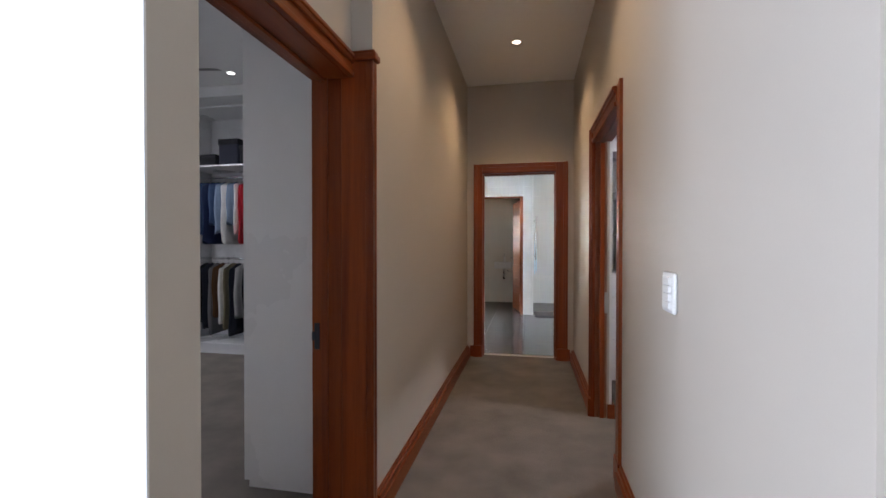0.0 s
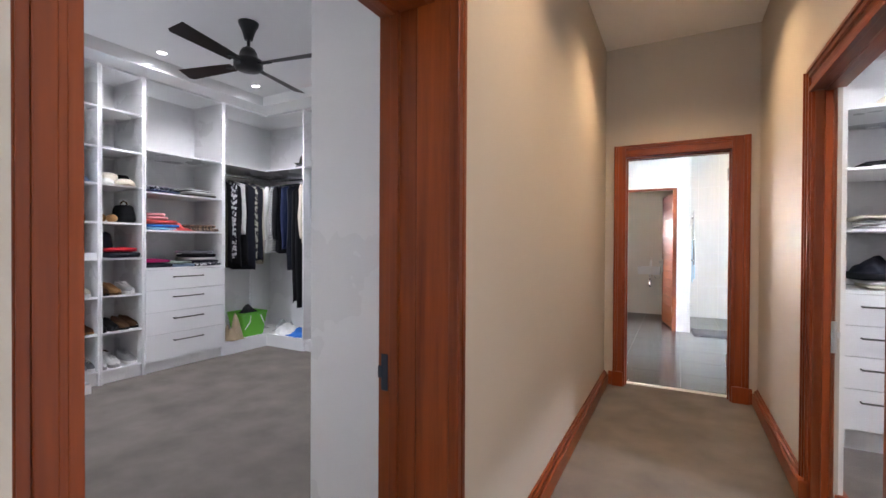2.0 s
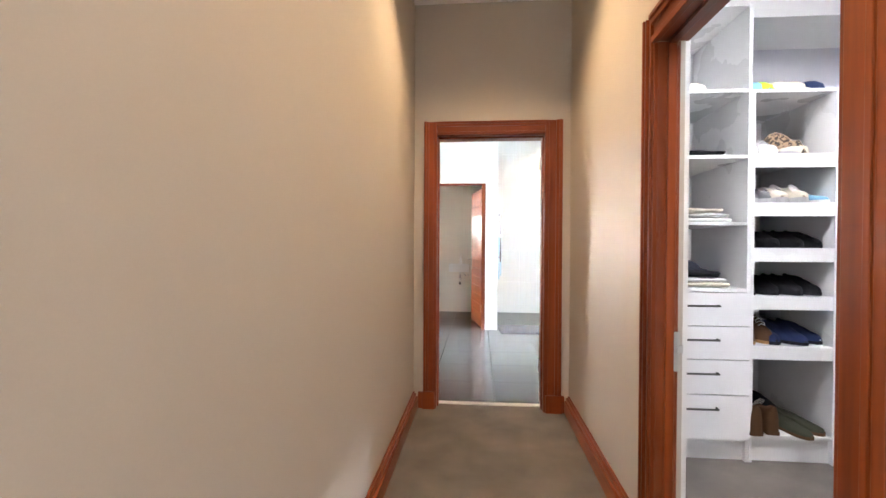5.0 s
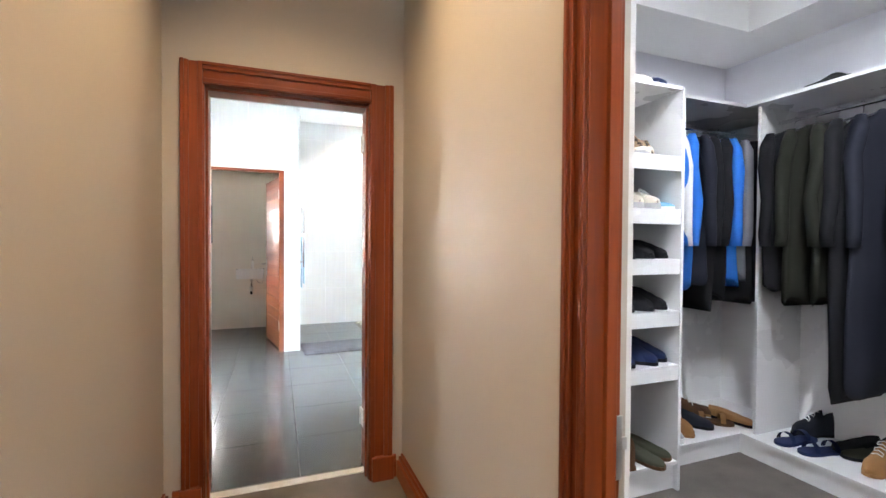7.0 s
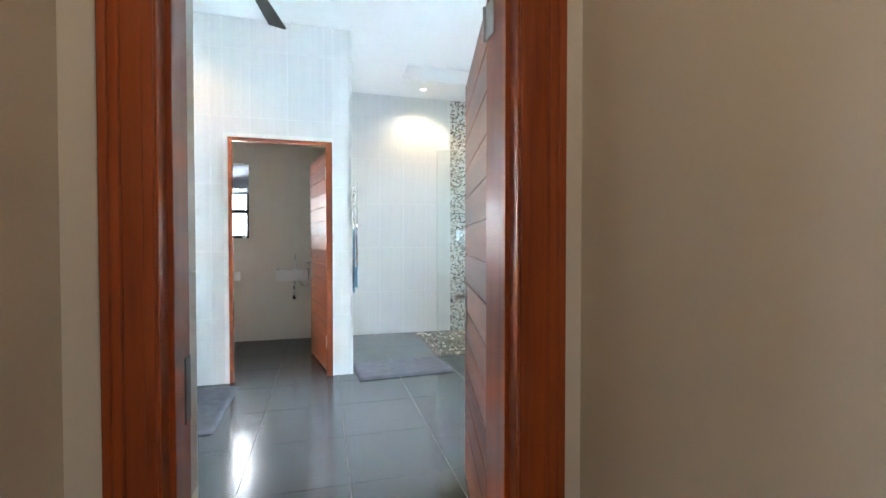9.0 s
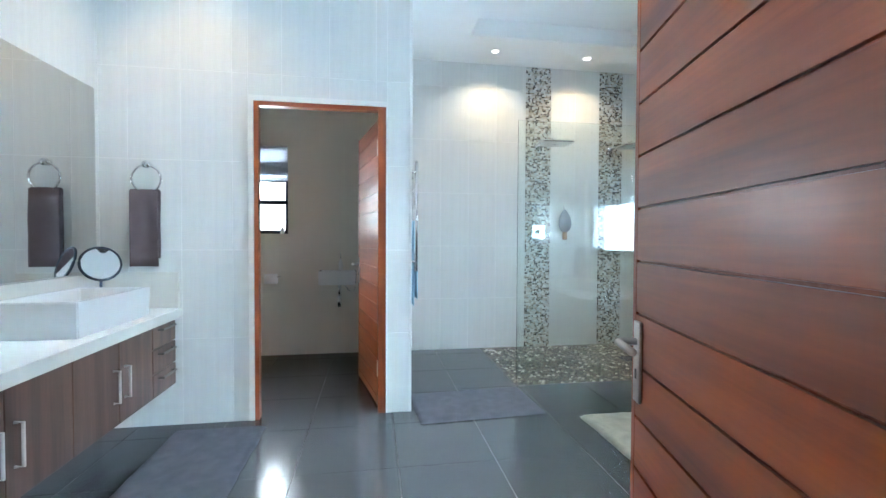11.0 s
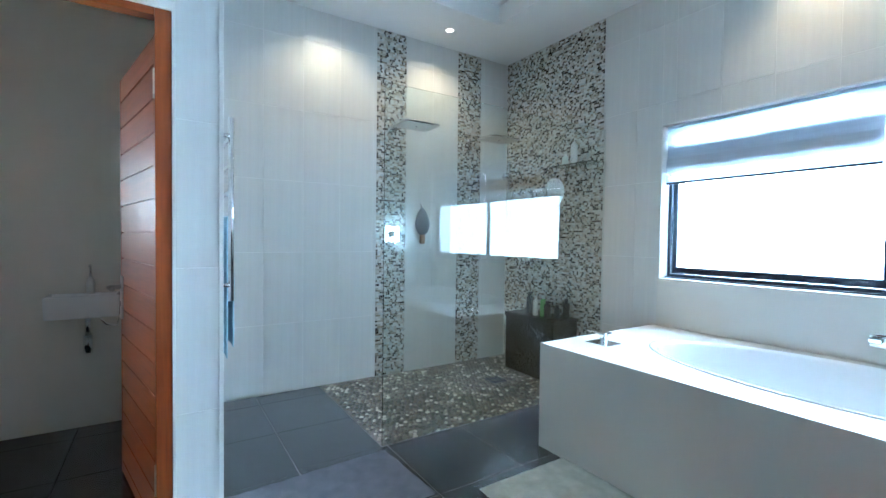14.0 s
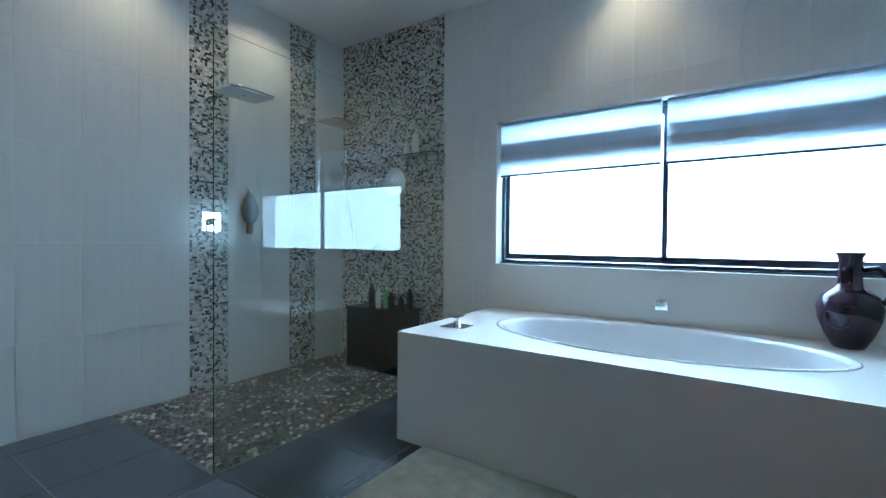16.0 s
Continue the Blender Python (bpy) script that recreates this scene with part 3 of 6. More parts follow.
M["wood_xd"] = wood("mahogany_door", "x", (0.115, 0.018, 0.003), (0.25, 0.052, 0.009), 0.36)
dx, dy = 0.543 - 0.328, 6.075 - 5.155
door_1 = slatted_door("door_1", (0.328, 5.155, 0.012), math.degrees(math.atan2(dy, dx)), math.hypot(dx, dy), 2.02, "open red-brown boarded timber door with a steel lever", 0.93, 1, (0.14, 0.144))
tagged(door_1, kind="structure")
dx, dy = -0.31 + 0.15, 8.86 - 8.10
door_2 = slatted_door("door_2", (-0.15, 8.10, 0.012), math.degrees(math.atan2(dy, dx)), math.hypot(dx, dy), 2.05, "open red-brown boarded timber toilet door with a steel lever", 0.985, 1, (0.063, 0.1335))
tagged(door_2, kind="structure")
for z in (0.3, 1.85):
    part("hinge", boxes((-0.176, -0.17, 8.02, 8.065, z - 0.05, z + 0.05), (-0.177, -0.155, 8.066, 8.078, z - 0.05, z + 0.05), bevel=0.001), M["steel"], frame_4, "steel butt hinge")

# bathroom window
window_1 = thing("window_1", (3.12, 6.7, WZ0), "wide dark aluminium sliding window with blinds over bright frosted light", "window", kind="structure")
FX0, FX1 = 3.11, 3.16
YM = 6.694
part("frame_bar", boxes((FX0, FX1, WY0, WY1, WZ0, WZ0 + 0.045), (FX0 - 0.025, FX1, WY0, WY1, WZ0, WZ0 + 0.022), bevel=0.003), M["dark_metal"], window_1)
part("frame_bar", boxes((FX0, FX1, WY0, WY1, WZ1 - 0.045, WZ1), bevel=0.003), M["dark_metal"], window_1)
for y0, y1 in ((WY0, WY0 + 0.035), (WY1 - 0.028, WY1)):
    part("frame_bar", boxes((FX0, FX1, y0, y1, WZ0 + 0.045, WZ1 - 0.045), bevel=0.003), M["dark_metal"], window_1)
for y0, y1, x in ((WY0 + 0.036, YM + 0.017, 3.116), (YM - 0.017, WY1 - 0.029, 3.134)):
    sash = part("sash", boxes((x, x + 0.017, y0, y1, WZ0 + 0.046, WZ0 + 0.096), (x, x + 0.017, y0, y1, WZ1 - 0.085, WZ1 - 0.046), bevel=0.002), M["dark_metal"], window_1)
    for a, c in ((y0, y0 + 0.035), (y1 - 0.035, y1)):
        part("sash_stile", boxes((x + 0.0005, x + 0.0165, a, c, WZ0 + 0.096, WZ1 - 0.085), bevel=0.002), M["dark_metal"], sash)
for y0, y1, x in ((WY0 + 0.071, YM - 0.018, 3.122), (YM + 0.018, WY1 - 0.064, 3.14)):
    p = part("pane", boxes((x, x + 0.005, y0, y1, WZ0 + 0.096, WZ1 - 0.085)), M["pane"], window_1)
    p.visible_shadow = False
structure("backdrop_daylight", boxes((4.3, 4.32, -8.0, 20.0, -8.0, 6.0)), M["daylight"], "bright white daylight outside")
structure("window_reveal", boxes((W_IN - 0.004, FX0, WY1 - 0.005, WY1 + 0.004, WZ0 + 0.002, WZ1), (W_IN - 0.004, FX0, WY0 - 0.004, WY0 + 0.005, WZ0 + 0.002, WZ1), (W_IN - 0.004, FX0, WY0 + 0.005, WY1 - 0.005, WZ1 - 0.005, WZ1 + 0.004)), M["plastic"], "white window reveal edge")

# toilet window
window_2 = thing("window_2", (-1.3, 9.75, TW[2]), "small dark aluminium toilet window with a top light", "window", kind="structure")
for z0, z1 in ((TW[2], TW[2] + 0.04), (TW[3] - 0.04, TW[3]), (1.56, 1.61)):
    part("frame_bar", boxes((TW[0], TW[1], 9.72, 9.76, z0, z1), bevel=0.002), M["dark_metal"], window_2)
for x0, x1 in ((TW[0], TW[0] + 0.035), (TW[1] - 0.035, TW[1])):
    part("frame_bar", boxes((x0, x1, 9.72, 9.76, TW[2] + 0.04, TW[3] - 0.04), bevel=0.002), M["dark_metal"], window_2)
for z0, z1 in ((TW[2] + 0.04, 1.56), (1.61, TW[3] - 0.04)):
    p = part("pane", boxes((TW[0] + 0.035, TW[1] - 0.035, 9.738, 9.742, z0, z1)), M["pane"], window_2)
    p.visible_shadow = False
M["daylight_open"] = emitter("daylight_open_sky", (1.0, 0.98, 0.92), 150)
structure("backdrop_toilet", boxes((-2.4, -0.3, 10.4, 10.42, 0.4, 3.0)), M["daylight_open"], "bright white daylight outside")

# ---- bathroom fixtures ----
tub = thing("bathtub_surround", (2.4, 6.5, 0), "white built-in bath surround with an oval bath", "bathtub")
DX0, DX1, DY0, DY1, DZ = 1.80, 3.02, 5.2, 7.93, 0.635
EX, EY, EA, EB = 2.45, 6.70, 0.43, 0.86  # oval opening: centre, half width, half length


def deck_with_hole():
    bm = bmesh.new()
    n = 64
    inner = [bm.verts.new((EX + EA * math.cos(2 * math.pi * i / n), EY + EB * math.sin(2 * math.pi * i / n), DZ)) for i in range(n)]
    outer = []
    for i in range(n):
        c, s = math.cos(2 * math.pi * i / n), math.sin(2 * math.pi * i / n)
        fx = ((DX1 if c > 0 else DX0) - EX) / c if abs(c) > 1e-9 else 1e9
        fy = ((DY1 if s > 0 else DY0) - EY) / s if abs(s) > 1e-9 else 1e9
        f = min(fx, fy)
        outer.append(bm.verts.new((EX + f * c, EY + f * s, DZ)))
    for i in range(n):
        j = (i + 1) % n
        bm.faces.new((inner[i], outer[i], outer[j], inner[j]))
    for x, y in ((DX0, DY0), (DX0, DY1), (DX1, DY0), (DX1, DY1)):
        v = bm.verts.new((x, y, DZ))
        pair = []
        for i in range(n):
            a, c = outer[i].co, outer[(i + 1) % n].co
            if (abs(a.x - x) < 1e-5 and abs(c.y - y) < 1e-5) or (abs(a.y - y) < 1e-5 and abs(c.x - x) < 1e-5):
                pair = [outer[i], outer[(i + 1) % n]]
        if pair:
            bm.faces.new((pair[0], v, pair[1]))
    bmesh.ops.recalc_face_normals(bm, faces=bm.faces)
    if sum(f.normal.z for f in bm.faces) < 0:
        bmesh.ops.reverse_faces(bm, faces=bm.faces)
    ret = bmesh.ops.extrude_face_region(bm, geom=list(bm.faces))
    bmesh.ops.translate(bm, vec=(0, 0, -0.02), verts=[g for g in ret["geom"] if isinstance(g, bmesh.types.BMVert)])
    bmesh.ops.recalc_face_normals(bm, faces=bm.faces)
    return bm


part("deck", deck_with_hole(), M["solid"], tub)
part("front_panel", boxes((DX0, DX0 + 0.02, DY0, DY1, 0, DZ - 0.02)), M["solid"], tub)
part("end_panel", boxes((DX0 + 0.02, DX1, DY1 - 0.02, DY1, 0, DZ - 0.02)), M["solid"], tub)
part("upstand", boxes((2.985, 3.018, DY0, DY1 - 0.02, DZ + 0.001, WZ0 - 0.002), (2.985, 3.1, WY0 + 0.002, WY1 - 0.002, WZ0 - 0.002, WZ0 + 0.012), bevel=0.002), M["solid"], tub)


def oval_bath():
    bm = bmesh.new()
    n, rings = 64, []
    for k, z in ((1.03, 0.001), (1.03, 0.005), (1.015, 0.007), (0.985, 0.004), (0.965, -0.012), (0.94, -0.12), (0.9, -0.28), (0.82, -0.4), (0.65, -0.45), (0.3, -0.465)):
        ea = EA * k if k > 0.9 else EA * (k + 0.03)
        rings.append([bm.verts.new((EX + ea * math.cos(2 * math.pi * i / n), EY + EB * k * math.sin(2 * math.pi * i / n), DZ + z)) for i in range(n)])
    for a, c in zip(rings, rings[1:]):
        for i in range(n):
            bm.faces.new((a[i], a[(i + 1) % n], c[(i + 1) % n], c[i]))
    bm.faces.new(rings[-1])
    bmesh.ops.recalc_face_normals(bm, faces=bm.faces)
    bmesh.ops.reverse_faces(bm, faces=bm.faces)
    return bm


part("bath_shell", oval_bath(), M["acrylic"], tub, "glossy white oval bath shell", smooth=True)
spout = thing("bath_spout", (2.985, 6.70, 0.74), "chrome wall spout above the bath", "bath spout")
part("escutcheon", boxes((2.975, 2.985, 6.65, 6.725, 0.725, 0.80), bevel=0.004), M["chrome"], spout)
part("nozzle", boxes((2.90, 2.976, 6.66, 6.715, 0.755, 0.785), bevel=0.008), M["chrome"], spout)

tap = thing("bath_tap", (2.12, 7.72, DZ), "square chrome deck tap on the bath surround", "tap")
part("plate", boxes((2.05, 2.19, 7.64, 7.80, DZ, DZ + 0.008), bevel=0.003), M["chrome"], tap)
part("stem", lathe([(0.022, 0), (0.02, 0.03), (0.026, 0.045), (0.026, 0.055)], (2.12, 7.72, DZ + 0.008), 20), M["chrome"], tap, smooth=True)
part("lever", boxes((2.09, 2.15, 7.68, 7.82, DZ + 0.063, DZ + 0.072), bevel=0.003), M["chrome"], tap)

VX_, VY_ = 2.84, 5.80
vase = thing("vase", (VX_, VY_, DZ), "dark plum glazed jug with one loop handle on the bath surround", "vase")
vz = DZ + 0.001
VP = [(0.062, 0), (0.07, 0.01), (0.1, 0.07), (0.128, 0.15), (0.134, 0.21), (0.115, 0.265), (0.08, 0.295), (0.056, 0.31), (0.05, 0.335), (0.05, 0.465), (0.062, 0.48), (0.066, 0.49), (0.055, 0.488), (0.042, 0.475), (0.04, 0.335)]
part("body", lathe(VP, (VX_, VY_, vz), 40), M["ceramic"], vase, smooth=True)
part("handle", tube([(VX_, VY_ - 0.05, vz + 0.4), (VX_, VY_ - 0.1, vz + 0.41), (VX_, VY_ - 0.14, vz + 0.375), (VX_, VY_ - 0.155, vz + 0.31), (VX_, VY_ - 0.14, vz + 0.25), (VX_, VY_ - 0.112, vz + 0.225)], 0.014, 12), M["ceramic"], vase, smooth=True)

# roman blinds
M["blind"] = surface("sheer_grey_blind", (0.4, 0.44, 0.5), 0.95, vary=0.1, scale=10, fine=260, bump=0.3, dist=0.001, stretch=(1, 0.15, 6))
bn = M["blind"].node_tree
bs = bn.nodes["Principled BSDF"]
tr, mx = bn.nodes.new("ShaderNodeBsdfTranslucent"), bn.nodes.new("ShaderNodeMixShader")
tr.inputs[0].default_value = (0.4, 0.46, 0.52, 1)
mx.inputs[0].default_value = 0.1
bn.links.new(bs.outputs[0], mx.inputs[1])
bn.links.new(tr.outputs[0], mx.inputs[2])
bn.links.new(mx.outputs[0], bn.nodes["Material Output"].inputs[0])


def roman_blind(y0, y1, z_top, z_low, x, material, label, axis="y"):
    """A drawn-up blind of overlapping folds; it hangs in front of the plane x (or y)."""
    mid = (y0 + y1) / 2
    loc = (x, mid, z_low) if axis == "y" else (mid, x, z_low)
    b = thing("roman_blind", loc, label, "blind", "window blinds")
    hgt = z_top - z_low
    def sheet(name, za, zb, off, lean, wave):
        bm = bmesh.new()
        rows = []
        for j in range(9):
            z = za + (zb - za) * j / 8
            row = []
            for i in range(31):
                u = y0 + (y1 - y0) * i / 30
                d = off + lean * j / 8 + wave * (math.sin(7 * u + 13 * z) + 0.6 * math.sin(17 * u + 3)) * j / 8
                sag = -0.004 * math.sin(math.pi * i / 30) * j / 8
                row.append(bm.verts.new((x + d, u, z + sag) if axis == "y" else (u, x + d, z + sag)))
            rows.append(row)
        for r, t in zip(rows, rows[1:]):
            for i in range(30):
                bm.faces.new((r[i], r[i + 1], t[i + 1], t[i]))
        part(name, bm, material, b)

    sheet("fabric", z_top, z_low + 0.20 * hgt, 0.0, -0.004, 0.0015)
    sheet("fold", z_top - 0.36 * hgt, z_low + 0.16 * hgt, 0.014, 0.0, 0.0015)
    sheet("fold", z_top - 0.56 * hgt, z_low + 0.18 * hgt, -0.012, -0.012, 0.0015)
    sheet("fold", z_low + 0.14 * hgt, z_low, -0.008, -0.002, 0.001)
    hb = (x - 0.01, x + 0.02, y0, y1, z_top, z_top + 0.02) if axis == "y" else (y0, y1, x - 0.01, x + 0.02, z_top, z_top + 0.02)
    part("head_rail", boxes(hb, bevel=0.002), material, b)
    lb = (x - 0.016, x - 0.004, y0, y1, z_low - 0.012, z_low + 0.004) if axis == "y" else (y0, y1, x - 0.016, x - 0.004, z_low - 0.012, z_low + 0.004)
    part("bottom_bar", boxes(lb, bevel=0.002), M["dark_metal"], b)
    return b


roman_blind(YM + 0.02, WY1 - 0.012, WZ1 - 0.026, 1.70, 3.07, M["blind"], "half-raised sheer grey roman blind at the bath window")
roman_blind(WY0 + 0.012, YM - 0.012, WZ1 - 0.026, 1.70, 3.07, M["blind"], "half-raised sheer grey roman blind at the bath window")
roman_blind(TW[0] + 0.005, TW[1] - 0.005, TW[3] - 0.026, 1.80, 9.705, M["blind"], "half-raised grey roman blind at the toilet window", "x")

# shower
GY = 8.41
screen = thing("shower_screen", (2.0, GY, 0), "frameless clear glass shower screen", "shower screen")
g = part("glass_panel", boxes((0.97, 3.015, GY - 0.005, GY + 0.005, 0.004, 2.19)), M["glass"], screen)
g.visible_shadow = False
for z in (0.35, 1.9):
    part("clip", boxes((2.985, 3.019, GY - 0.012, GY + 0.012, z - 0.025, z + 0.025), bevel=0.002), M["chrome"], screen)
SY = 9.678


def rounded_slab(x, y, a, c, rad, z0, z1):
    """A thin plate with rounded corners and a softened rim; a, c: half sizes."""
    bm = bmesh.new()
    rings = []
    for inset, z in ((0.004, z0), (0.0, z0 + (z1 - z0) * 0.3), (0.0, z0 + (z1 - z0) * 0.7), (0.004, z1)):
        ring = []
        for sx, sy, start in ((1, 1, 0), (-1, 1, 90), (-1, -1, 180), (1, -1, 270)):
            for k in range(7):
                g = radians(start + 15 * k)
                ring.append(bm.verts.new((x + sx * (a - rad) + (rad - inset) * math.cos(g), y + sy * (c - rad) + (rad - inset) * math.sin(g), z)))
        rings.append(ring)
    for p, q in zip(rings, rings[1:]):
        for k in range(len(p)):
            bm.faces.new((p[k], p[(k + 1) % len(p)], q[(k + 1) % len(q)], q[k]))
    bm.faces.new(list(reversed(rings[0])))
    bm.faces.new(rings[-1])
    return bm


def shower_head(x, label):
    h = thing("rain_shower", (x, SY, 2.24), label, "shower head", "pair of rain showers")
    y = 9.20
    part("head", rounded_slab(x, y, 0.17, 0.13, 0.045, 2.186, 2.2), M["chrome"], h)
    part("face", rounded_slab(x, y, 0.16, 0.12, 0.04, 2.182, 2.186), M["steel"], h, "grey spray plate")
    part("jet", cyl(bmesh.new(), (x, y, 2.178), (x, y, 2.183), 0.008, seg=12), M["dark_metal"], h)
    part("arm", tube([(x, SY - 0.005, 2.25), (x, SY - 0.2, 2.25), (x, y + 0.03, 2.245), (x, y, 2.225), (x, y, 2.2)], 0.011, 12), M["chrome"], h, smooth=True)
    part("flange", cyl(bmesh.new(), (x, SY - 0.012, 2.25), (x, SY, 2.25), 0.032, seg=24), M["chrome"], h, smooth=True)


shower_head(1.62, "square chrome rain shower head on the mosaic band")
shower_head(2.50, "square chrome rain shower head on the far mosaic band")
mixer = thing("shower_mixer", (1.64, SY, 1.3), "chrome shower mixer with a square plate", "shower mixer")
part("plate", boxes((1.565, 1.715, SY - 0.012, SY, 1.225, 1.375), bevel=0.004), M["chrome"], mixer)
part("knob", cyl(bmesh.new(), (1.64, SY - 0.012, 1.3), (1.64, SY - 0.06, 1.3), 0.03, 0.026, 24), M["chrome"], mixer, smooth=True)
part("lever", boxes((1.628, 1.652, SY - 0.075, SY - 0.055, 1.21, 1.31), bevel=0.004), M["chrome"], mixer)
rail = thing("hand_shower", (2.98, 9.58, 1.6), "chrome hand shower on a slide rail with a hose", "hand shower")
part("slide_rail", cyl(bmesh.new(), (2.965, 9.58, 1.45), (2.965, 9.58, 2.08), 0.01, seg=12), M["chrome"], rail, smooth=True)
for z in (1.46, 2.07):
    part("bracket", boxes((2.955, 3.012, 9.568, 9.592, z - 0.012, z + 0.012), bevel=0.003), M["chrome"], rail)
part("handset", tube([(2.95, 9.56, 1.72), (2.87, 9.48, 1.82), (2.80, 9.41, 1.87), (2.76, 9.37, 1.88)], 0.017, 12), M["chrome"], rail, smooth=True)
part("spray_face", cyl(bmesh.new(), (2.745, 9.355, 1.9), (2.735, 9.35, 1.865), 0.045, 0.05, 24), M["chrome"], rail, smooth=True)
part("hose", tube([(2.955, 9.57, 1.7), (2.93, 9.5, 1.45), (2.9, 9.4, 1.15), (2.89, 9.3, 1.02), (2.92, 9.2, 1.05), (2.98, 9.18, 1.12), (3.012, 9.18, 1.13)], 0.008, 10), M["chrome"], rail, smooth=True)
sponge = thing("back_brush", (1.94, SY, 1.24), "grey net sponge with a wooden brush hanging on the shower wall", "bath sponge")
sb = bmesh.new()
bmesh.ops.create_icosphere(sb, subdivisions=3, radius=1)
for v in sb.verts:
    k = 1 + 0.12 * noise.noise(v.co * 2.5)
    v.co = Vector((1.94 + 0.072 * v.co.x * k * (1 - 0.25 * v.co.z), SY - 0.045 + 0.03 * v.co.y * k, 1.42 + 0.13 * v.co.z * k))
part("net", sb, cloth("sponge_grey", (0.27, 0.29, 0.32)), sponge, smooth=True)
part("brush", boxes((1.915, 1.965, SY - 0.06, SY - 0.025, 1.21, 1.3), bevel=0.012), surface("pale_brush_wood", (0.32, 0.2, 0.12), 0.5), sponge)
part("cord", cyl(bmesh.new(), (1.94, SY - 0.04, 1.54), (1.94, SY - 0.004, 1.59), 0.003, seg=6), M["black"], sponge)
shelf = thing("glass_shelf", (2.96, 8.66, 1.93), "green-edged glass corner shelf on the mosaic wall", "shelf")
part("pane", boxes((2.86, 3.018, 8.44, 8.88, 1.925, 1.935), bevel=0.002), M["glass"], shelf)
for y in (8.5, 8.82):
    part("bracket", boxes((2.97, 3.018, y - 0.01, y + 0.01, 1.91, 1.925), bevel=0.002), M["chrome"], shelf)


def bottle(loc, r, h, colour, label, cap=None, pump=False, flat=1.0, group="toiletries in the shower"):
    b = thing("bottle", loc, label, "bottle", group)
    m = surface("bottle_" + "_".join(str(int(c * 99)) for c in colour), colour, 0.3, vary=0.03, bump=0.02)
    body = lathe([(r * 0.9, 0), (r, 0.006), (r, h * 0.72), (r * 0.85, h * 0.8), (r * 0.4, h * 0.84), (r * 0.4, h * 0.88)], (0, 0, 0), 20)
    for v in body.verts:
        v.co.y *= flat
    part("body", body, m, b, smooth=True, local=True)
    cm = M["plastic"] if cap is None else surface("cap_" + "_".join(str(int(c * 99)) for c in cap), cap, 0.35, vary=0.03)
    if pump:
        part("pump", tube([(0, 0, h * 0.87), (0, 0, h), (r * 0.3, 0, h * 1.02), (r * 1.1, 0, h * 1.0)], r * 0.16, 8), cm, b, smooth=True, local=True)
    else:
        part("cap", lathe([(r * 0.5, h * 0.85), (r * 0.5, h)], (0, 0, 0), 16), cm, b, smooth=True, local=True)
    return b


bottle((2.93, 8.68, 1.936), 0.03, 0.22, (0.8, 0.8, 0.8), "white pump bottle on the glass shelf", pump=True)
bottle((2.93, 8.78, 1.936), 0.028, 0.1, (0.72, 0.78, 0.74), "small white tub on the glass shelf")
bench = thing("shower_bench", (2.87, 8.99, 0), "black granite shower bench", "bench")
part("seat_slab", boxes((2.70, 3.018, 8.67, 9.31, 0.525, 0.555), bevel=0.003), M["granite"], bench)
part("front_slab", boxes((2.71, 2.73, 8.68, 9.0, 0.004, 0.525), bevel=0.001), M["granite"], bench)
part("front_slab", boxes((2.71, 2.73, 9.003, 9.30, 0.004, 0.525), bevel=0.001), M["granite"], bench)
part("end_slab", boxes((2.73, 3.018, 8.68, 8.7, 0.004, 0.525), bevel=0.001), M["granite"], bench)
part("end_slab", boxes((2.73, 3.018, 9.28, 9.30, 0.004, 0.525), bevel=0.001), M["granite"], bench)
for x, y, r, h, c, cap, lab in ((2.86, 9.13, 0.035, 0.2, (0.04, 0.05, 0.06), (0.02, 0.02, 0.02), "dark shampoo bottle on the shower bench"), (2.8, 8.99, 0.028, 0.18, (0.75, 0.77, 0.76), None, "white shampoo tube on the shower bench"),
                              (2.83, 8.92, 0.033, 0.19, (0.2, 0.45, 0.14), (0.7, 0.75, 0.7), "green shampoo bottle on the shower bench"), (2.8, 8.84, 0.035, 0.15, (0.03, 0.03, 0.035), (0.03, 0.03, 0.03), "black shower gel bottle on the shower bench"),
                              (2.85, 8.77, 0.03, 0.12, (0.05, 0.06, 0.07), (0.02, 0.02, 0.02), "small dark bottle on the shower bench"), (2.9, 8.71, 0.034, 0.18, (0.025, 0.03, 0.03), (0.02, 0.02, 0.02), "black shampoo bottle on the shower bench")):
    bottle((x, y, 0.556), r, h, c, lab, cap, flat=0.75)
drain = thing("floor_drain", (2.36, 9.02, 0.0), "dark square floor drain in the pebbles", "drain")
part("grate", boxes((2.29, 2.43, 8.95, 9.09, 0.004, 0.014), bevel=0.002), M["dark_metal"], drain)
mirror_r = thing("shaving_mirror", (3.015, 8.98, 1.62), "round shaving mirror on the mosaic wall", "mirror")
part("glass", cyl(bmesh.new(), (3.004, 8.98, 1.72), (3.018, 8.98, 1.72), 0.13, seg=40), M["mirror"], mirror_r)

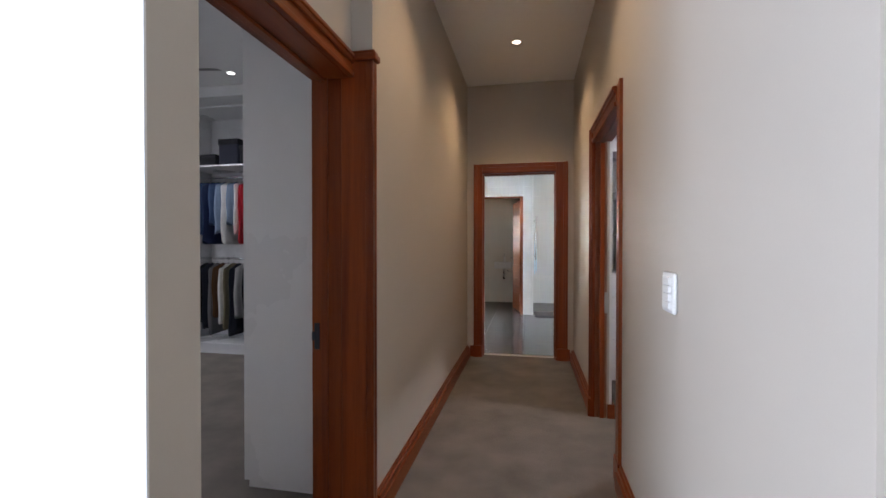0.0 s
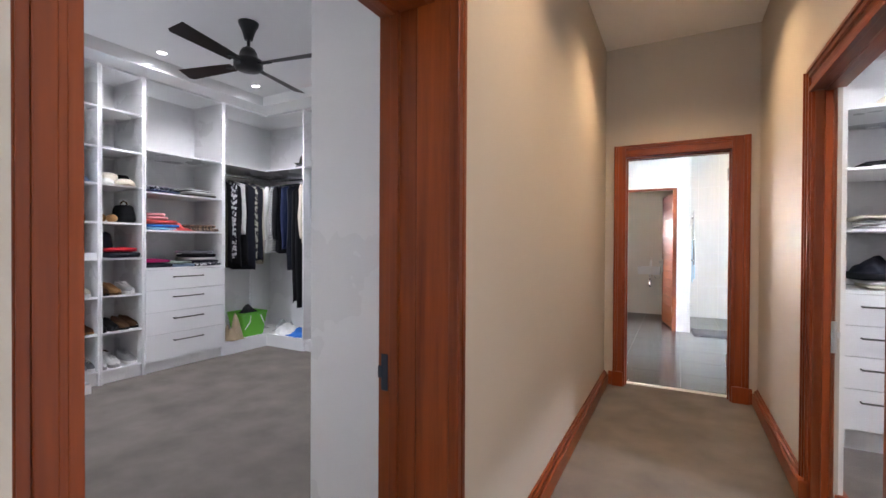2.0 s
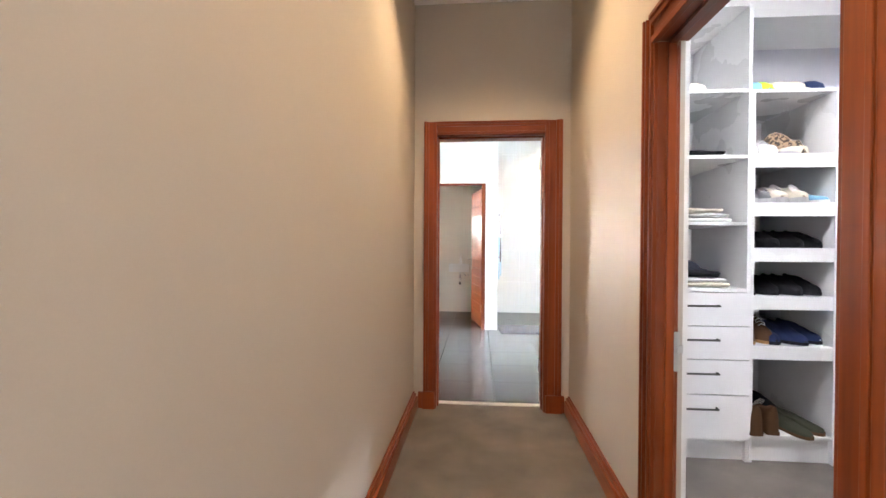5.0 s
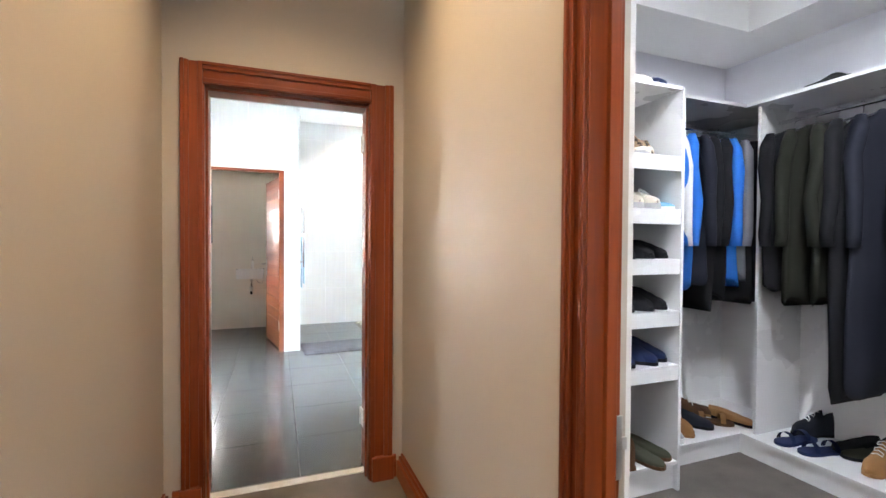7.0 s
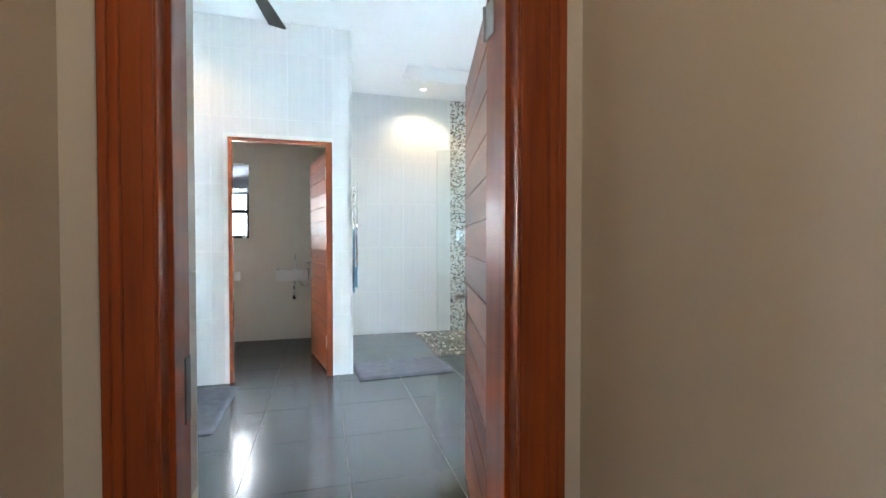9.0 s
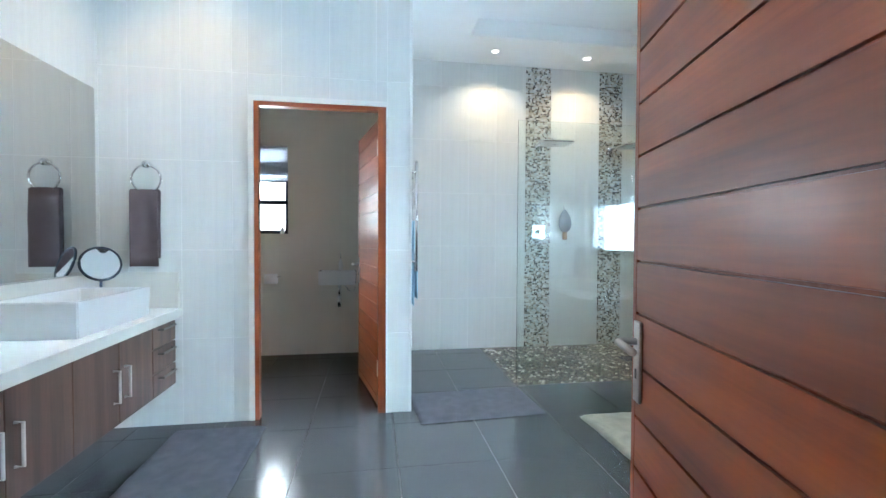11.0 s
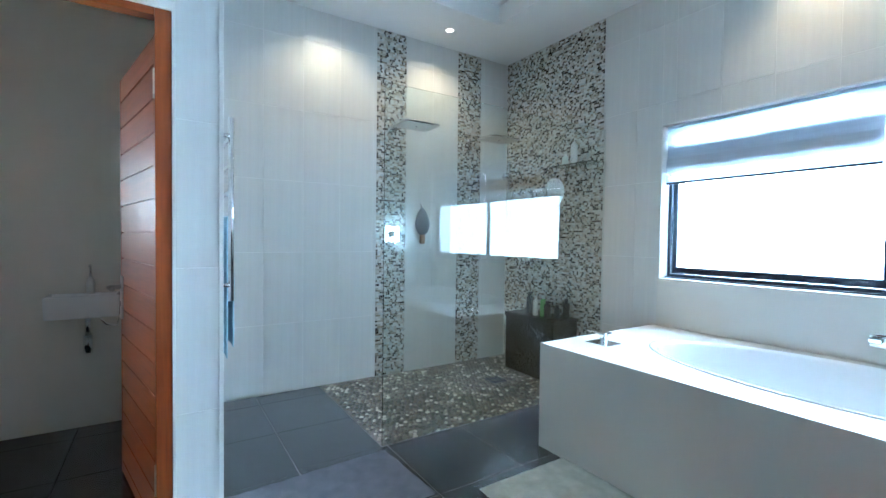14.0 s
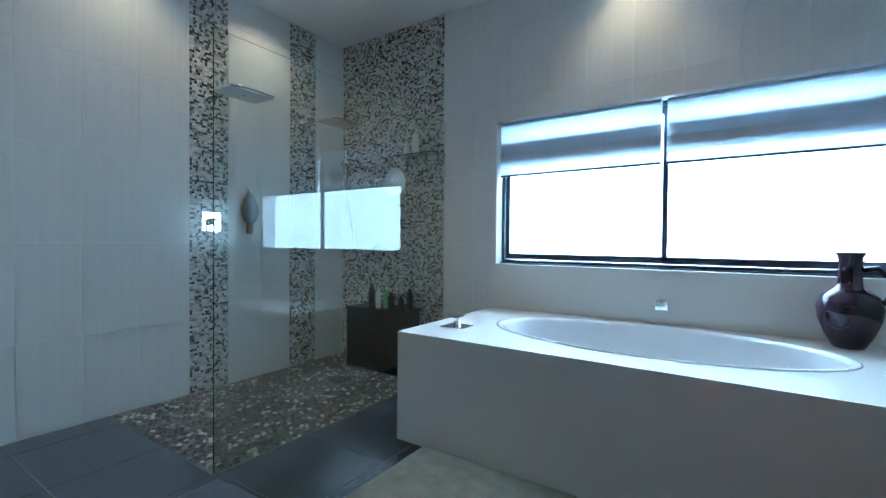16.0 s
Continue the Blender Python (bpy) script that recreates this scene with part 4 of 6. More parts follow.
# towel rail on the shower side wall
RX = 0.052
rail_2 = thing("towel_rail", (RX, 8.35, 1.2), "tall chrome heated towel rail on the tiled wall", "towel rail")
for y in (8.13, 8.57):
    part("upright", cyl(bmesh.new(), (RX + 0.055, y, 0.98), (RX + 0.055, y, 1.78), 0.012, seg=12), M["chrome"], rail_2, smooth=True)
    for z in (1.05, 1.70):
        part("bracket", cyl(bmesh.new(), (RX, y, z), (RX + 0.055, y, z), 0.01, seg=10), M["chrome"], rail_2, smooth=True)
for z in (1.1, 1.22, 1.34, 1.46, 1.58, 1.70):
    part("rung", cyl(bmesh.new(), (RX + 0.055, 8.13, z), (RX + 0.055, 8.57, z), 0.009, seg=10), M["chrome"], rail_2, smooth=True)


def draped(name, y0, y1, x, z_top, z_low, thick, material, label, category, axis="x", fold=0.008):
    """A towel over a bar: two hanging flaps joined at the top."""
    bm = bmesh.new()
    rows = []
    n = 20
    path = [(-thick, z_low)] + [(-thick, z_low + (z_top - z_low) * k / 8) for k in range(1, 9)] + [(0, z_top + 0.012)] + [(thick, z_top - (z_top - z_low - 0.05) * k / 8) for k in range(0, 9)]
    for k, (d, z) in enumerate(path):
        row = []
        for i in range(n + 1):
            u = y0 + (y1 - y0) * i / n
            w = fold * math.sin(23 * u + 1.3) * min(1, (z_top - z) * 5 + 0.2) + 0.004 * noise.noise((u * 9, z * 7, d))
            row.append(bm.verts.new((x + d + w, u, z) if axis == "x" else (u, x + d + w, z)))
        rows.append(row)
    for r, s in zip(rows, rows[1:]):
        for i in range(n):
            bm.faces.new((r[i], r[i + 1], s[i + 1], s[i]))
    bmesh.ops.recalc_face_normals(bm, faces=bm.faces)
    bmesh.ops.solidify(bm, geom=list(bm.faces), thickness=0.006)
    bmesh.ops.recalc_face_normals(bm, faces=bm.faces)
    loc = (x, (y0 + y1) / 2, z_low) if axis == "x" else ((y0 + y1) / 2, x, z_low)
    bmesh.ops.translate(bm, vec=-Vector(loc), verts=bm.verts)
    return solo(name, bm, material, loc, label, category, smooth=True)


draped("towel", 8.16, 8.50, RX + 0.055, 1.345, 0.72, 0.016, cloth("sky_towel", (0.55, 0.78, 0.9)), "pale blue towel hanging over the chrome rail", "towel", "x", 0.004)

# towel ring with its hand towel
ring = thing("towel_ring", (-1.61, 8.0, 1.6), "chrome towel ring on the tiled wall", "towel ring")
part("ring", tube([(-1.61 + 0.085 * math.cos(a), 7.965, 1.585 + 0.085 * math.sin(a)) for a in [2 * math.pi * k / 40 for k in range(40)]], 0.007, 10, True), M["chrome"], ring, smooth=True)
part("mount", cyl(bmesh.new(), (-1.61, 8.0, 1.675), (-1.61, 7.955, 1.675), 0.022, seg=20), M["chrome"], ring, smooth=True)
draped("hand_towel", -1.70, -1.535, 7.965, 1.508, 1.035, 0.02, cloth("brown_towel", (0.13, 0.1, 0.105)), "brown-grey hand towel hanging through the ring", "towel", "y", 0.017)

# vanity
vanity = thing("vanity_unit", (-1.66, 7.1, 0.27), "dark walnut wall-hung vanity unit", "vanity")
VX, VY0, VY1, VZ0, VZ1 = -1.46, 6.3, 7.996, 0.275, 0.705
part("carcass", boxes((-1.895, VX - 0.02, VY0, VY1, VZ0, VZ1), bevel=0.001), M["walnut"], vanity)
for a, c in ((0, 1), (1, 2), (2, 3)):
    z0, z1 = VZ0 + (VZ1 - VZ0) * a / 3, VZ0 + (VZ1 - VZ0) * c / 3
    d = part("drawer", boxes((VX - 0.019, VX, 7.695, VY1 - 0.006, z0 + 0.004, z1 - 0.004), bevel=0.002), M["walnut"], vanity)
    part("handle", tube([(VX, 7.76, z1 - 0.035), (VX + 0.028, 7.76, z1 - 0.035), (VX + 0.028, 7.93, z1 - 0.035), (VX, 7.93, z1 - 0.035)], 0.006, 8), M["bar"], d, "brushed steel bar handle")
for y0, y1, hy in ((7.355, 7.69, 7.40), (7.01, 7.35, 7.305), (6.66, 7.005, 6.7), (6.31, 6.655, 6.61)):
    d = part("door", boxes((VX - 0.019, VX, y0, y1, VZ0 + 0.004, VZ1 - 0.004), bevel=0.002), M["walnut"], vanity)
    part("handle", tube([(VX, hy, 0.4), (VX + 0.028, hy, 0.4), (VX + 0.028, hy, 0.56), (VX, hy, 0.56)], 0.006, 8), M["steel"], d, "brushed steel bar handle")
top = thing("countertop", (-1.66, 7.1, 0.65), "white solid-surface vanity top with upstands", "countertop")
part("slab", boxes((-1.895, -1.42, VY0 - 0.02, 7.996, 0.706, 0.766), bevel=0.003), M["solid"], top)
part("upstand", boxes((-1.86, -1.435, 7.975, 7.996, 0.766, 0.996), bevel=0.002), M["solid"], top)
part("upstand", boxes((-1.897, -1.877, VY0 - 0.02, 7.996, 0.766, 0.996), bevel=0.002), M["solid"], top)


def basin(loc, lx, ly, h, label, drop=0.09):
    """A rectangular vessel basin with a hollow bowl."""
    b = thing("basin", loc, label, "basin")
    bm = bmesh.new()
    rim, x, y = 0.018, lx / 2, ly / 2
    rings = [[(sx * a, sy * c, z) for sx, sy in ((-1, -1), (1, -1), (1, 1), (-1, 1))] for a, c, z in ((x * 0.97, y * 0.97, 0), (x, y, h), (x - rim, y - rim, h), (x - rim - 0.02, y - rim - 0.02, h - drop))]
    rows = [[bm.verts.new(p) for p in r] for r in rings]
    for r, s in zip(rows, rows[1:]):
        for i in range(4):
            bm.faces.new((r[i], r[(i + 1) % 4], s[(i + 1) % 4], s[i]))
    bm.faces.new(list(reversed(rows[0])))
    bm.faces.new(rows[-1])
    bmesh.ops.bevel(bm, geom=list(bm.edges), offset=0.005, segments=3, affect="EDGES")
    bmesh.ops.recalc_face_normals(bm, faces=bm.faces)
    part("bowl", bm, M["porcelain"], b, smooth=False, local=True)
    part("waste", cyl(bmesh.new(), (0, 0, h - drop), (0, 0, h - drop + 0.006), 0.025, seg=20), M["chrome"], b, local=True)
    return b


basin((-1.67, 7.40, 0.767), 0.38, 0.64, 0.165, "white rectangular vessel basin on the vanity top")
mm = thing("magnifying_mirror", (-1.80, 7.83, 0.767), "round chrome magnifying mirror on a stand on the vanity top", "mirror")
mm_m = Matrix.Translation((-1.80, 7.83, 1.06)) @ Euler((radians(70), 0, radians(40))).to_matrix().to_4x4()
bm = tube([mm_m @ Vector((0.1 * math.cos(a), 0.1 * math.sin(a), 0)) for a in [2 * math.pi * k / 40 for k in range(40)]], 0.008, 8, True)
part("ring", bm, M["dark_metal"], mm, smooth=True)
bm = cyl(bmesh.new(), (0, 0, -0.004), (0, 0, 0.004), 0.096, seg=40)
bmesh.ops.transform(bm, matrix=mm_m, verts=bm.verts)
part("glass", bm, M["mirror"], mm)
part("stem", cyl(bmesh.new(), (-1.80, 7.83, 0.767), (-1.80, 7.83, 0.96), 0.008, seg=10), M["dark_metal"], mm, smooth=True)
part("foot", lathe([(0.06, 0), (0.058, 0.01), (0.015, 0.018)], (-1.80, 7.83, 0.767), 28), M["dark_metal"], mm, smooth=True)
wall_mirror = thing("wall_mirror", (-1.89, 7.1, 1.0), "large frameless wall mirror above the vanity", "mirror")
part("glass", boxes((-1.899, -1.893, VY0, 7.96, 1.0, 2.13), bevel=0.001), M["mirror"], wall_mirror)

# toilet room
basin_2 = basin((-0.562, 9.58, 0.742), 0.375, 0.2, 0.14, "small white wall-hung basin in the toilet", 0.07)
pump_2 = thing("soap_dispenser", (-0.535, 9.62, 0.882), "white soap dispenser with a chrome pump on the small basin", "soap dispenser")
part("body", lathe([(0.021, 0), (0.022, 0.01), (0.021, 0.085), (0.012, 0.1), (0.011, 0.11)], (-0.535, 9.62, 0.882), 20), M["plastic"], pump_2, smooth=True)
part("pump", cyl(bmesh.new(), (-0.535, 9.62, 0.99), (-0.535, 9.62, 1.07), 0.007, seg=10), M["chrome"], pump_2, smooth=True)
part("nozzle", tube([(-0.535, 9.62, 1.065), (-0.535, 9.59, 1.068), (-0.535, 9.575, 1.058)], 0.007, 8), M["chrome"], pump_2, smooth=True)
trap = thing("bottle_trap", (-0.545, 9.6, 0.5), "chrome bottle trap under the small basin", "trap")
part("cup", cyl(bmesh.new(), (-0.545, 9.58, 0.51), (-0.545, 9.58, 0.62), 0.026, seg=18), M["chrome"], trap, smooth=True)
part("tail", cyl(bmesh.new(), (-0.545, 9.58, 0.62), (-0.545, 9.58, 0.75), 0.016, seg=14), M["chrome"], trap, smooth=True)
part("outlet", cyl(bmesh.new(), (-0.545, 9.58, 0.6), (-0.545, 9.68, 0.6), 0.016, seg=14), M["chrome"], trap, smooth=True)
part("supply", tube([(-0.505, 9.6, 0.75), (-0.455, 9.6, 0.68), (-0.4, 9.63, 0.66), (-0.39, 9.68, 0.7)], 0.007, 8), M["chrome"], trap, smooth=True)
roll = thing("toilet_roll_holder", (-1.225, 9.68, 0.80), "white toilet roll on a chrome holder", "toilet roll")
part("arm", tube([(-1.225 + 0.075, 9.68, 0.82), (-1.225 + 0.075, 9.62, 0.82), (-1.225 - 0.07, 9.62, 0.82)], 0.007, 8), M["chrome"], roll, smooth=True)
part("paper", cyl(bmesh.new(), (-1.287, 9.62, 0.80), (-1.17, 9.62, 0.80), 0.05, seg=28), cloth("tissue", (0.85, 0.85, 0.84), 0.02), roll, smooth=True)
soap = thing("soap_bottle", (-1.13, 9.70, TW[2] + 0.001), "small pale bottle on the window ledge", "bottle")
part("body", lathe([(0.02, 0), (0.022, 0.05), (0.012, 0.065), (0.012, 0.08)], (-1.13, 9.70, TW[2] + 0.001), 16), M["plastic"], soap, smooth=True)


# mats
def mat_rug(name, x0, x1, y0, y1, colour, label, turn=0.0, pile=0.02):
    bm = bmesh.new()
    nx, ny = int((x1 - x0) / 0.02), int((y1 - y0) / 0.02)
    lx, ly = (x1 - x0), (y1 - y0)
    grid = []
    for j in range(ny + 1):
        row = []
        for i in range(nx + 1):
            u, v = i / nx, j / ny
            edge = min(u, 1 - u, v, 1 - v)
            z = pile * (1 if edge > 0.001 else 0.15) + 0.004 * noise.noise((u * lx * 16, v * ly * 16, 3)) + 0.003 * noise.noise((u * 60, v * 60, 1))
            wx = 0.008 * noise.noise((v * 6, 0, 5)) if i in (0, nx) else 0
            wy = 0.008 * noise.noise((u * 6, 2, 9)) if j in (0, ny) else 0
            row.append(bm.verts.new(((u - 0.5) * lx + wx, (v - 0.5) * ly + wy, max(0.003, z))))
        grid.append(row)
    for a, c in zip(grid, grid[1:]):
        for i in range(nx):
            bm.faces.new((a[i], a[i + 1], c[i + 1], c[i]))
    ret = bmesh.ops.extrude_edge_only(bm, edges=[e for e in bm.edges if e.is_boundary])
    for g in ret["geom"]:
        if isinstance(g, bmesh.types.BMVert):
            g.co.z = 0.0
    return solo(name, bm, cloth("rug_" + name + str(int(colour[0] * 1000)), colour, 0.3), ((x0 + x1) / 2, (y0 + y1) / 2, 0.0), label, "bath mat", turn=turn, smooth=True)


mat_rug("bath_mat", 0.09, 0.98, 7.80, 8.33, (0.085, 0.084, 0.095), "slate-grey tufted bath mat at the shower entrance", 3)
mat_rug("bath_mat", 1.2, 1.8, 6.85, 7.74, (0.42, 0.44, 0.4), "pale grey-green tufted bath mat beside the bath", 0)
mat_rug("bath_mat", -1.42, -0.88, 6.95, 7.88, (0.085, 0.082, 0.09), "slate-grey tufted bath mat beside the vanity", 0)


# downlights
def downlight(x, y, z, warm, watts, angle=110, lit=True):
    d = thing("downlight", (x, y, z), "round recessed ceiling downlight, lit", "downlight", "ceiling downlights")
    part("trim_ring", lathe([(0.045, -0.002), (0.045, -0.006), (0.038, -0.008), (0.034, -0.004), (0.034, -0.001)], (x, y, z), 28), M["plastic"], d, smooth=True)
    part("lens", cyl(bmesh.new(), (x, y, z - 0.005), (x, y, z - 0.001), 0.033, seg=24), M["lamp_warm" if warm else "lamp_cool"], d)
    spot_lamp("downlight_lamp", (x, y, z - 0.02), watts, WARM if warm else COOL, angle)


downlight(-0.115, 3.907, HALL, True, 48, 124)
# this near one is unseen, added to brighten the hall walls
downlight(-0.115, 2.3, HALL, True, 36, 124)
for x, y in ((1.03, 9.34), (2.04, 9.35)):
    downlight(x, y, BATH, True, 32, 130)
downlight(2.75, 6.9, BATH, True, 40)
downlight(-1.3, 7.55, BATH, True, 25)
# the last of these, at (-2.4, 1.9), is unseen and added as general light
for x, y in ((-4.15, 2.94), (-4.1, 3.88), (-2.893, 3.86), (-2.4, 1.9)):
    downlight(x, y, C1, False, 33, 156)
# unseen lamp, added to light the right dressing room
downlight(1.3, 3.15, C2, False, 105, 177)


# ceiling fans
def ceiling_fan(x, y, z_ceiling, z_blade, reach, first, label):
    f = thing("ceiling_fan", (x, y, z_ceiling), label, "ceiling fan")
    part("canopy", lathe([(0.03, -0.13), (0.035, -0.11), (0.05, -0.06), (0.072, -0.015), (0.075, 0)], (x, y, z_ceiling), 28), M["black"], f, smooth=True)
    part("rod", cyl(bmesh.new(), (x, y, z_blade + 0.12), (x, y, z_ceiling - 0.1), 0.012, seg=12), M["black"], f, smooth=True)
    part("motor", lathe([(0.02, -0.045), (0.085, -0.04), (0.105, -0.02), (0.108, 0.03), (0.07, 0.045), (0.062, 0.09), (0.045, 0.12), (0.03, 0.13)], (x, y, z_blade), 32), M["black"], f, smooth=True)
    for k in range(4):
        a = radians(first + 90 * k)
        bm = bmesh.new()
        outline = [(0.14, -0.045), (0.3, -0.055), (reach - 0.03, -0.07), (reach, -0.05), (reach - 0.005, 0.062), (0.3, 0.05), (0.14, 0.04)]
        lower = [bm.verts.new((u, v, 0.25 * v)) for u, v in outline]
        bm.faces.new(lower)
        bmesh.ops.solidify(bm, geom=list(bm.faces), thickness=0.006)
        bmesh.ops.transform(bm, matrix=Matrix.Translation((x, y, z_blade)) @ Matrix.Rotation(a, 4, "Z"), verts=bm.verts)
        bmesh.ops.recalc_face_normals(bm, faces=bm.faces)
        b = part("blade", bm, M["blade"], f)
        bm = boxes((0.06, 0.2, -0.02, 0.02, -0.006, 0.004), bevel=0.002)
        bmesh.ops.transform(bm, matrix=Matrix.Translation((x, y, z_blade)) @ Matrix.Rotation(a, 4, "Z"), verts=bm.verts)
        part("blade_iron", bm, M["black"], b)
    return f


ceiling_fan(-3.02, 2.945, C1, 2.63, 0.64, 10, "dark four-blade ceiling fan in the dressing room")
ceiling_fan(-0.62, 6.75, BATH, 2.80, 0.62, 80, "dark four-blade ceiling fan in the bathroom")

# light switch
sw = thing("light_switch", (0.465, 1.575, 1.05), "white four-rocker light switch plate on the hallway wall", "light switch")
part("plate", boxes((0.449, 0.465, 1.515, 1.635, 1.03, 1.165), bevel=0.008), M["plastic"], sw)
for k in range(4):
    z = 1.045 + 0.027 * k
    part("rocker", boxes((0.442, 0.452, 1.54, 1.61, z, z + 0.023), bevel=0.003), M["plastic"], sw)

# ---- dressing room joinery ----
T = 0.018


def carcass(name, x0, x1, y0, y1, z0, z1, label, face, shelves=(), plinth=0.105, plinth_in=0.03, sides=(True, True), top=True, back=True, lips=0.0):
    """An open white cabinet. face: the side that is open ('+x', '-y' or '-x'); shelves: heights of shelf tops."""
    c = thing(name, ((x0 + x1) / 2, (y0 + y1) / 2, z0), label, "cabinet", "fitted dressing room cabinets")
    along = face[1] == "x"  # shelves run along y

    def add(n, *b, mat_="board"):
        return part(n, boxes(b, bevel=0.0012), M[mat_], c)

    fx0, fx1, fy0, fy1 = x0, x1, y0, y1
    if along:
        if sides[0]:
            add("side_panel", x0, x1, y0, y0 + T, z0, z1)
        if sides[1]:
            add("side_panel", x0, x1, y1 - T, y1, z0, z1)
        iy0, iy1 = y0 + (T if sides[0] else 0), y1 - (T if sides[1] else 0)
        bx = (x0, x0 + 0.006) if face == "+x" else (x1 - 0.006, x1)
        if back:
            add("back_panel", bx[0], bx[1], iy0, iy1, z0 + plinth, z1)
        ix0, ix1 = (x0 + 0.006, x1 - 0.004) if face == "+x" else (x0 + 0.004, x1 - 0.006)
        for z in (z0 + plinth + T, *shelves, *([z1] if top else [])):
            add("shelf", ix0, ix1, iy0, iy1, z - T, z)
        if plinth:
            p = (x1 - plinth_in - T, x1 - plinth_in) if face == "+x" else (x0 + plinth_in, x0 + plinth_in + T)
            add("plinth", p[0], p[1], iy0, iy1, z0, z0 + plinth)
    else:
        if sides[0]:
            add("side_panel", x0, x0 + T, y0, y1, z0, z1)
        if sides[1]:
            add("side_panel", x1 - T, x1, y0, y1, z0, z1)
        ix0, ix1 = x0 + (T if sides[0] else 0), x1 - (T if sides[1] else 0)
        if back:
            add("back_panel", ix0, ix1, y1 - 0.006, y1, z0 + plinth, z1)
        for z in (z0 + plinth + T, *shelves, *([z1] if top else [])):
            add("shelf", ix0, ix1, y0 + 0.004, y1 - 0.006, z - T, z)
            if lips and z < z1 - 0.05 and z > z0 + plinth + 0.05:
                add("shelf_lip", ix0, ix1, y0 + 0.004, y0 + 0.004 + T, z - T - lips, z - T)
        if plinth:
            add("plinth", ix0, ix1, y0 + plinth_in, y0 + plinth_in + T, z0, z0 + plinth)
    return c


def drawers(c, face, fixed, u0, u1, zs, material, hl=0.3, h_off=0.5):
    """Drawer fronts with bar handles on the plane face = fixed."""
    for z0, z1 in zip(zs, zs[1:]):
        z0, z1 = min(z0, z1), max(z0, z1)
        um, zh = u0 + (u1 - u0) * h_off, z1 - 0.075
        if face == "+x":
            d = part("drawer", boxes((fixed, fixed + T, u0 + 0.002, u1 - 0.002, z0 + 0.002, z1 - 0.002), bevel=0.0015), M[material], c)
            h = tube([(fixed + T, um - hl / 2, zh), (fixed + T + 0.03, um - hl / 2, zh), (fixed + T + 0.03, um + hl / 2, zh), (fixed + T, um + hl / 2, zh)], 0.006, 8)
        else:
            d = part("drawer", boxes((u0 + 0.002, u1 - 0.002, fixed - T, fixed, z0 + 0.002, z1 - 0.002), bevel=0.0015), M[material], c)
            h = tube([(um - hl / 2, fixed - T, zh), (um - hl / 2, fixed - T - 0.03, zh), (um + hl / 2, fixed - T - 0.03, zh), (um + hl / 2, fixed - T, zh)], 0.006, 8)
        part("handle", h, M["bar"], d, "brushed steel bar handle")


CF, CB = -4.585, -5.095  # cabinet front and back
SHELVES = (2.47, 2.115, 1.79, 1.45, 1.125, 0.785, 0.457)
carcass("shoe_cabinet", CB, CF, 2.30, 2.655, 0, 2.84, "tall white open shelving cabinet with shoes and bags", "+x", SHELVES)
carcass("shoe_cabinet", CB, CF, 2.657, 3.018, 0, 2.84, "tall white open shelving cabinet with hats and shoes", "+x", SHELVES)
chest = carcass("drawer_cabinet", CB, CF, 3.02, 3.848, 0, 2.84, "white cabinet with four drawers under folded clothes", "+x", (2.165, 1.76, 1.39, 1.02))
drawers(chest, "+x", CF, 3.022, 3.846, (1.0, 0.80, 0.585, 0.365, 0.108), "gloss", 0.3)
corner = thing("corner_wardrobe", (-4.8, 4.6, 0), "white open corner wardrobe with hanging clothes", "wardrobe", "fitted dressing room cabinets")
for b in ((CB, CF, 3.85, 3.868, 0, 2.84), (CB, CB + 0.006, 3.868, 4.915, 0.1, 2.84), (CB, -3.985, 4.909, 4.915, 0.1, 2.84), (CB + 0.2, CB + 0.218, 4.43, 4.44, 0.15, 2.15)):
    part("panel", boxes(b, bevel=0.001), M["board"], corner)
part("shelf", boxes((CB + 0.006, CF, 3.868, 4.909, 2.15, 2.17), (CF, -3.985, 4.43, 4.909, 2.15, 2.17)), M["board"], corner)
part("base", boxes((CB + 0.006, CF, 3.868, 4.909, 0.132, 0.15), (CF, -3.985, 4.43, 4.909, 0.132, 0.15)), M["board"], corner)
part("plinth", boxes((CF - 0.02, CF - 0.002, 3.868, 4.45, 0, 0.132), (CF - 0.002, -3.985, 4.432, 4.45, 0, 0.132)), M["board"], corner)
part("top", boxes((CB + 0.006, CF, 3.868, 4.909, 2.822, 2.84), (CF, -3.985, 4.43, 4.909, 2.822, 2.84)), M["board"], corner)
part("hanging_rail", cyl(bmesh.new(), (-4.83, 3.868, 2.07), (-4.83, 4.7, 2.07), 0.012, seg=12), M["chrome"], corner, smooth=True)
part("hanging_rail", cyl(bmesh.new(), (-4.7, 4.68, 2.07), (-3.985, 4.68, 2.07), 0.012, seg=12), M["chrome"], corner, smooth=True)
double = carcass("hanging_wardrobe", -3.983, -2.95, 4.43, 4.915, 0, 2.84, "white open wardrobe with two hanging rails of shorts and trousers", "-y", (2.17,))
for z in (2.06, 1.09):
    part("hanging_rail", cyl(bmesh.new(), (-3.965, 4.68, z), (-2.97, 4.68, z), 0.012, seg=12), M["chrome"], double, smooth=True)
carcass("hanging_wardrobe", -2.948, -1.6, 4.43, 4.915, 0, 2.84, "white open wardrobe beyond the doorway", "-y", (2.17,))
side = carcass("side_wardrobe", -1.425, -0.985, 2.03, 4.4, 0, C1 - 0.004, "white wardrobe with a full-height grey-white end panel", "-x", (2.17,), plinth=0.06)
part("end_panel", boxes((-1.44, -0.976, 2.012, 2.03, 0.045, C1 - 0.004), bevel=0.001), M["board"], side)
part("hanging_rail", cyl(bmesh.new(), (-1.2, 2.05, 2.06), (-1.2, 4.38, 2.06), 0.012, seg=12), M["chrome"], side, smooth=True)
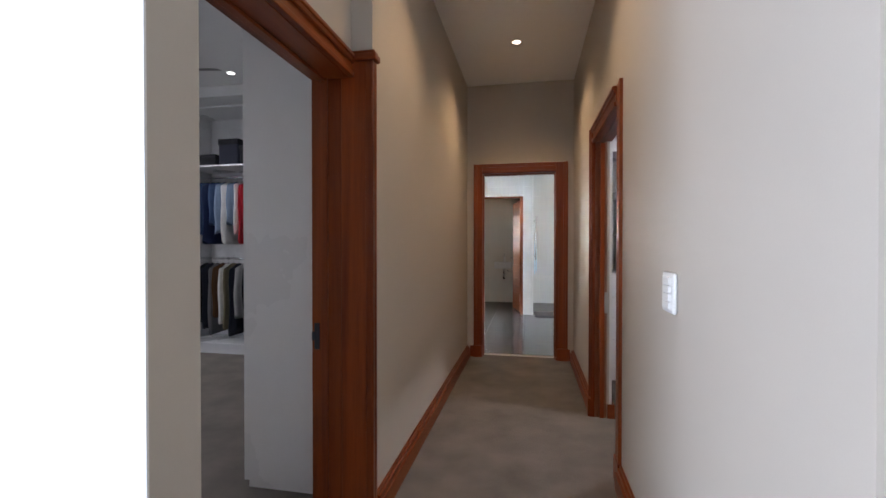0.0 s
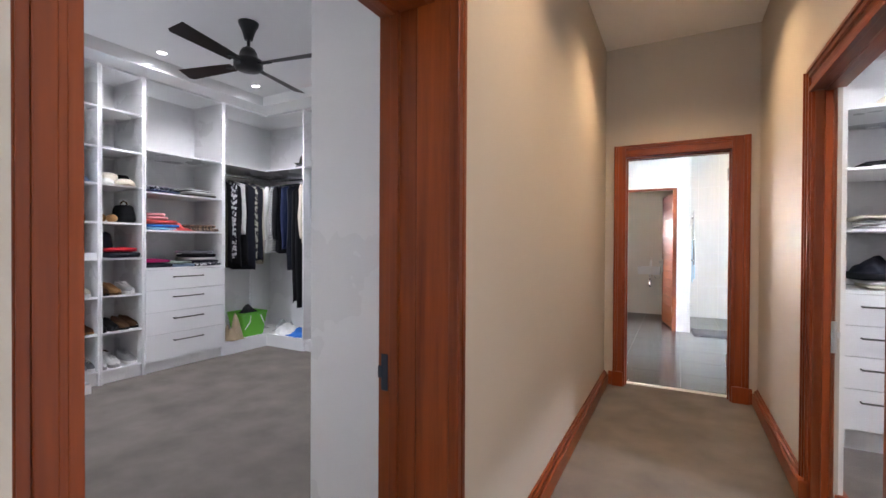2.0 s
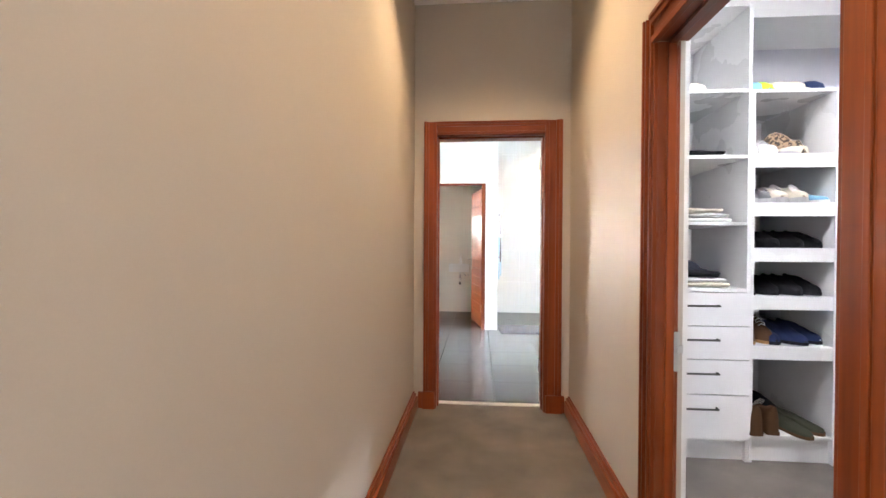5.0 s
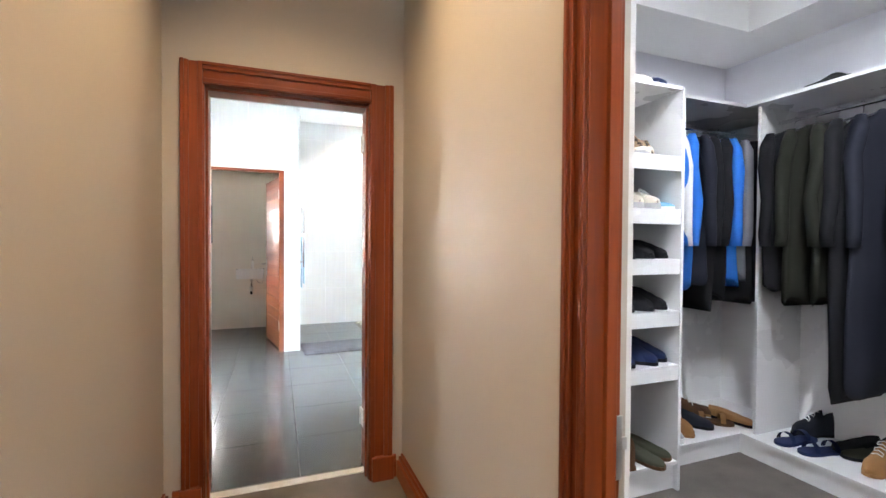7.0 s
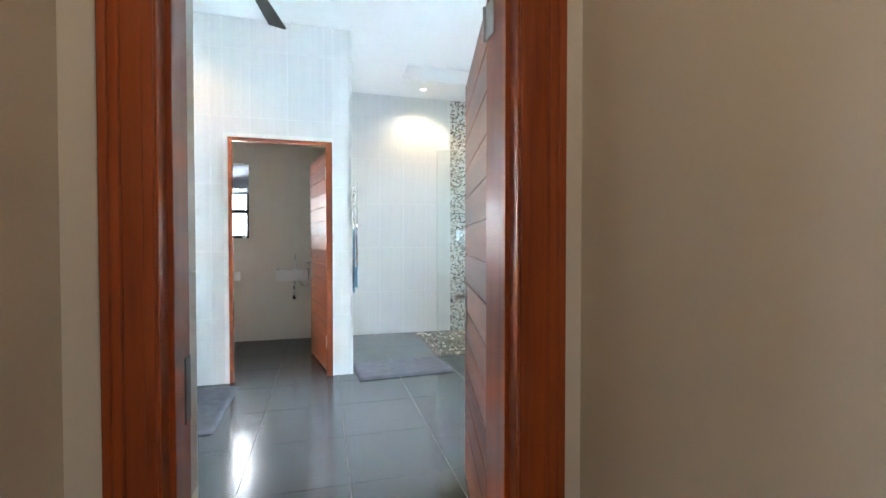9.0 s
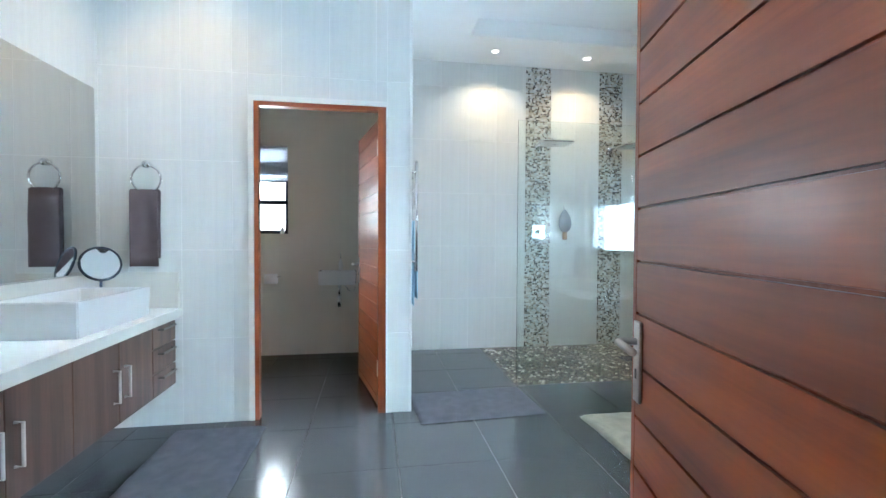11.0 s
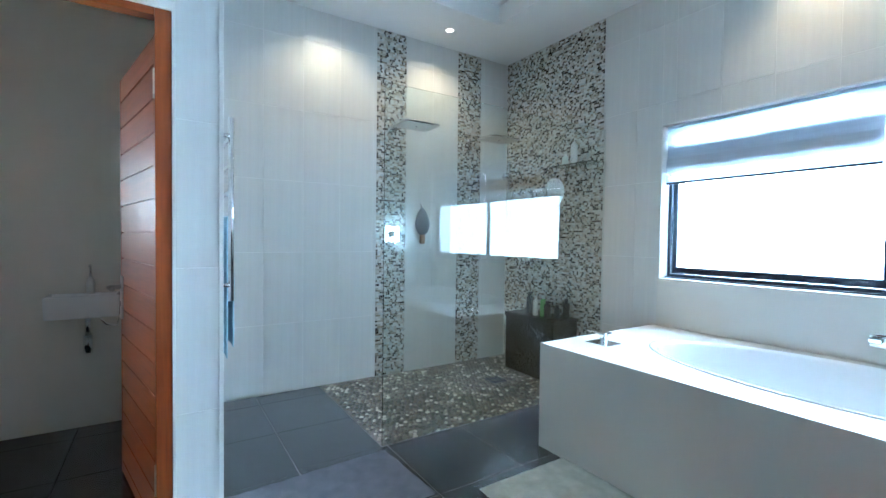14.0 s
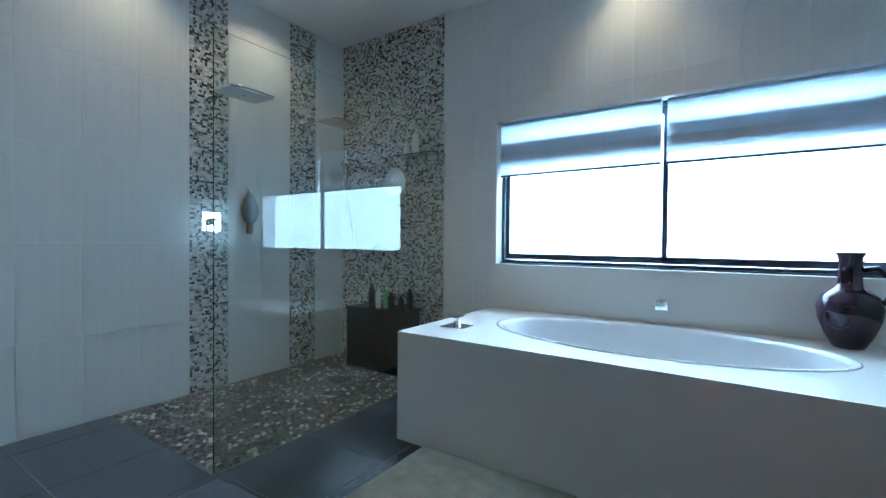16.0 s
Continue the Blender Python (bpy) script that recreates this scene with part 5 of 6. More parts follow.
structure("bulkhead_closet", boxes((CB - 0.005, -4.33, 2.30, 4.915, 2.842, C1), (-4.33, -1.45, 4.16, 4.915, 2.842, C1)), M["white"], "white bulkhead above the cabinets")
dm = thing("dressing_mirror", (-5.09, 1.75, 0.15), "tall dressing mirror in a white frame", "mirror")
part("glass", boxes((-5.092, -5.085, 1.35, 2.215, 0.2, 2.05)), M["mirror"], dm)
part("frame", boxes((-5.1, -5.07, 2.215, 2.295, 0.13, 2.17), (-5.1, -5.07, 1.27, 1.35, 0.13, 2.17), (-5.1, -5.07, 1.35, 2.215, 2.05, 2.17), (-5.1, -5.07, 1.35, 2.215, 0.13, 0.2), bevel=0.003), M["gloss"], dm)
desk = thing("dresser", (-2.5, 1.2, 0), "white dressing table with drawers", "dresser")
part("top", boxes((-3.1, -1.96, 0.93, 1.465, 0.715, 0.75), bevel=0.003), M["gloss"], desk)
part("body", boxes((-3.07, -1.995, 0.95, 1.435, 0.08, 0.715), bevel=0.002), M["board"], desk)
for z0, z1 in ((0.1, 0.3), (0.305, 0.505), (0.51, 0.71)):
    d = part("drawer", boxes((-2.52, -2.0, 1.435, 1.452, z0, z1), bevel=0.002), M["gloss"], desk)
    part("knob", cyl(bmesh.new(), (-2.26, 1.452, (z0 + z1) / 2), (-2.26, 1.475, (z0 + z1) / 2), 0.015, seg=16), M["steel"], d)

# right dressing room joinery
RY, RB = 4.25, 4.915
c2 = carcass("drawer_cabinet", 0.62, 1.335, RY, RB, 0, 2.61, "tall white cabinet with drawers and shelves of folded clothes", "-y", (2.125, 1.75, 1.37, 0.99))
drawers(c2, "-y", RY, 0.622, 1.333, (0.97, 0.777, 0.586, 0.386, 0.13), "gloss", 0.26, 0.56)
carcass("shoe_cabinet", 1.337, 1.80, RY, RB, 0, 2.12, "white shoe cabinet with lipped shelves", "-y", (1.757, 1.481, 1.223, 0.951, 0.667), plinth=0.14, lips=0.06)
c3 = thing("corner_wardrobe", (2.3, 4.65, 0), "white open corner wardrobe with hanging jackets", "wardrobe", "fitted dressing room cabinets")
EXF = 2.50
part("shelf", boxes((1.80, 2.975, 4.42, 4.915, 2.14, 2.16), (EXF, 2.975, 2.4, 4.42, 2.14, 2.16)), M["board"], c3)
part("base", boxes((1.80, 2.975, 4.42, 4.915, 0.112, 0.13), (EXF, 2.975, 2.4, 4.42, 0.112, 0.13)), M["board"], c3)
part("plinth", boxes((1.80, EXF + 0.02, 4.44, 4.458, 0, 0.112), (EXF + 0.02, EXF + 0.038, 2.4, 4.44, 0, 0.112)), M["board"], c3)
part("divider", boxes((EXF + 0.06, 2.975, 4.37, 4.388, 0.13, 2.14)), M["board"], c3)
part("back_panel", boxes((1.80, 2.969, 4.909, 4.915, 0.13, 2.14), (2.969, 2.975, 2.4, 4.909, 0.13, 2.14)), M["board"], c3)
part("hanging_rail", cyl(bmesh.new(), (1.80, 4.66, 2.05), (2.95, 4.66, 2.05), 0.012, seg=12), M["chrome"], c3, smooth=True)
part("hanging_rail", cyl(bmesh.new(), (2.72, 2.42, 2.05), (2.72, 4.37, 2.05), 0.012, seg=12), M["chrome"], c3, smooth=True)


# ---- clothes, shoes and small things ----
COLS = {
    "deep_olive": (0.022, 0.023, 0.017),
    "black": (0.012, 0.012, 0.014), "ink": (0.02, 0.022, 0.032), "white": (0.72, 0.72, 0.7), "cream": (0.6, 0.55, 0.45), "denim": (0.06, 0.1, 0.2), "pale_denim": (0.22, 0.3, 0.42),
    "olive": (0.05, 0.052, 0.035), "beige": (0.42, 0.33, 0.22), "khaki": (0.2, 0.17, 0.11), "pink": (0.55, 0.24, 0.24), "coral": (0.6, 0.09, 0.08), "magenta": (0.45, 0.02, 0.14), "blue": (0.03, 0.16, 0.55),
    "sky": (0.2, 0.42, 0.6), "grey": (0.16, 0.16, 0.17), "pale_grey": (0.4, 0.4, 0.4), "teal": (0.12, 0.22, 0.24), "red": (0.4, 0.02, 0.03), "brown": (0.09, 0.045, 0.022), "tan": (0.32, 0.17, 0.07), "lime": (0.4, 0.6, 0.05), "sage": (0.2, 0.23, 0.19), "navy": (0.02, 0.03, 0.08),
}


def col(c):
    return cloth(c, COLS[c]) if c in COLS else CLOTH[c]


stripes("black_white_stripe", (0.02, 0.02, 0.02), (0.7, 0.7, 0.68), 0.02, "z")
stripes("floral", (0.55, 0.55, 0.45), (0.06, 0.06, 0.06), 0.03, "print")
stripes("zebra", (0.02, 0.02, 0.03), (0.75, 0.75, 0.75), 0.035, "print")
stripes("leopard", (0.05, 0.035, 0.025), (0.32, 0.22, 0.14), 0.02, "print")
stripes("rose_print", (0.42, 0.45, 0.4), (0.5, 0.28, 0.24), 0.06, "print")


def hung(x, y, z, along, width, length, thick, colour, label, group, sleeves=False, swing=7, seed=0):
    """A garment on a hanger under a rail at height z. along: the rail's axis; the garment spreads across it."""
    rnd = random.Random(seed * 7919 + 13)
    g = thing("garment", (x, y, z), label, "clothes", group, turn=(0 if along == "y" else 90) + rnd.uniform(-swing, swing))
    hk = tube([(0, 0, -0.055), (0, 0, -0.02), (0.012, 0, 0.0), (0.012, 0, 0.012), (0, 0, 0.02), (-0.014, 0, 0.012)], 0.0025, 6)
    hanger = part("hanger", hk, M["chrome"], g, "wire hanger hook", local=True)
    part("hanger_bar", tube([(-width * 0.44, 0, -0.115), (0, 0, -0.055), (width * 0.44, 0, -0.115)], 0.006, 6), M["black"], hanger, local=True)
    bm = bmesh.new()
    n = 28
    ph, ph2, flare = rnd.uniform(0, 6), rnd.uniform(0, 6), rnd.uniform(0.9, 1.08)

    def loft(rings):
        rows = [[bm.verts.new(p) for p in r] for r in rings]
        for a, c in zip(rows, rows[1:]):
            for i in range(len(a)):
                bm.faces.new((a[i], a[(i + 1) % len(a)], c[(i + 1) % len(c)], c[i]))
        bm.faces.new(rows[0])
        bm.faces.new(list(reversed(rows[-1])))

    rings = []
    for v in (0.0, 0.015, 0.04, 0.08, 0.14, 0.25, 0.4, 0.55, 0.7, 0.82, 0.92, 0.98, 1.0):
        d = -0.06 - v * length
        w = width / 2 * (min(1, 0.25 + 9 * v) if v < 0.083 else 1.0) * (1 + (flare - 1) * v)
        t = thick / 2 * (0.35 + 0.65 * min(1, v * 5)) * (0.25 if v == 1.0 else 1)
        ring = []
        for i in range(n):
            a = 2 * math.pi * i / n
            f = 1 + 0.35 * min(1, 2 * v) * math.sin(5 * a + ph + 2 * v) + 0.18 * math.sin(9 * a + ph2)
            ring.append((w * math.copysign(abs(math.cos(a)) ** 0.7, math.cos(a)) + 0.01 * math.sin(8 * v + ph), t * math.sin(a) * f, d + 0.02 * math.sin(3 * a + ph2) * v))
        rings.append(ring)
    loft(rings)
    if sleeves:
        for s in (-1, 1):
            rr = []
            for v in (0, 0.1, 0.3, 0.6, 0.9, 1.0):
                cx, cz = s * (width * 0.45 + 0.035 * math.sin(2.2 * v)), -0.1 - v * min(0.66, length * 0.86)
                r = (0.05 - 0.014 * v) * (0.5 if v == 0 else 1)
                rr.append([(cx + r * 0.8 * math.cos(2 * math.pi * k / 12), r * 0.8 * math.sin(2 * math.pi * k / 12) + 0.012 * math.sin(9 * v + ph) + 0.02 * v * math.sin(ph2), cz) for k in range(12)])
            loft(rr)
    bmesh.ops.recalc_face_normals(bm, faces=bm.faces)
    part("fabric", bm, col(colour), g, smooth=True, local=True)
    return g


def folded(x, y, z, lx, ly, h, colour, label, turn=0, seed=1, group="folded clothes"):
    """A folded garment with soft rounded edges and a fold line."""
    rnd = random.Random(seed * 101 + int(x * 977) + int(y * 613) + int(z * 389))
    bm = bmesh.new()
    box(bm, -lx / 2, lx / 2, -ly / 2, ly / 2, 0, h)
    bmesh.ops.subdivide_edges(bm, edges=list(bm.edges), cuts=5, use_grid_fill=True)
    ph = rnd.uniform(0, 9)
    for v in bm.verts:
        u, w, k = 2 * v.co.x / lx, 2 * v.co.y / ly, v.co.z / h
        edge = max(abs(u), abs(w))
        v.co.z = h * (0.5 + (k - 0.5) * (1 - 0.35 * edge ** 4)) + (0.22 * h * noise.noise((v.co.x * 9 + ph, v.co.y * 9, ph)) if k > 0.5 else 0)
        if k <= 0.01:
            v.co.z = 0.0 + 0.05 * h * edge ** 4
        bulge = 1 + 0.05 * math.sin(math.pi * k) + 0.05 * noise.noise((v.co.x * 5, v.co.y * 5, ph + 4))
        v.co.x *= bulge
        v.co.y *= bulge
    return solo("folded_garment", bm, col(colour), (x, y, z), label, "clothes", group, turn + rnd.uniform(-6, 6), True)


def heap(x, y, z, lx, ly, h, colour, label, seed=1, name="crumpled_garment", group="loose clothes", turn=0):
    """A crumpled piece of cloth lying in a mound."""
    bm = bmesh.new()
    n = 18
    rows = []
    for j in range(n + 1):
        row = []
        for i in range(n + 1):
            u, w = 2 * i / n - 1, 2 * j / n - 1
            r = math.hypot(u, w)
            k = max(0.0, 1 - r ** 2.2) * (0.65 + 0.7 * noise.noise((u * 2.2 + seed, w * 2.2, seed * 1.7)))
            e = 1 - 0.22 * noise.noise((u * 2 + 9 * seed, w * 2, 4))
            row.append(bm.verts.new((u * lx / 2 * e * (1 - 0.12 * w * w), w * ly / 2 * e * (1 - 0.12 * u * u), 0.004 + h * max(0, k))))
        rows.append(row)
    for a, c in zip(rows, rows[1:]):
        for i in range(n):
            bm.faces.new((a[i], a[i + 1], c[i + 1], c[i]))
    ret = bmesh.ops.extrude_edge_only(bm, edges=[e for e in bm.edges if e.is_boundary])
    for g in ret["geom"]:
        if isinstance(g, bmesh.types.BMVert):
            g.co.z = 0
    return solo(name, bm, col(colour), (x, y, z), label, "clothes", group, turn, True)


SHOES = {}


def shoe(x, y, z, turn, upper, sole, label, kind="trainer", length=0.27, group="shoes on the shelves"):
    """One shoe, toe along local x."""
    key = (upper, sole, kind, round(length, 2))
    at = pose(x, y, z, 0, 0, turn)
    if key in SHOES:
        o = copy_thing(SHOES[key], at)
        o["label"] = label
        return o
    s = thing("shoe", (0, 0, 0), label, "shoe", group)
    w, high = 0.048, {"trainer": 0.095, "boot": 0.16, "flat": 0.06, "dress": 0.1, "sandal": 0.03}[kind]
    outline = [(-0.5, 0.55), (-0.47, 0.72), (-0.3, 0.8), (-0.05, 0.74), (0.2, 0.95), (0.36, 0.9), (0.46, 0.6), (0.5, 0.25)]
    pts = [(a * length, b * w) for a, b in outline] + [(a * length, -b * w) for a, b in reversed(outline)]
    st = 0.028 if kind == "trainer" else 0.018
    bm = bmesh.new()
    f = bm.faces.new([bm.verts.new((px, py, 0)) for px, py in pts])
    ret = bmesh.ops.extrude_face_region(bm, geom=[f])
    bmesh.ops.translate(bm, vec=(0, 0, st), verts=[g for g in ret["geom"] if isinstance(g, bmesh.types.BMVert)])
    bmesh.ops.recalc_face_normals(bm, faces=bm.faces)
    part("sole", bm, col(sole), s, local=True)
    bm = bmesh.new()
    if kind == "sandal":
        bm.free()
        for px in (-0.05, 0.07):
            bm = bmesh.new()
            rows = [[bm.verts.new((px + e, 0.95 * w * math.cos(a), st + 0.05 * math.sin(a))) for a in [math.pi * k / 10 for k in range(11)]] for e in (-0.015, 0.015)]
            for i in range(10):
                bm.faces.new((rows[0][i], rows[0][i + 1], rows[1][i + 1], rows[1][i]))
            bmesh.ops.solidify(bm, geom=list(bm.faces), thickness=0.004)
            bmesh.ops.recalc_face_normals(bm, faces=bm.faces)
            part("strap", bm, col(upper), s, smooth=True, local=True)
        s.matrix_basis = at
        SHOES[key] = s
        return s
    else:
        rows = []
        for u in (-0.5, -0.46, -0.38, -0.28, -0.16, -0.04, 0.08, 0.2, 0.32, 0.42, 0.47, 0.495):
            half = w * (0.35 if u <= -0.49 else 0.62 if u < -0.44 else 0.78 if u < 0 else 0.92 if u < 0.38 else 0.7 if u < 0.45 else 0.4 if u < 0.48 else 0.12)
            top = high * (0.92 if u < -0.44 else 1.0 if u < -0.2 else 0.95 if u < -0.1 else 0.8 if u < 0.0 else 0.66 if u < 0.1 else 0.5 if u < 0.25 else 0.42 if u < 0.4 else 0.3 if u < 0.46 else 0.14)
            mouth = -0.42 < u < -0.03
            row = []
            for k in range(13):
                a = math.pi * k / 12
                px, pz = half * math.cos(a), (top - 0.0) * math.sin(a) ** 0.55
                if mouth and 4 <= k <= 8:
                    pz = top * 0.5
                    px *= 0.85
                row.append(bm.verts.new((u * length, px, st + pz)))
            rows.append(row)
        for a, c in zip(rows, rows[1:]):
            for k in range(12):
                bm.faces.new((a[k], a[k + 1], c[k + 1], c[k]))
        bm.faces.new(rows[0])
    bmesh.ops.recalc_face_normals(bm, faces=bm.faces)
    up = part("upper", bm, col(upper), s, smooth=True, local=True)
    if kind in ("trainer", "boot"):
        zig = []
        for k in range(5):
            lx_ = length * 0.05 * k
            zz = st + high * (0.88 - 0.085 * k)
            zig += [(lx_, 0.021, zz - 0.008), (lx_ + 0.004, 0.0, zz + 0.002), (lx_ + 0.008, -0.021, zz - 0.008)] if k % 2 == 0 else [(lx_, -0.021, zz - 0.008), (lx_ + 0.004, 0.0, zz + 0.002), (lx_ + 0.008, 0.021, zz - 0.008)]
        lm = tube(zig, 0.0028, 5)
        part("laces", lm, col("white" if upper != "white" else "pale_grey"), up, local=True)
    s.matrix_basis = at
    SHOES[key] = s
    return s


def pair(x, y, z, turn, upper, sole, label, kind="trainer", length=0.27, gap=0.105):
    r = radians(turn + 90)
    for k, off in ((-1, 0.012), (1, -0.01)):
        shoe(x + k * gap / 2 * math.cos(r) + off * math.cos(r - 1.57), y + k * gap / 2 * math.sin(r) + off * math.sin(r - 1.57), z, turn + k * 3, upper, sole, label, kind, length)


def hat(x, y, z, colour, label, brim=0.15, crown=0.09, high=0.1, peak=False, turn=0):
    h = thing("cap" if peak else "hat", (x, y, z), label, "hat", "hats on the shelves", turn=turn)
    if peak:
        part("crown", lathe([(crown, 0), (crown * 1.02, high * 0.3), (crown * 0.9, high * 0.7), (crown * 0.55, high * 0.95), (0.0, high)], (0, 0, 0), 24), col(colour), h, smooth=True, local=True)
        bm = bmesh.new()
        rows = [[bm.verts.new(((crown + r) * math.cos(a), crown * 1.02 * math.sin(a), 0.012 - 0.25 * r * abs(math.sin(a)))) for a in [radians(-70 + 14 * k) for k in range(11)]] for r in (-0.005, 0.03, 0.06)]
        for a, c in zip(rows, rows[1:]):
            for k in range(10):
                bm.faces.new((a[k], a[k + 1], c[k + 1], c[k]))
        bmesh.ops.solidify(bm, geom=list(bm.faces), thickness=0.003)
        bmesh.ops.recalc_face_normals(bm, faces=bm.faces)
        part("peak", bm, col(colour), h, smooth=True, local=True)
    else:
        part("crown", lathe([(crown * 1.05, 0.01), (crown, high * 0.5), (crown * 0.92, high * 0.9), (crown * 0.6, high), (0.0, high * 0.94)], (0, 0, 0), 28), col(colour), h, smooth=True, local=True)
        part("brim", lathe([(brim, 0.006), (brim * 0.85, 0.0), (crown, 0.006), (crown, 0.012), (brim * 0.85, 0.005), (brim, 0.01)], (0, 0, 0), 28), col(colour), h, smooth=True, local=True)
        part("band", lathe([(crown * 1.06, 0.012), (crown * 1.04, 0.035)], (0, 0, 0), 28), col("black"), h, smooth=True, local=True)
    return h


def bag(x, y, z, lx, ly, h, colour, label, turn=0, strap=True):
    b = thing("bag", (x, y, z), label, "bag", "bags on the shelves", turn=turn)
    bm = boxes((-lx / 2, lx / 2, -ly / 2, ly / 2, 0, h), bevel=min(lx, ly) * 0.22)
    for v in bm.verts:
        k = v.co.z / h
        v.co.y *= 1 - 0.35 * k
        v.co.x *= 1 - 0.1 * k
    part("body", bm, col(colour), b, smooth=True, local=True)
    if strap:
        part("strap", tube([(-lx * 0.3, 0, h * 0.93), (-lx * 0.25, 0, h * 1.12), (0, 0, h * 1.22), (lx * 0.25, 0, h * 1.12), (lx * 0.3, 0, h * 0.93)], 0.008, 8), col("brown"), b, smooth=True, local=True)
    return b


# left dressing room: shoe cabinet contents
XS = -4.72
heap(-4.75, 2.46, 1.79, 0.34, 0.3, 0.2, "teal", "metallic teal bag slumped on a white shelf", 3, "bag", "bags on the shelves")
heap(-4.73, 2.54, 1.79, 0.28, 0.18, 0.1, "pale_denim", "pale blue scarf beside the bag", 5, "scarf")
folded(-4.74, 2.41, 1.45, 0.3, 0.2, 0.1, "zebra", "black and white zebra-print garment on a shelf")
bag(-4.85, 2.55, 1.45, 0.12, 0.2, 0.19, "brown", "round brown leather bag on a shelf", 0)
bag(-4.72, 2.40, 1.125, 0.1, 0.17, 0.23, "rose_print", "sage floral-print bag standing on a shelf", 0, False)
shoe(-4.78, 2.51, 1.125, 10, "pale_grey", "grey", "grey suede ankle boot on a shelf", "boot", 0.2)
bag(-4.9, 2.57, 1.125, 0.14, 0.14, 0.22, "black", "black bag at the back of a shelf", 0, False)
solo("box", boxes((-0.06, 0.06, -0.06, 0.06, 0, 0.05), bevel=0.003), M["gloss"], (-4.66, 2.585, 1.125), "small white cardboard box on a shelf", "box")
for i, (y, c, s) in enumerate(((2.355, "white", "white"), (2.45, "white", "white"), (2.565, "cream", "white"))):
    shoe(-4.73, y, 0.785, -4 + 3 * i, c, s, "white canvas trainer on a white shelf", "trainer", 0.25)
for y, c, s, z in ((2.36, "sage", "cream", 0.457), (2.45, "sage", "cream", 0.457), (2.36, "pink", "white", 0.545), (2.455, "pink", "white", 0.545)):
    shoe(-4.73, y, z, 3, c, s, "worn running shoe stacked on another", "trainer", 0.25)
pair(-4.75, 2.575, 0.457, 5, "brown", "tan", "brown strappy flat shoe on a shelf", "flat", 0.24, 0.085)
pair(-4.74, 2.39, 0.123, -12, "ink", "lime", "dark trainer with a lime sole on a shelf", "trainer", 0.26, 0.1)
pair(-4.74, 2.575, 0.123, 8, "grey", "white", "grey trainer with a white sole on a shelf", "trainer", 0.25, 0.09)
hat(-4.78, 2.80, 1.79, "cream", "straw hat with a dark band on a shelf", 0.14, 0.085, 0.12)
hat(-4.7, 2.74, 1.79, "white", "white cap on a shelf", crown=0.075, high=0.06, peak=True, turn=200)
hat(-4.68, 2.9, 1.79, "cream", "cream cap on a shelf", crown=0.08, high=0.07, peak=True, turn=-20)
hat(-4.85, 2.95, 1.79, "black", "black cap on a shelf", crown=0.085, high=0.13, peak=True, turn=30)
for y in (2.70, 2.79):
    bm = bmesh.new()
    bmesh.ops.create_uvsphere(bm, u_segments=20, v_segments=12, radius=0.045)
    for v in bm.verts:
        v.co.z = max(-0.036, v.co.z * 0.85) + 0.036
    solo("purse", bm, col("tan"), (-4.68, y, 1.45), "round tan leather purse on a shelf", "purse", "bags on the shelves", 0, True)
bag(-4.75, 2.92, 1.45, 0.2, 0.16, 0.17, "black", "black square handbag on a shelf", 0)
bag(-4.85, 2.76, 1.125, 0.2, 0.22, 0.24, "ink", "dark blue backpack at the back of a shelf", 0, False)
folded(-4.74, 2.85, 1.125, 0.3, 0.25, 0.055, "ink", "dark folded bag on a shelf")
folded(-4.74, 2.85, 1.18, 0.28, 0.23, 0.04, "red", "folded red case on a shelf")
for y, c, s, k in ((2.71, "brown", "black", "dress"), (2.81, "tan", "brown", "dress"), (2.92, "pale_grey", "white", "trainer")):
    shoe(-4.74, y, 0.785, 3, c, s, "brown leather shoe on a white shelf" if k == "dress" else "pale grey trainer on a white shelf", k, 0.25)
pair(-4.74, 2.745, 0.457, -4, "black", "black", "black leather shoe on a white shelf", "dress", 0.26, 0.095)
pair(-4.75, 2.92, 0.457, 4, "brown", "black", "brown leather shoe on a white shelf", "dress", 0.25, 0.09)
pair(-4.74, 2.755, 0.123, -6, "white", "pale_grey", "white trainer with a grey sole on a shelf", "trainer", 0.26, 0.1)
shoe(-4.74, 2.94, 0.123, 4, "pale_grey", "white", "pale grey trainer on a shelf", "trainer", 0.25)
shoe(-4.92, 2.86, 0.123, 4, "brown", "black", "brown shoe at the back of a shelf", "dress", 0.25)
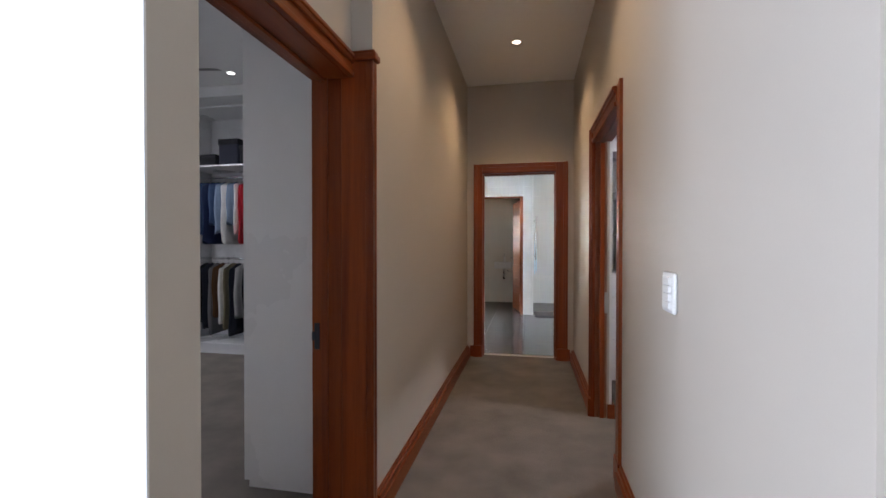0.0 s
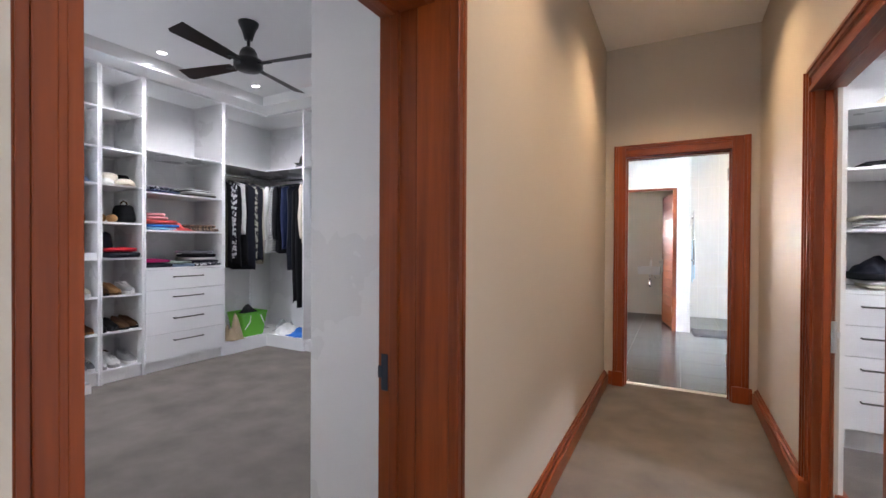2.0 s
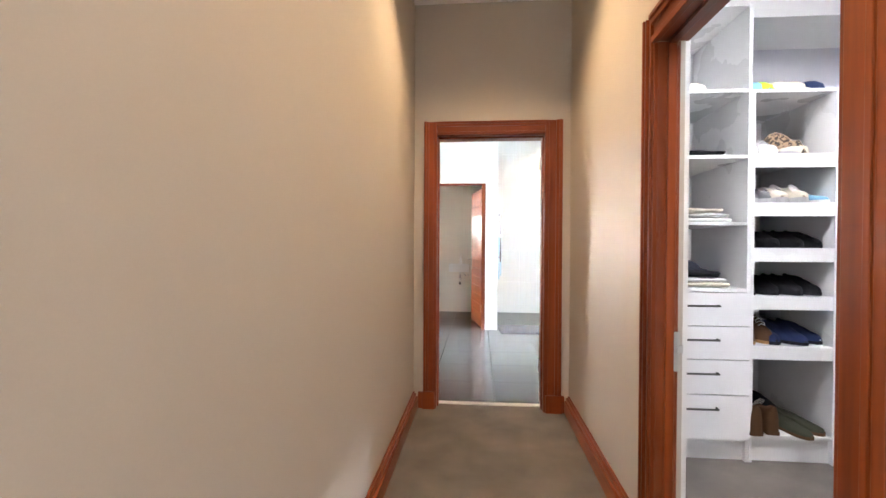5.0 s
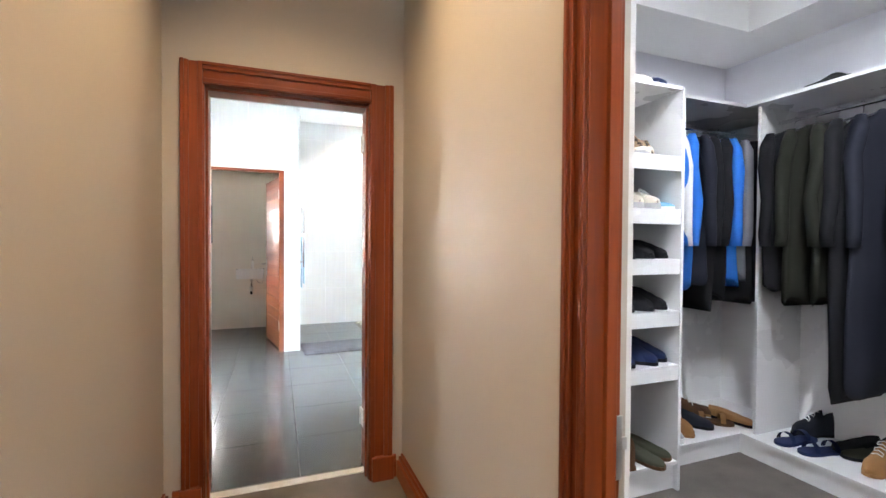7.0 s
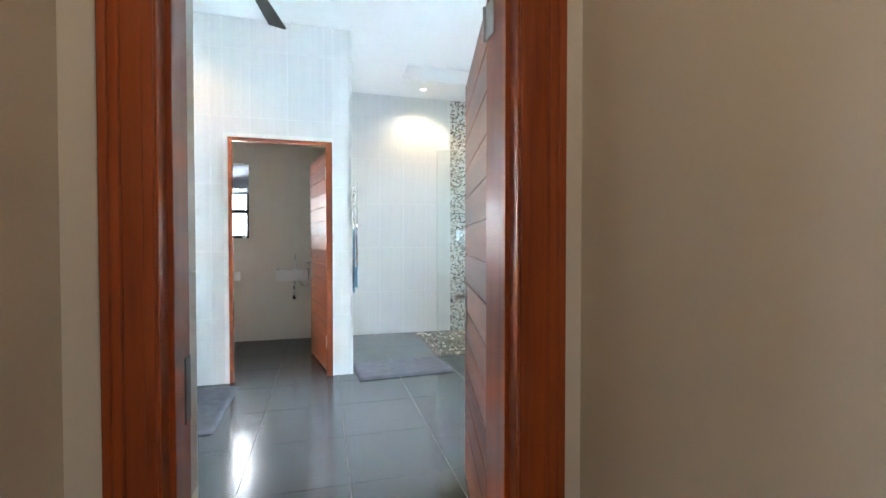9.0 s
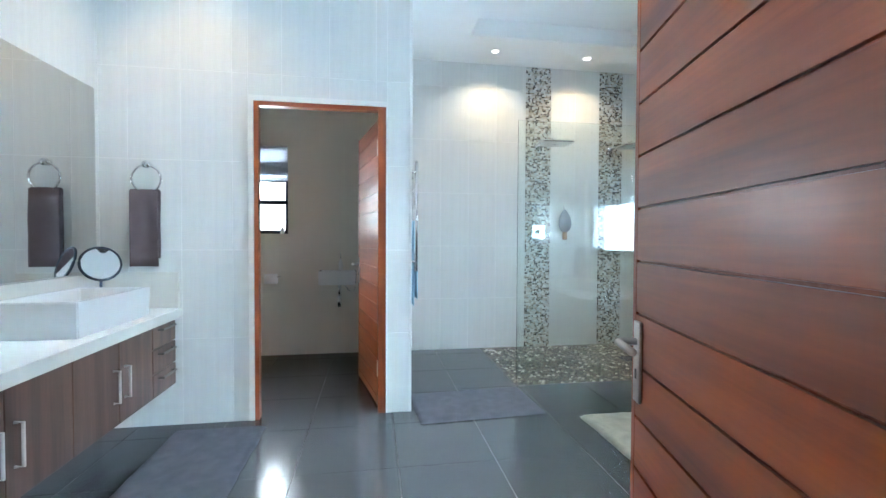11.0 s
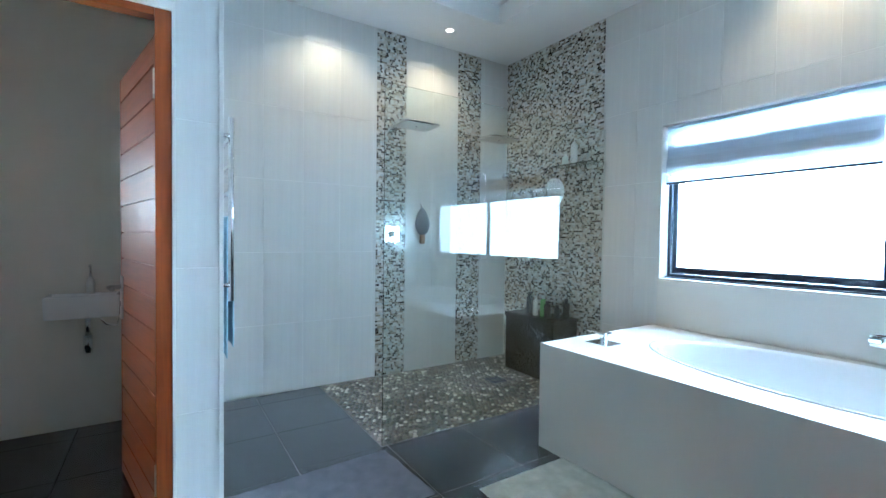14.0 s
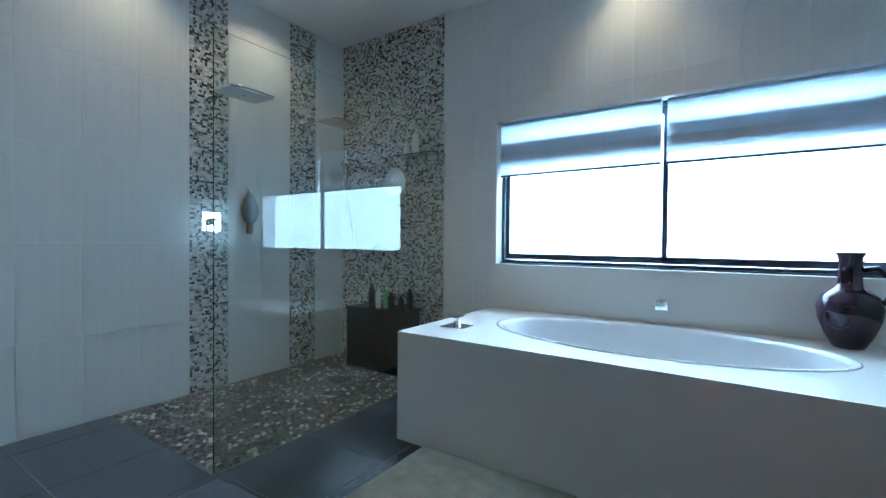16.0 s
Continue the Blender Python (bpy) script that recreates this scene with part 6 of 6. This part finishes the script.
# folded clothes
for y, z, lx, ly, h, c in ((3.22, 1.76, 0.32, 0.3, 0.03, "navy"), (3.2, 1.79, 0.3, 0.26, 0.035, "zebra"), (3.6, 1.76, 0.33, 0.3, 0.025, "olive"), (3.62, 1.785, 0.32, 0.28, 0.03, "white"), (3.58, 1.815, 0.28, 0.24, 0.025, "black_white_stripe"),
                          (3.2, 1.39, 0.3, 0.26, 0.03, "sky"), (3.22, 1.42, 0.3, 0.28, 0.03, "blue"), (3.2, 1.45, 0.3, 0.28, 0.045, "coral"), (3.16, 1.495, 0.28, 0.2, 0.03, "pink"), (3.14, 1.525, 0.26, 0.19, 0.04, "pink"), (3.65, 1.39, 0.3, 0.3, 0.04, "leopard"), (3.63, 1.43, 0.28, 0.28, 0.035, "leopard"),
                          (3.17, 1.02, 0.32, 0.24, 0.05, "ink"), (3.16, 1.07, 0.3, 0.22, 0.035, "magenta"), (3.4, 1.02, 0.32, 0.24, 0.03, "pale_denim"), (3.38, 1.05, 0.3, 0.22, 0.03, "sage"), (3.66, 1.02, 0.33, 0.28, 0.035, "zebra"), (3.65, 1.055, 0.31, 0.27, 0.03, "ink"), (3.64, 1.085, 0.3, 0.26, 0.025, "white"), (3.64, 1.11, 0.3, 0.25, 0.04, "black"), (3.62, 1.15, 0.28, 0.24, 0.035, "grey")):
    folded(-4.76, y, z, lx, ly, h, c, "folded %s garment in a stack on a white shelf" % c.replace("_", " "))
heap(-4.68, 3.4, 1.39, 0.2, 0.3, 0.09, "coral", "coral garment slipping off its stack", 8)
# hanging clothes, west part of the corner
for k, (c, ln) in enumerate((("olive", 1.0), ("black", 0.96), ("zebra", 0.9), ("black", 1.02), ("white", 0.62), ("black", 0.98), ("ink", 1.05), ("floral", 0.94), ("ink", 0.95), ("cream", 0.98))):
    hung(-4.83, 3.92 + 0.057 * k, 2.07, "y", 0.44, ln, 0.045, c, "%s garment hanging in the corner wardrobe" % c.replace("_", " "), "hanging clothes", seed=k)
for k, (c, ln, sl) in enumerate((("white", 0.85, True), ("black_white_stripe", 0.82, True), ("black", 0.85, True), ("navy", 0.8, False), ("ink", 1.05, False), ("black", 1.45, False), ("black", 1.5, False), ("cream", 0.75, True))):
    hung(-4.62 + 0.083 * k, 4.68, 2.07, "x", 0.44, ln, 0.05, c, "%s garment hanging in the corner wardrobe" % c.replace("_", " "), "hanging clothes", sl, seed=30 + k)
for k, c in enumerate(("denim", "denim", "navy", "denim", "pale_denim", "white", "pale_denim", "white", "red", "white", "pale_grey", "denim")):
    hung(-3.9 + 0.078 * k, 4.68, 2.06, "x", 0.36, 0.5 + 0.22 * ((k * 7) % 3) / 2, 0.05, c, "%s shorts or shirt on a wire hanger" % c.replace("_", " "), "hanging shorts", seed=50 + k)
for k, c in enumerate(("white", "black", "ink", "grey", "brown", "white", "khaki", "ink", "pale_grey", "black", "white", "grey", "black")):
    hung(-3.92 + 0.073 * k, 4.68, 1.09, "x", 0.34, 0.62 + 0.2 * ((k * 5) % 4) / 3, 0.045, c, "%s trousers or skirt on a wire hanger" % c.replace("_", " "), "hanging trousers", seed=70 + k)
for k, c in enumerate(("grey", "ink", "black")):
    hung(-1.24, 2.12 + 0.09 * k, 2.06, "y", 0.42, 1.75, 0.05, c, "long %s garment beside the end panel" % c, "hanging clothes", seed=90 + k)
# things on the corner platform and top shelf
basket = thing("laundry_basket", (-4.74, 4.28, 0.15), "lime-green plastic basket with white handles", "basket")
bm = bmesh.new()
rows = [[bm.verts.new((sx * a, sy * c, z)) for sx, sy in ((-1, -1), (1, -1), (1, 1), (-1, 1))] for a, c, z in ((0.11, 0.14, 0), (0.14, 0.175, 0.27), (0.15, 0.185, 0.275), (0.15, 0.185, 0.29), (0.135, 0.17, 0.29), (0.105, 0.135, 0.01))]
for a, c in zip(rows, rows[1:]):
    for i in range(4):
        bm.faces.new((a[i], a[(i + 1) % 4], c[(i + 1) % 4], c[i]))
bm.faces.new(list(reversed(rows[0])))
bm.faces.new(rows[-1])
bmesh.ops.bevel(bm, geom=list(bm.edges), offset=0.008, segments=2, affect="EDGES")
bmesh.ops.recalc_face_normals(bm, faces=bm.faces)
part("tub", bm, M["green"], basket, local=True)
for s in (-1, 1):
    part("handle", tube([(0.15, s * 0.07, 0.25), (0.162, s * 0.09, 0.18), (0.15, s * 0.15, 0.1)], 0.006, 8), M["plastic"], basket, "white plastic handle", smooth=True, local=True)
heap(-4.74, 4.28, 0.38, 0.26, 0.33, 0.12, "black", "black clothes heaped in the green basket", 11)
heap(-4.66, 4.02, 0.15, 0.2, 0.22, 0.3, "beige", "beige garment slumped against the cabinet", 12)
heap(-4.42, 4.62, 0.15, 0.4, 0.32, 0.12, "white", "white linen heaped on the wardrobe base", 13)
heap(-4.15, 4.58, 0.15, 0.3, 0.28, 0.1, "blue", "bright blue garment on the wardrobe base", 14)
heap(-4.55, 4.72, 0.15, 0.3, 0.28, 0.16, "pale_grey", "grey cloth on the wardrobe base", 15)
heap(-4.12, 4.58, 2.17, 0.24, 0.24, 0.07, "grey", "grey garment on the top shelf", 16)
hat(-4.08, 4.6, 2.22, "olive", "camouflage cap on the top shelf", crown=0.09, high=0.13, peak=True, turn=-120)
for x, h, c in ((-3.72, 0.13, "black"), (-3.42, 0.3, "ink"), (-3.15, 0.22, "black")):
    cs = thing("storage_case", (x, 4.66, 2.17), "black fabric storage case on the top shelf", "case", "cases on the top shelf")
    part("body", boxes((-0.13, 0.13, -0.15, 0.15, 0, h), bevel=0.02), col(c), cs, local=True)
    part("lid", boxes((-0.135, 0.135, -0.155, 0.155, h * 0.8, h + 0.01), bevel=0.01), col("black"), cs, local=True)

# right dressing room: shelves
for x, z, c, t in ((1.08, 2.126, "cream", -100), (1.42, 2.122, "sky", -80), (1.46, 2.122, "lime", -95), (1.57, 2.122, "cream", -70), (1.64, 2.122, "cream", -90), (1.74, 2.122, "navy", -60)):
    hat(x, 4.42, z, c, "%s cap on the top shelf" % c, crown=0.085, high=0.085, peak=True, turn=t)
for x, z, c, h in ((1.1, 1.751, "white", 0.02), (1.08, 1.772, "black", 0.025), (1.12, 1.371, "white", 0.03), (1.1, 1.401, "pale_grey", 0.03), (1.06, 1.431, "cream", 0.03), (1.12, 0.991, "cream", 0.03), (1.1, 1.021, "white", 0.025), (1.05, 1.046, "black", 0.05)):
    folded(x, 4.5, z, 0.3, 0.34, h, c, "folded %s garment on a white shelf" % c.replace("_", " "))
heap(1.02, 4.48, 1.09, 0.26, 0.3, 0.1, "ink", "dark garment thrown on a folded stack", 21)
pair(1.43, 4.42, 1.758, -95, "white", "white", "white trainer on a shoe shelf", "trainer", 0.27, 0.1)
heap(1.63, 4.47, 1.758, 0.28, 0.3, 0.17, "leopard", "brown patterned bag on a shoe shelf", 22, "bag", "bags on the shelves")
shoe(1.62, 4.36, 1.758, -150, "cream", "pale_grey", "cream slip-on shoe on a shoe shelf", "flat", 0.26)
pair(1.43, 4.42, 1.482, -95, "grey", "pale_grey", "grey trainer on a shoe shelf", "trainer", 0.27, 0.1)
pair(1.58, 4.38, 1.482, -100, "cream", "pale_grey", "cream trainer on a shoe shelf", "trainer", 0.27, 0.1)
shoe(1.72, 4.4, 1.482, -60, "sky", "white", "pale blue slip-on shoe on a shoe shelf", "flat", 0.25)
for z in (1.224, 0.952):
    for x in (1.42, 1.55, 1.68):
        pair(x, 4.43, z, -92, "black", "black", "black leather shoe on a shoe shelf", "dress", 0.28, 0.1)
pair(1.42, 4.42, 0.668, -92, "brown", "tan", "brown leather boot on a shoe shelf", "boot", 0.27, 0.1)
pair(1.55, 4.43, 0.668, -88, "navy", "black", "navy leather shoe on a shoe shelf", "dress", 0.28, 0.1)
pair(1.68, 4.43, 0.668, -80, "navy", "black", "navy leather shoe on a shoe shelf", "dress", 0.28, 0.1)
pair(1.43, 4.38, 0.159, 88, "brown", "brown", "brown leather boot on the cabinet base", "boot", 0.28, 0.11)
pair(1.65, 4.36, 0.159, -70, "olive", "brown", "dark flat shoe on the cabinet base", "flat", 0.27, 0.11)
pair(1.6, 4.62, 0.159, -80, "ink", "black", "dark shoe at the back of the cabinet base", "dress", 0.28, 0.11)
for k, (c, ln) in enumerate((("cream", 0.85), ("blue", 0.92), ("white", 0.9), ("blue", 0.95), ("ink", 0.92), ("black", 1.08), ("black", 1.02), ("blue", 0.93), ("grey", 0.9), ("black", 1.05), ("ink", 0.95), ("black", 1.05))):
    hung(1.88 + 0.078 * k, 4.66, 2.05, "x", 0.46, ln, 0.052, c, "%s jacket hanging in the corner wardrobe" % c, "hanging jackets", True, seed=110 + k, swing=11)
for k, (c, ln) in enumerate((("black", 0.95), ("deep_olive", 1.02), ("deep_olive", 1.0), ("black", 1.5), ("ink", 1.45), ("black", 1.4), ("ink", 1.3), ("black", 1.1), ("black", 0.95))):
    hung(2.72, 4.28 - 0.11 * k, 2.05, "y", 0.46, ln, 0.09, c, "dark %s coat hanging in the wardrobe" % c.replace("_", " "), "hanging jackets", True, seed=130 + k, swing=14)
for x, y, t, u, s, k, lab in ((1.98, 4.56, -60, "pale_grey", "white", "trainer", "grey trainer on the wardrobe base"), (2.12, 4.6, -70, "tan", "tan", "boot", "tan leather boot on the wardrobe base"), (2.3, 4.62, -50, "ink", "black", "dress", "black shoe on the wardrobe base"),
                            (2.46, 4.6, -40, "tan", "brown", "sandal", "tan leather sandal on the wardrobe base"), (2.68, 4.22, 175, "navy", "navy", "sandal", "navy sandal on the wardrobe base"), (2.68, 4.08, 165, "navy", "navy", "sandal", "navy sandal on the wardrobe base"),
                            (2.2, 4.72, -65, "black", "black", "dress", "black leather shoe behind the others on the wardrobe base"), (2.38, 4.74, -55, "brown", "black", "boot", "dark brown boot on the wardrobe base"), (2.54, 4.72, -40, "brown", "tan", "flat", "brown slipper on the wardrobe base"), (2.62, 4.56, -70, "tan", "black", "flat", "tan felt slipper on the wardrobe base"), (2.9, 4.24, 160, "ink", "black", "boot", "black ankle boot at the back of the wardrobe"), (2.84, 3.94, 150, "olive", "black", "flat", "dark clog on the wardrobe base"),
                            (2.74, 3.84, 178, "tan", "tan", "boot", "tan leather boot on the wardrobe base"), (2.75, 3.72, 172, "tan", "tan", "boot", "tan leather boot on the wardrobe base"), (2.86, 4.0, 150, "black", "black", "dress", "black shoe at the back of the wardrobe")):
    shoe(x, y, 0.131, t, u, s, lab, k, 0.28)
heap(2.78, 4.1, 2.161, 0.35, 0.5, 0.12, "black", "black garment bag on the top shelf", 25, "garment_bag")
heap(2.78, 3.7, 2.161, 0.35, 0.3, 0.2, "cream", "cream hat bag on the top shelf", 26, "garment_bag")

# ---- tiles and pebbles ----
G = 0.004
TT = 0.010  # tile thickness
MOSAICS = ((1.483, 1.78), (2.365, 2.652))


def tile_wall(parent, axis, plane, rects, u_origin, u_pitch, z_origin, z_pitch, sgn, holes=()):
    """Upright tiles proud of a wall. rects: (u0, u1, z0, z1) fields."""
    for u0, u1, z0, z1 in rects:
        for a, c in spans(u0, u1, u_origin, u_pitch):
            for p, q in spans(z0, z1, z_origin, z_pitch):
                su, sz = c - a - G, q - p - G
                mu, mz = (a + c) / 2, (p + q) / 2
                if axis == "y":
                    tile_piece("tile", (su, TT, sz), (mu, plane + sgn * TT / 2, mz), M["wall_tile"], parent)
                else:
                    tile_piece("tile", (TT, su, sz), (plane + sgn * TT / 2, mu, mz), M["wall_tile"], parent)


ZP, ZO = 0.578, -0.018
tile_wall(wall_toilet, "y", 8.012, ((-1.9, -1.015, 0, BATH), (-1.015, -0.105, 2.155, BATH), (-0.105, 0.05, 0, BATH)), -1.113, 0.31, ZO, ZP, -1)
tile_wall(wall_side, "x", 0.052, ((8.012, 9.69, 0, BATH),), 8.02, 0.31, ZO, ZP, 1)
tile_wall(wall_shower, "y", 9.69, ((0.06, MOSAICS[0][0], 0, BATH), (MOSAICS[0][1], MOSAICS[1][0], 0, BATH), (MOSAICS[1][1], 3.01, 0, BATH)), 0.525, 0.31, ZO, ZP, -1)
tile_wall(wall_window, "x", 3.02, ((WY1 + 0.004, 8.43, 0, BATH), (5.19, WY1 + 0.004, WZ1 + 0.004, BATH), (5.19, WY0 - 0.004, 0, WZ1 + 0.004), (WY0 - 0.004, WY1 + 0.004, 0, WZ0)), 7.503, 0.3075, ZO, ZP, -1)
def chips(owner, axis, face, u0, u1, seed):
    """Rows of glass chips standing 2 mm off a grouted backing; the room lies on the low side of face."""
    rnd = random.Random(seed)
    verts, faces, dark = [], [], []
    row, z = 0.0175, 0.002
    while z + row < BATH:
        u = u0 + 0.001
        while u < u1 - 0.006:
            black = rnd.random() < 0.33
            w = min(0.0175 if black else rnd.choice((0.0175, 0.0262, 0.035)), u1 - u)
            dark += [1 if black else 0] * 5
            lift = rnd.uniform(0.0016, 0.0026)
            base = len(verts)
            for d, e in ((0.0, 0.0009), (lift, 0.0015)):
                for p, q in ((u + e, z + e), (u + w - e, z + e), (u + w - e, z + row - e), (u + e, z + row - e)):
                    verts.append((p, face - d, q) if axis == "y" else (face - d, p, q))
            faces += [[base + 4 + k for k in range(4)]] + [[base + k, base + (k + 1) % 4, base + 4 + (k + 1) % 4, base + 4 + k] for k in range(4)]
            u += w
        z += row
    me = bpy.data.meshes.new("mosaic_chips")
    me.from_pydata(verts, [], faces)
    me.materials.append(M["mosaic"])
    me.materials.append(M["mosaic_dark"])
    me.polygons.foreach_set("material_index", dark)
    ob = new("mosaic_chips", me)
    ob.parent = owner
    return tagged(ob, "brown, grey, beige and white glass mosaic chips", "", "", "stuff")


M["mosaic_grout"] = surface("mosaic_grout", (0.64, 0.63, 0.6), 0.8, vary=0.08, scale=12, bump=0.2)
for k, (a, c) in enumerate(MOSAICS[:2]):
    band = structure("mosaic_band_%d" % (k + 1), boxes((a, c, 9.680, 9.69, 0, BATH)), M["mosaic_grout"], "brown, grey and white glass mosaic band")
    chips(band, "y", 9.680, a, c, 60 + k)
chips(structure("mosaic_wall", boxes((3.011, 3.02, 8.43, 9.678, 0, BATH)), M["mosaic_grout"], "brown, grey and white glass mosaic wall in the shower"), "x", 3.011, 8.43, 9.676, 70)
structure("trim_corner", boxes((0.046, 0.064, 7.998, 8.012, 0, BATH), bevel=0.002), M["plastic"], "white corner tile trim")

FP, FX, FY = 0.5385, -0.07, 7.81
PX0, PY0 = 0.97, 8.41
for x0, x1 in spans(-1.9, 3.02, FX, FP):
    for y0, y1 in spans(5.08, 9.69, FY, 0.558):
        if x0 > 1.8 and y1 < 7.9:
            continue
        fields = [(x0, x1, y0, y1)]
        if x1 > PX0 and y1 > PY0:
            fields = [(x0, x1, y0, PY0)] if y0 < PY0 - 0.03 else []
            if x0 < PX0 - 0.03:
                fields.append((x0, PX0, max(y0, PY0), y1))
        for a, c, p, q in fields:
            if c - a > 0.03 and q - p > 0.03:
                tile_piece("tile", (c - a - 0.004, q - p - 0.004, 0.012), ((a + c) / 2, (p + q) / 2, -0.006), M["floor_tile"], floor_bath)

structure("shower_bed", boxes((PX0, 3.009, PY0, 9.678, -0.012, 0.0)), M["grout"], "grey grout bed of the pebble shower floor")
M["pebble"] = surface("river_pebbles", (0.3, 0.28, 0.24), 0.5, vary=0.1, scale=20, fine=120)
pn = M["pebble"].node_tree
pg, pr = pn.nodes.new("ShaderNodeNewGeometry"), ramp(pn.nodes, [(0.0, (0.1, 0.095, 0.085)), (0.25, (0.17, 0.15, 0.12)), (0.5, (0.22, 0.21, 0.18)), (0.68, (0.34, 0.31, 0.26)), (0.8, (0.62, 0.58, 0.5)), (0.92, (0.13, 0.135, 0.125))], "CONSTANT")
pn.links.new(pg.outputs["Random Per Island"], pr.inputs[0])
pn.links.new(pr.outputs[0], pn.nodes["Principled BSDF"].inputs["Base Color"])


def pebbles():
    rnd = random.Random(4)
    ico = bmesh.new()
    bmesh.ops.create_icosphere(ico, subdivisions=2, radius=1)
    unit = [v.co.copy() for v in ico.verts]
    tri = [[v.index for v in f.verts] for f in ico.faces]
    ico.free()
    verts, faces = [], []
    step = 0.036
    nx, ny = int((3.0 - PX0) / step), int((9.67 - PY0) / (step * 0.88))
    for j in range(ny):
        for i in range(nx):
            x = PX0 + 0.022 + step * (i + 0.5 * (j % 2)) + rnd.uniform(-0.008, 0.008)
            y = PY0 + 0.022 + step * 0.88 * j + rnd.uniform(-0.008, 0.008)
            if x > 2.99 or (x > 2.69 and 8.66 < y < 9.32) or abs(x - 2.36) < 0.08 and abs(y - 9.02) < 0.08:
                continue
            a, s = rnd.uniform(0, 3.14), rnd.uniform(0.011, 0.02)
            e, ca, sa = rnd.uniform(0.62, 0.95), math.cos(a), math.sin(a)
            base = len(verts)
            for u in unit:
                px, py = u.x * s, u.y * s * e
                verts.append((x + px * ca - py * sa, y + px * sa + py * ca, 0.0015 + max(-0.004, u.z * 0.009)))
            faces += [[base + k for k in t] for t in tri]
    me = bpy.data.meshes.new("pebbles")
    me.from_pydata(verts, [], faces)
    me.materials.append(M["pebble"])
    me.polygons.foreach_set("use_smooth", [True] * len(me.polygons))
    return tagged(new("pebbles", me), "mixed cream, grey and brown river pebbles set in grout", "pebbles", "", "stuff")


pebbles()
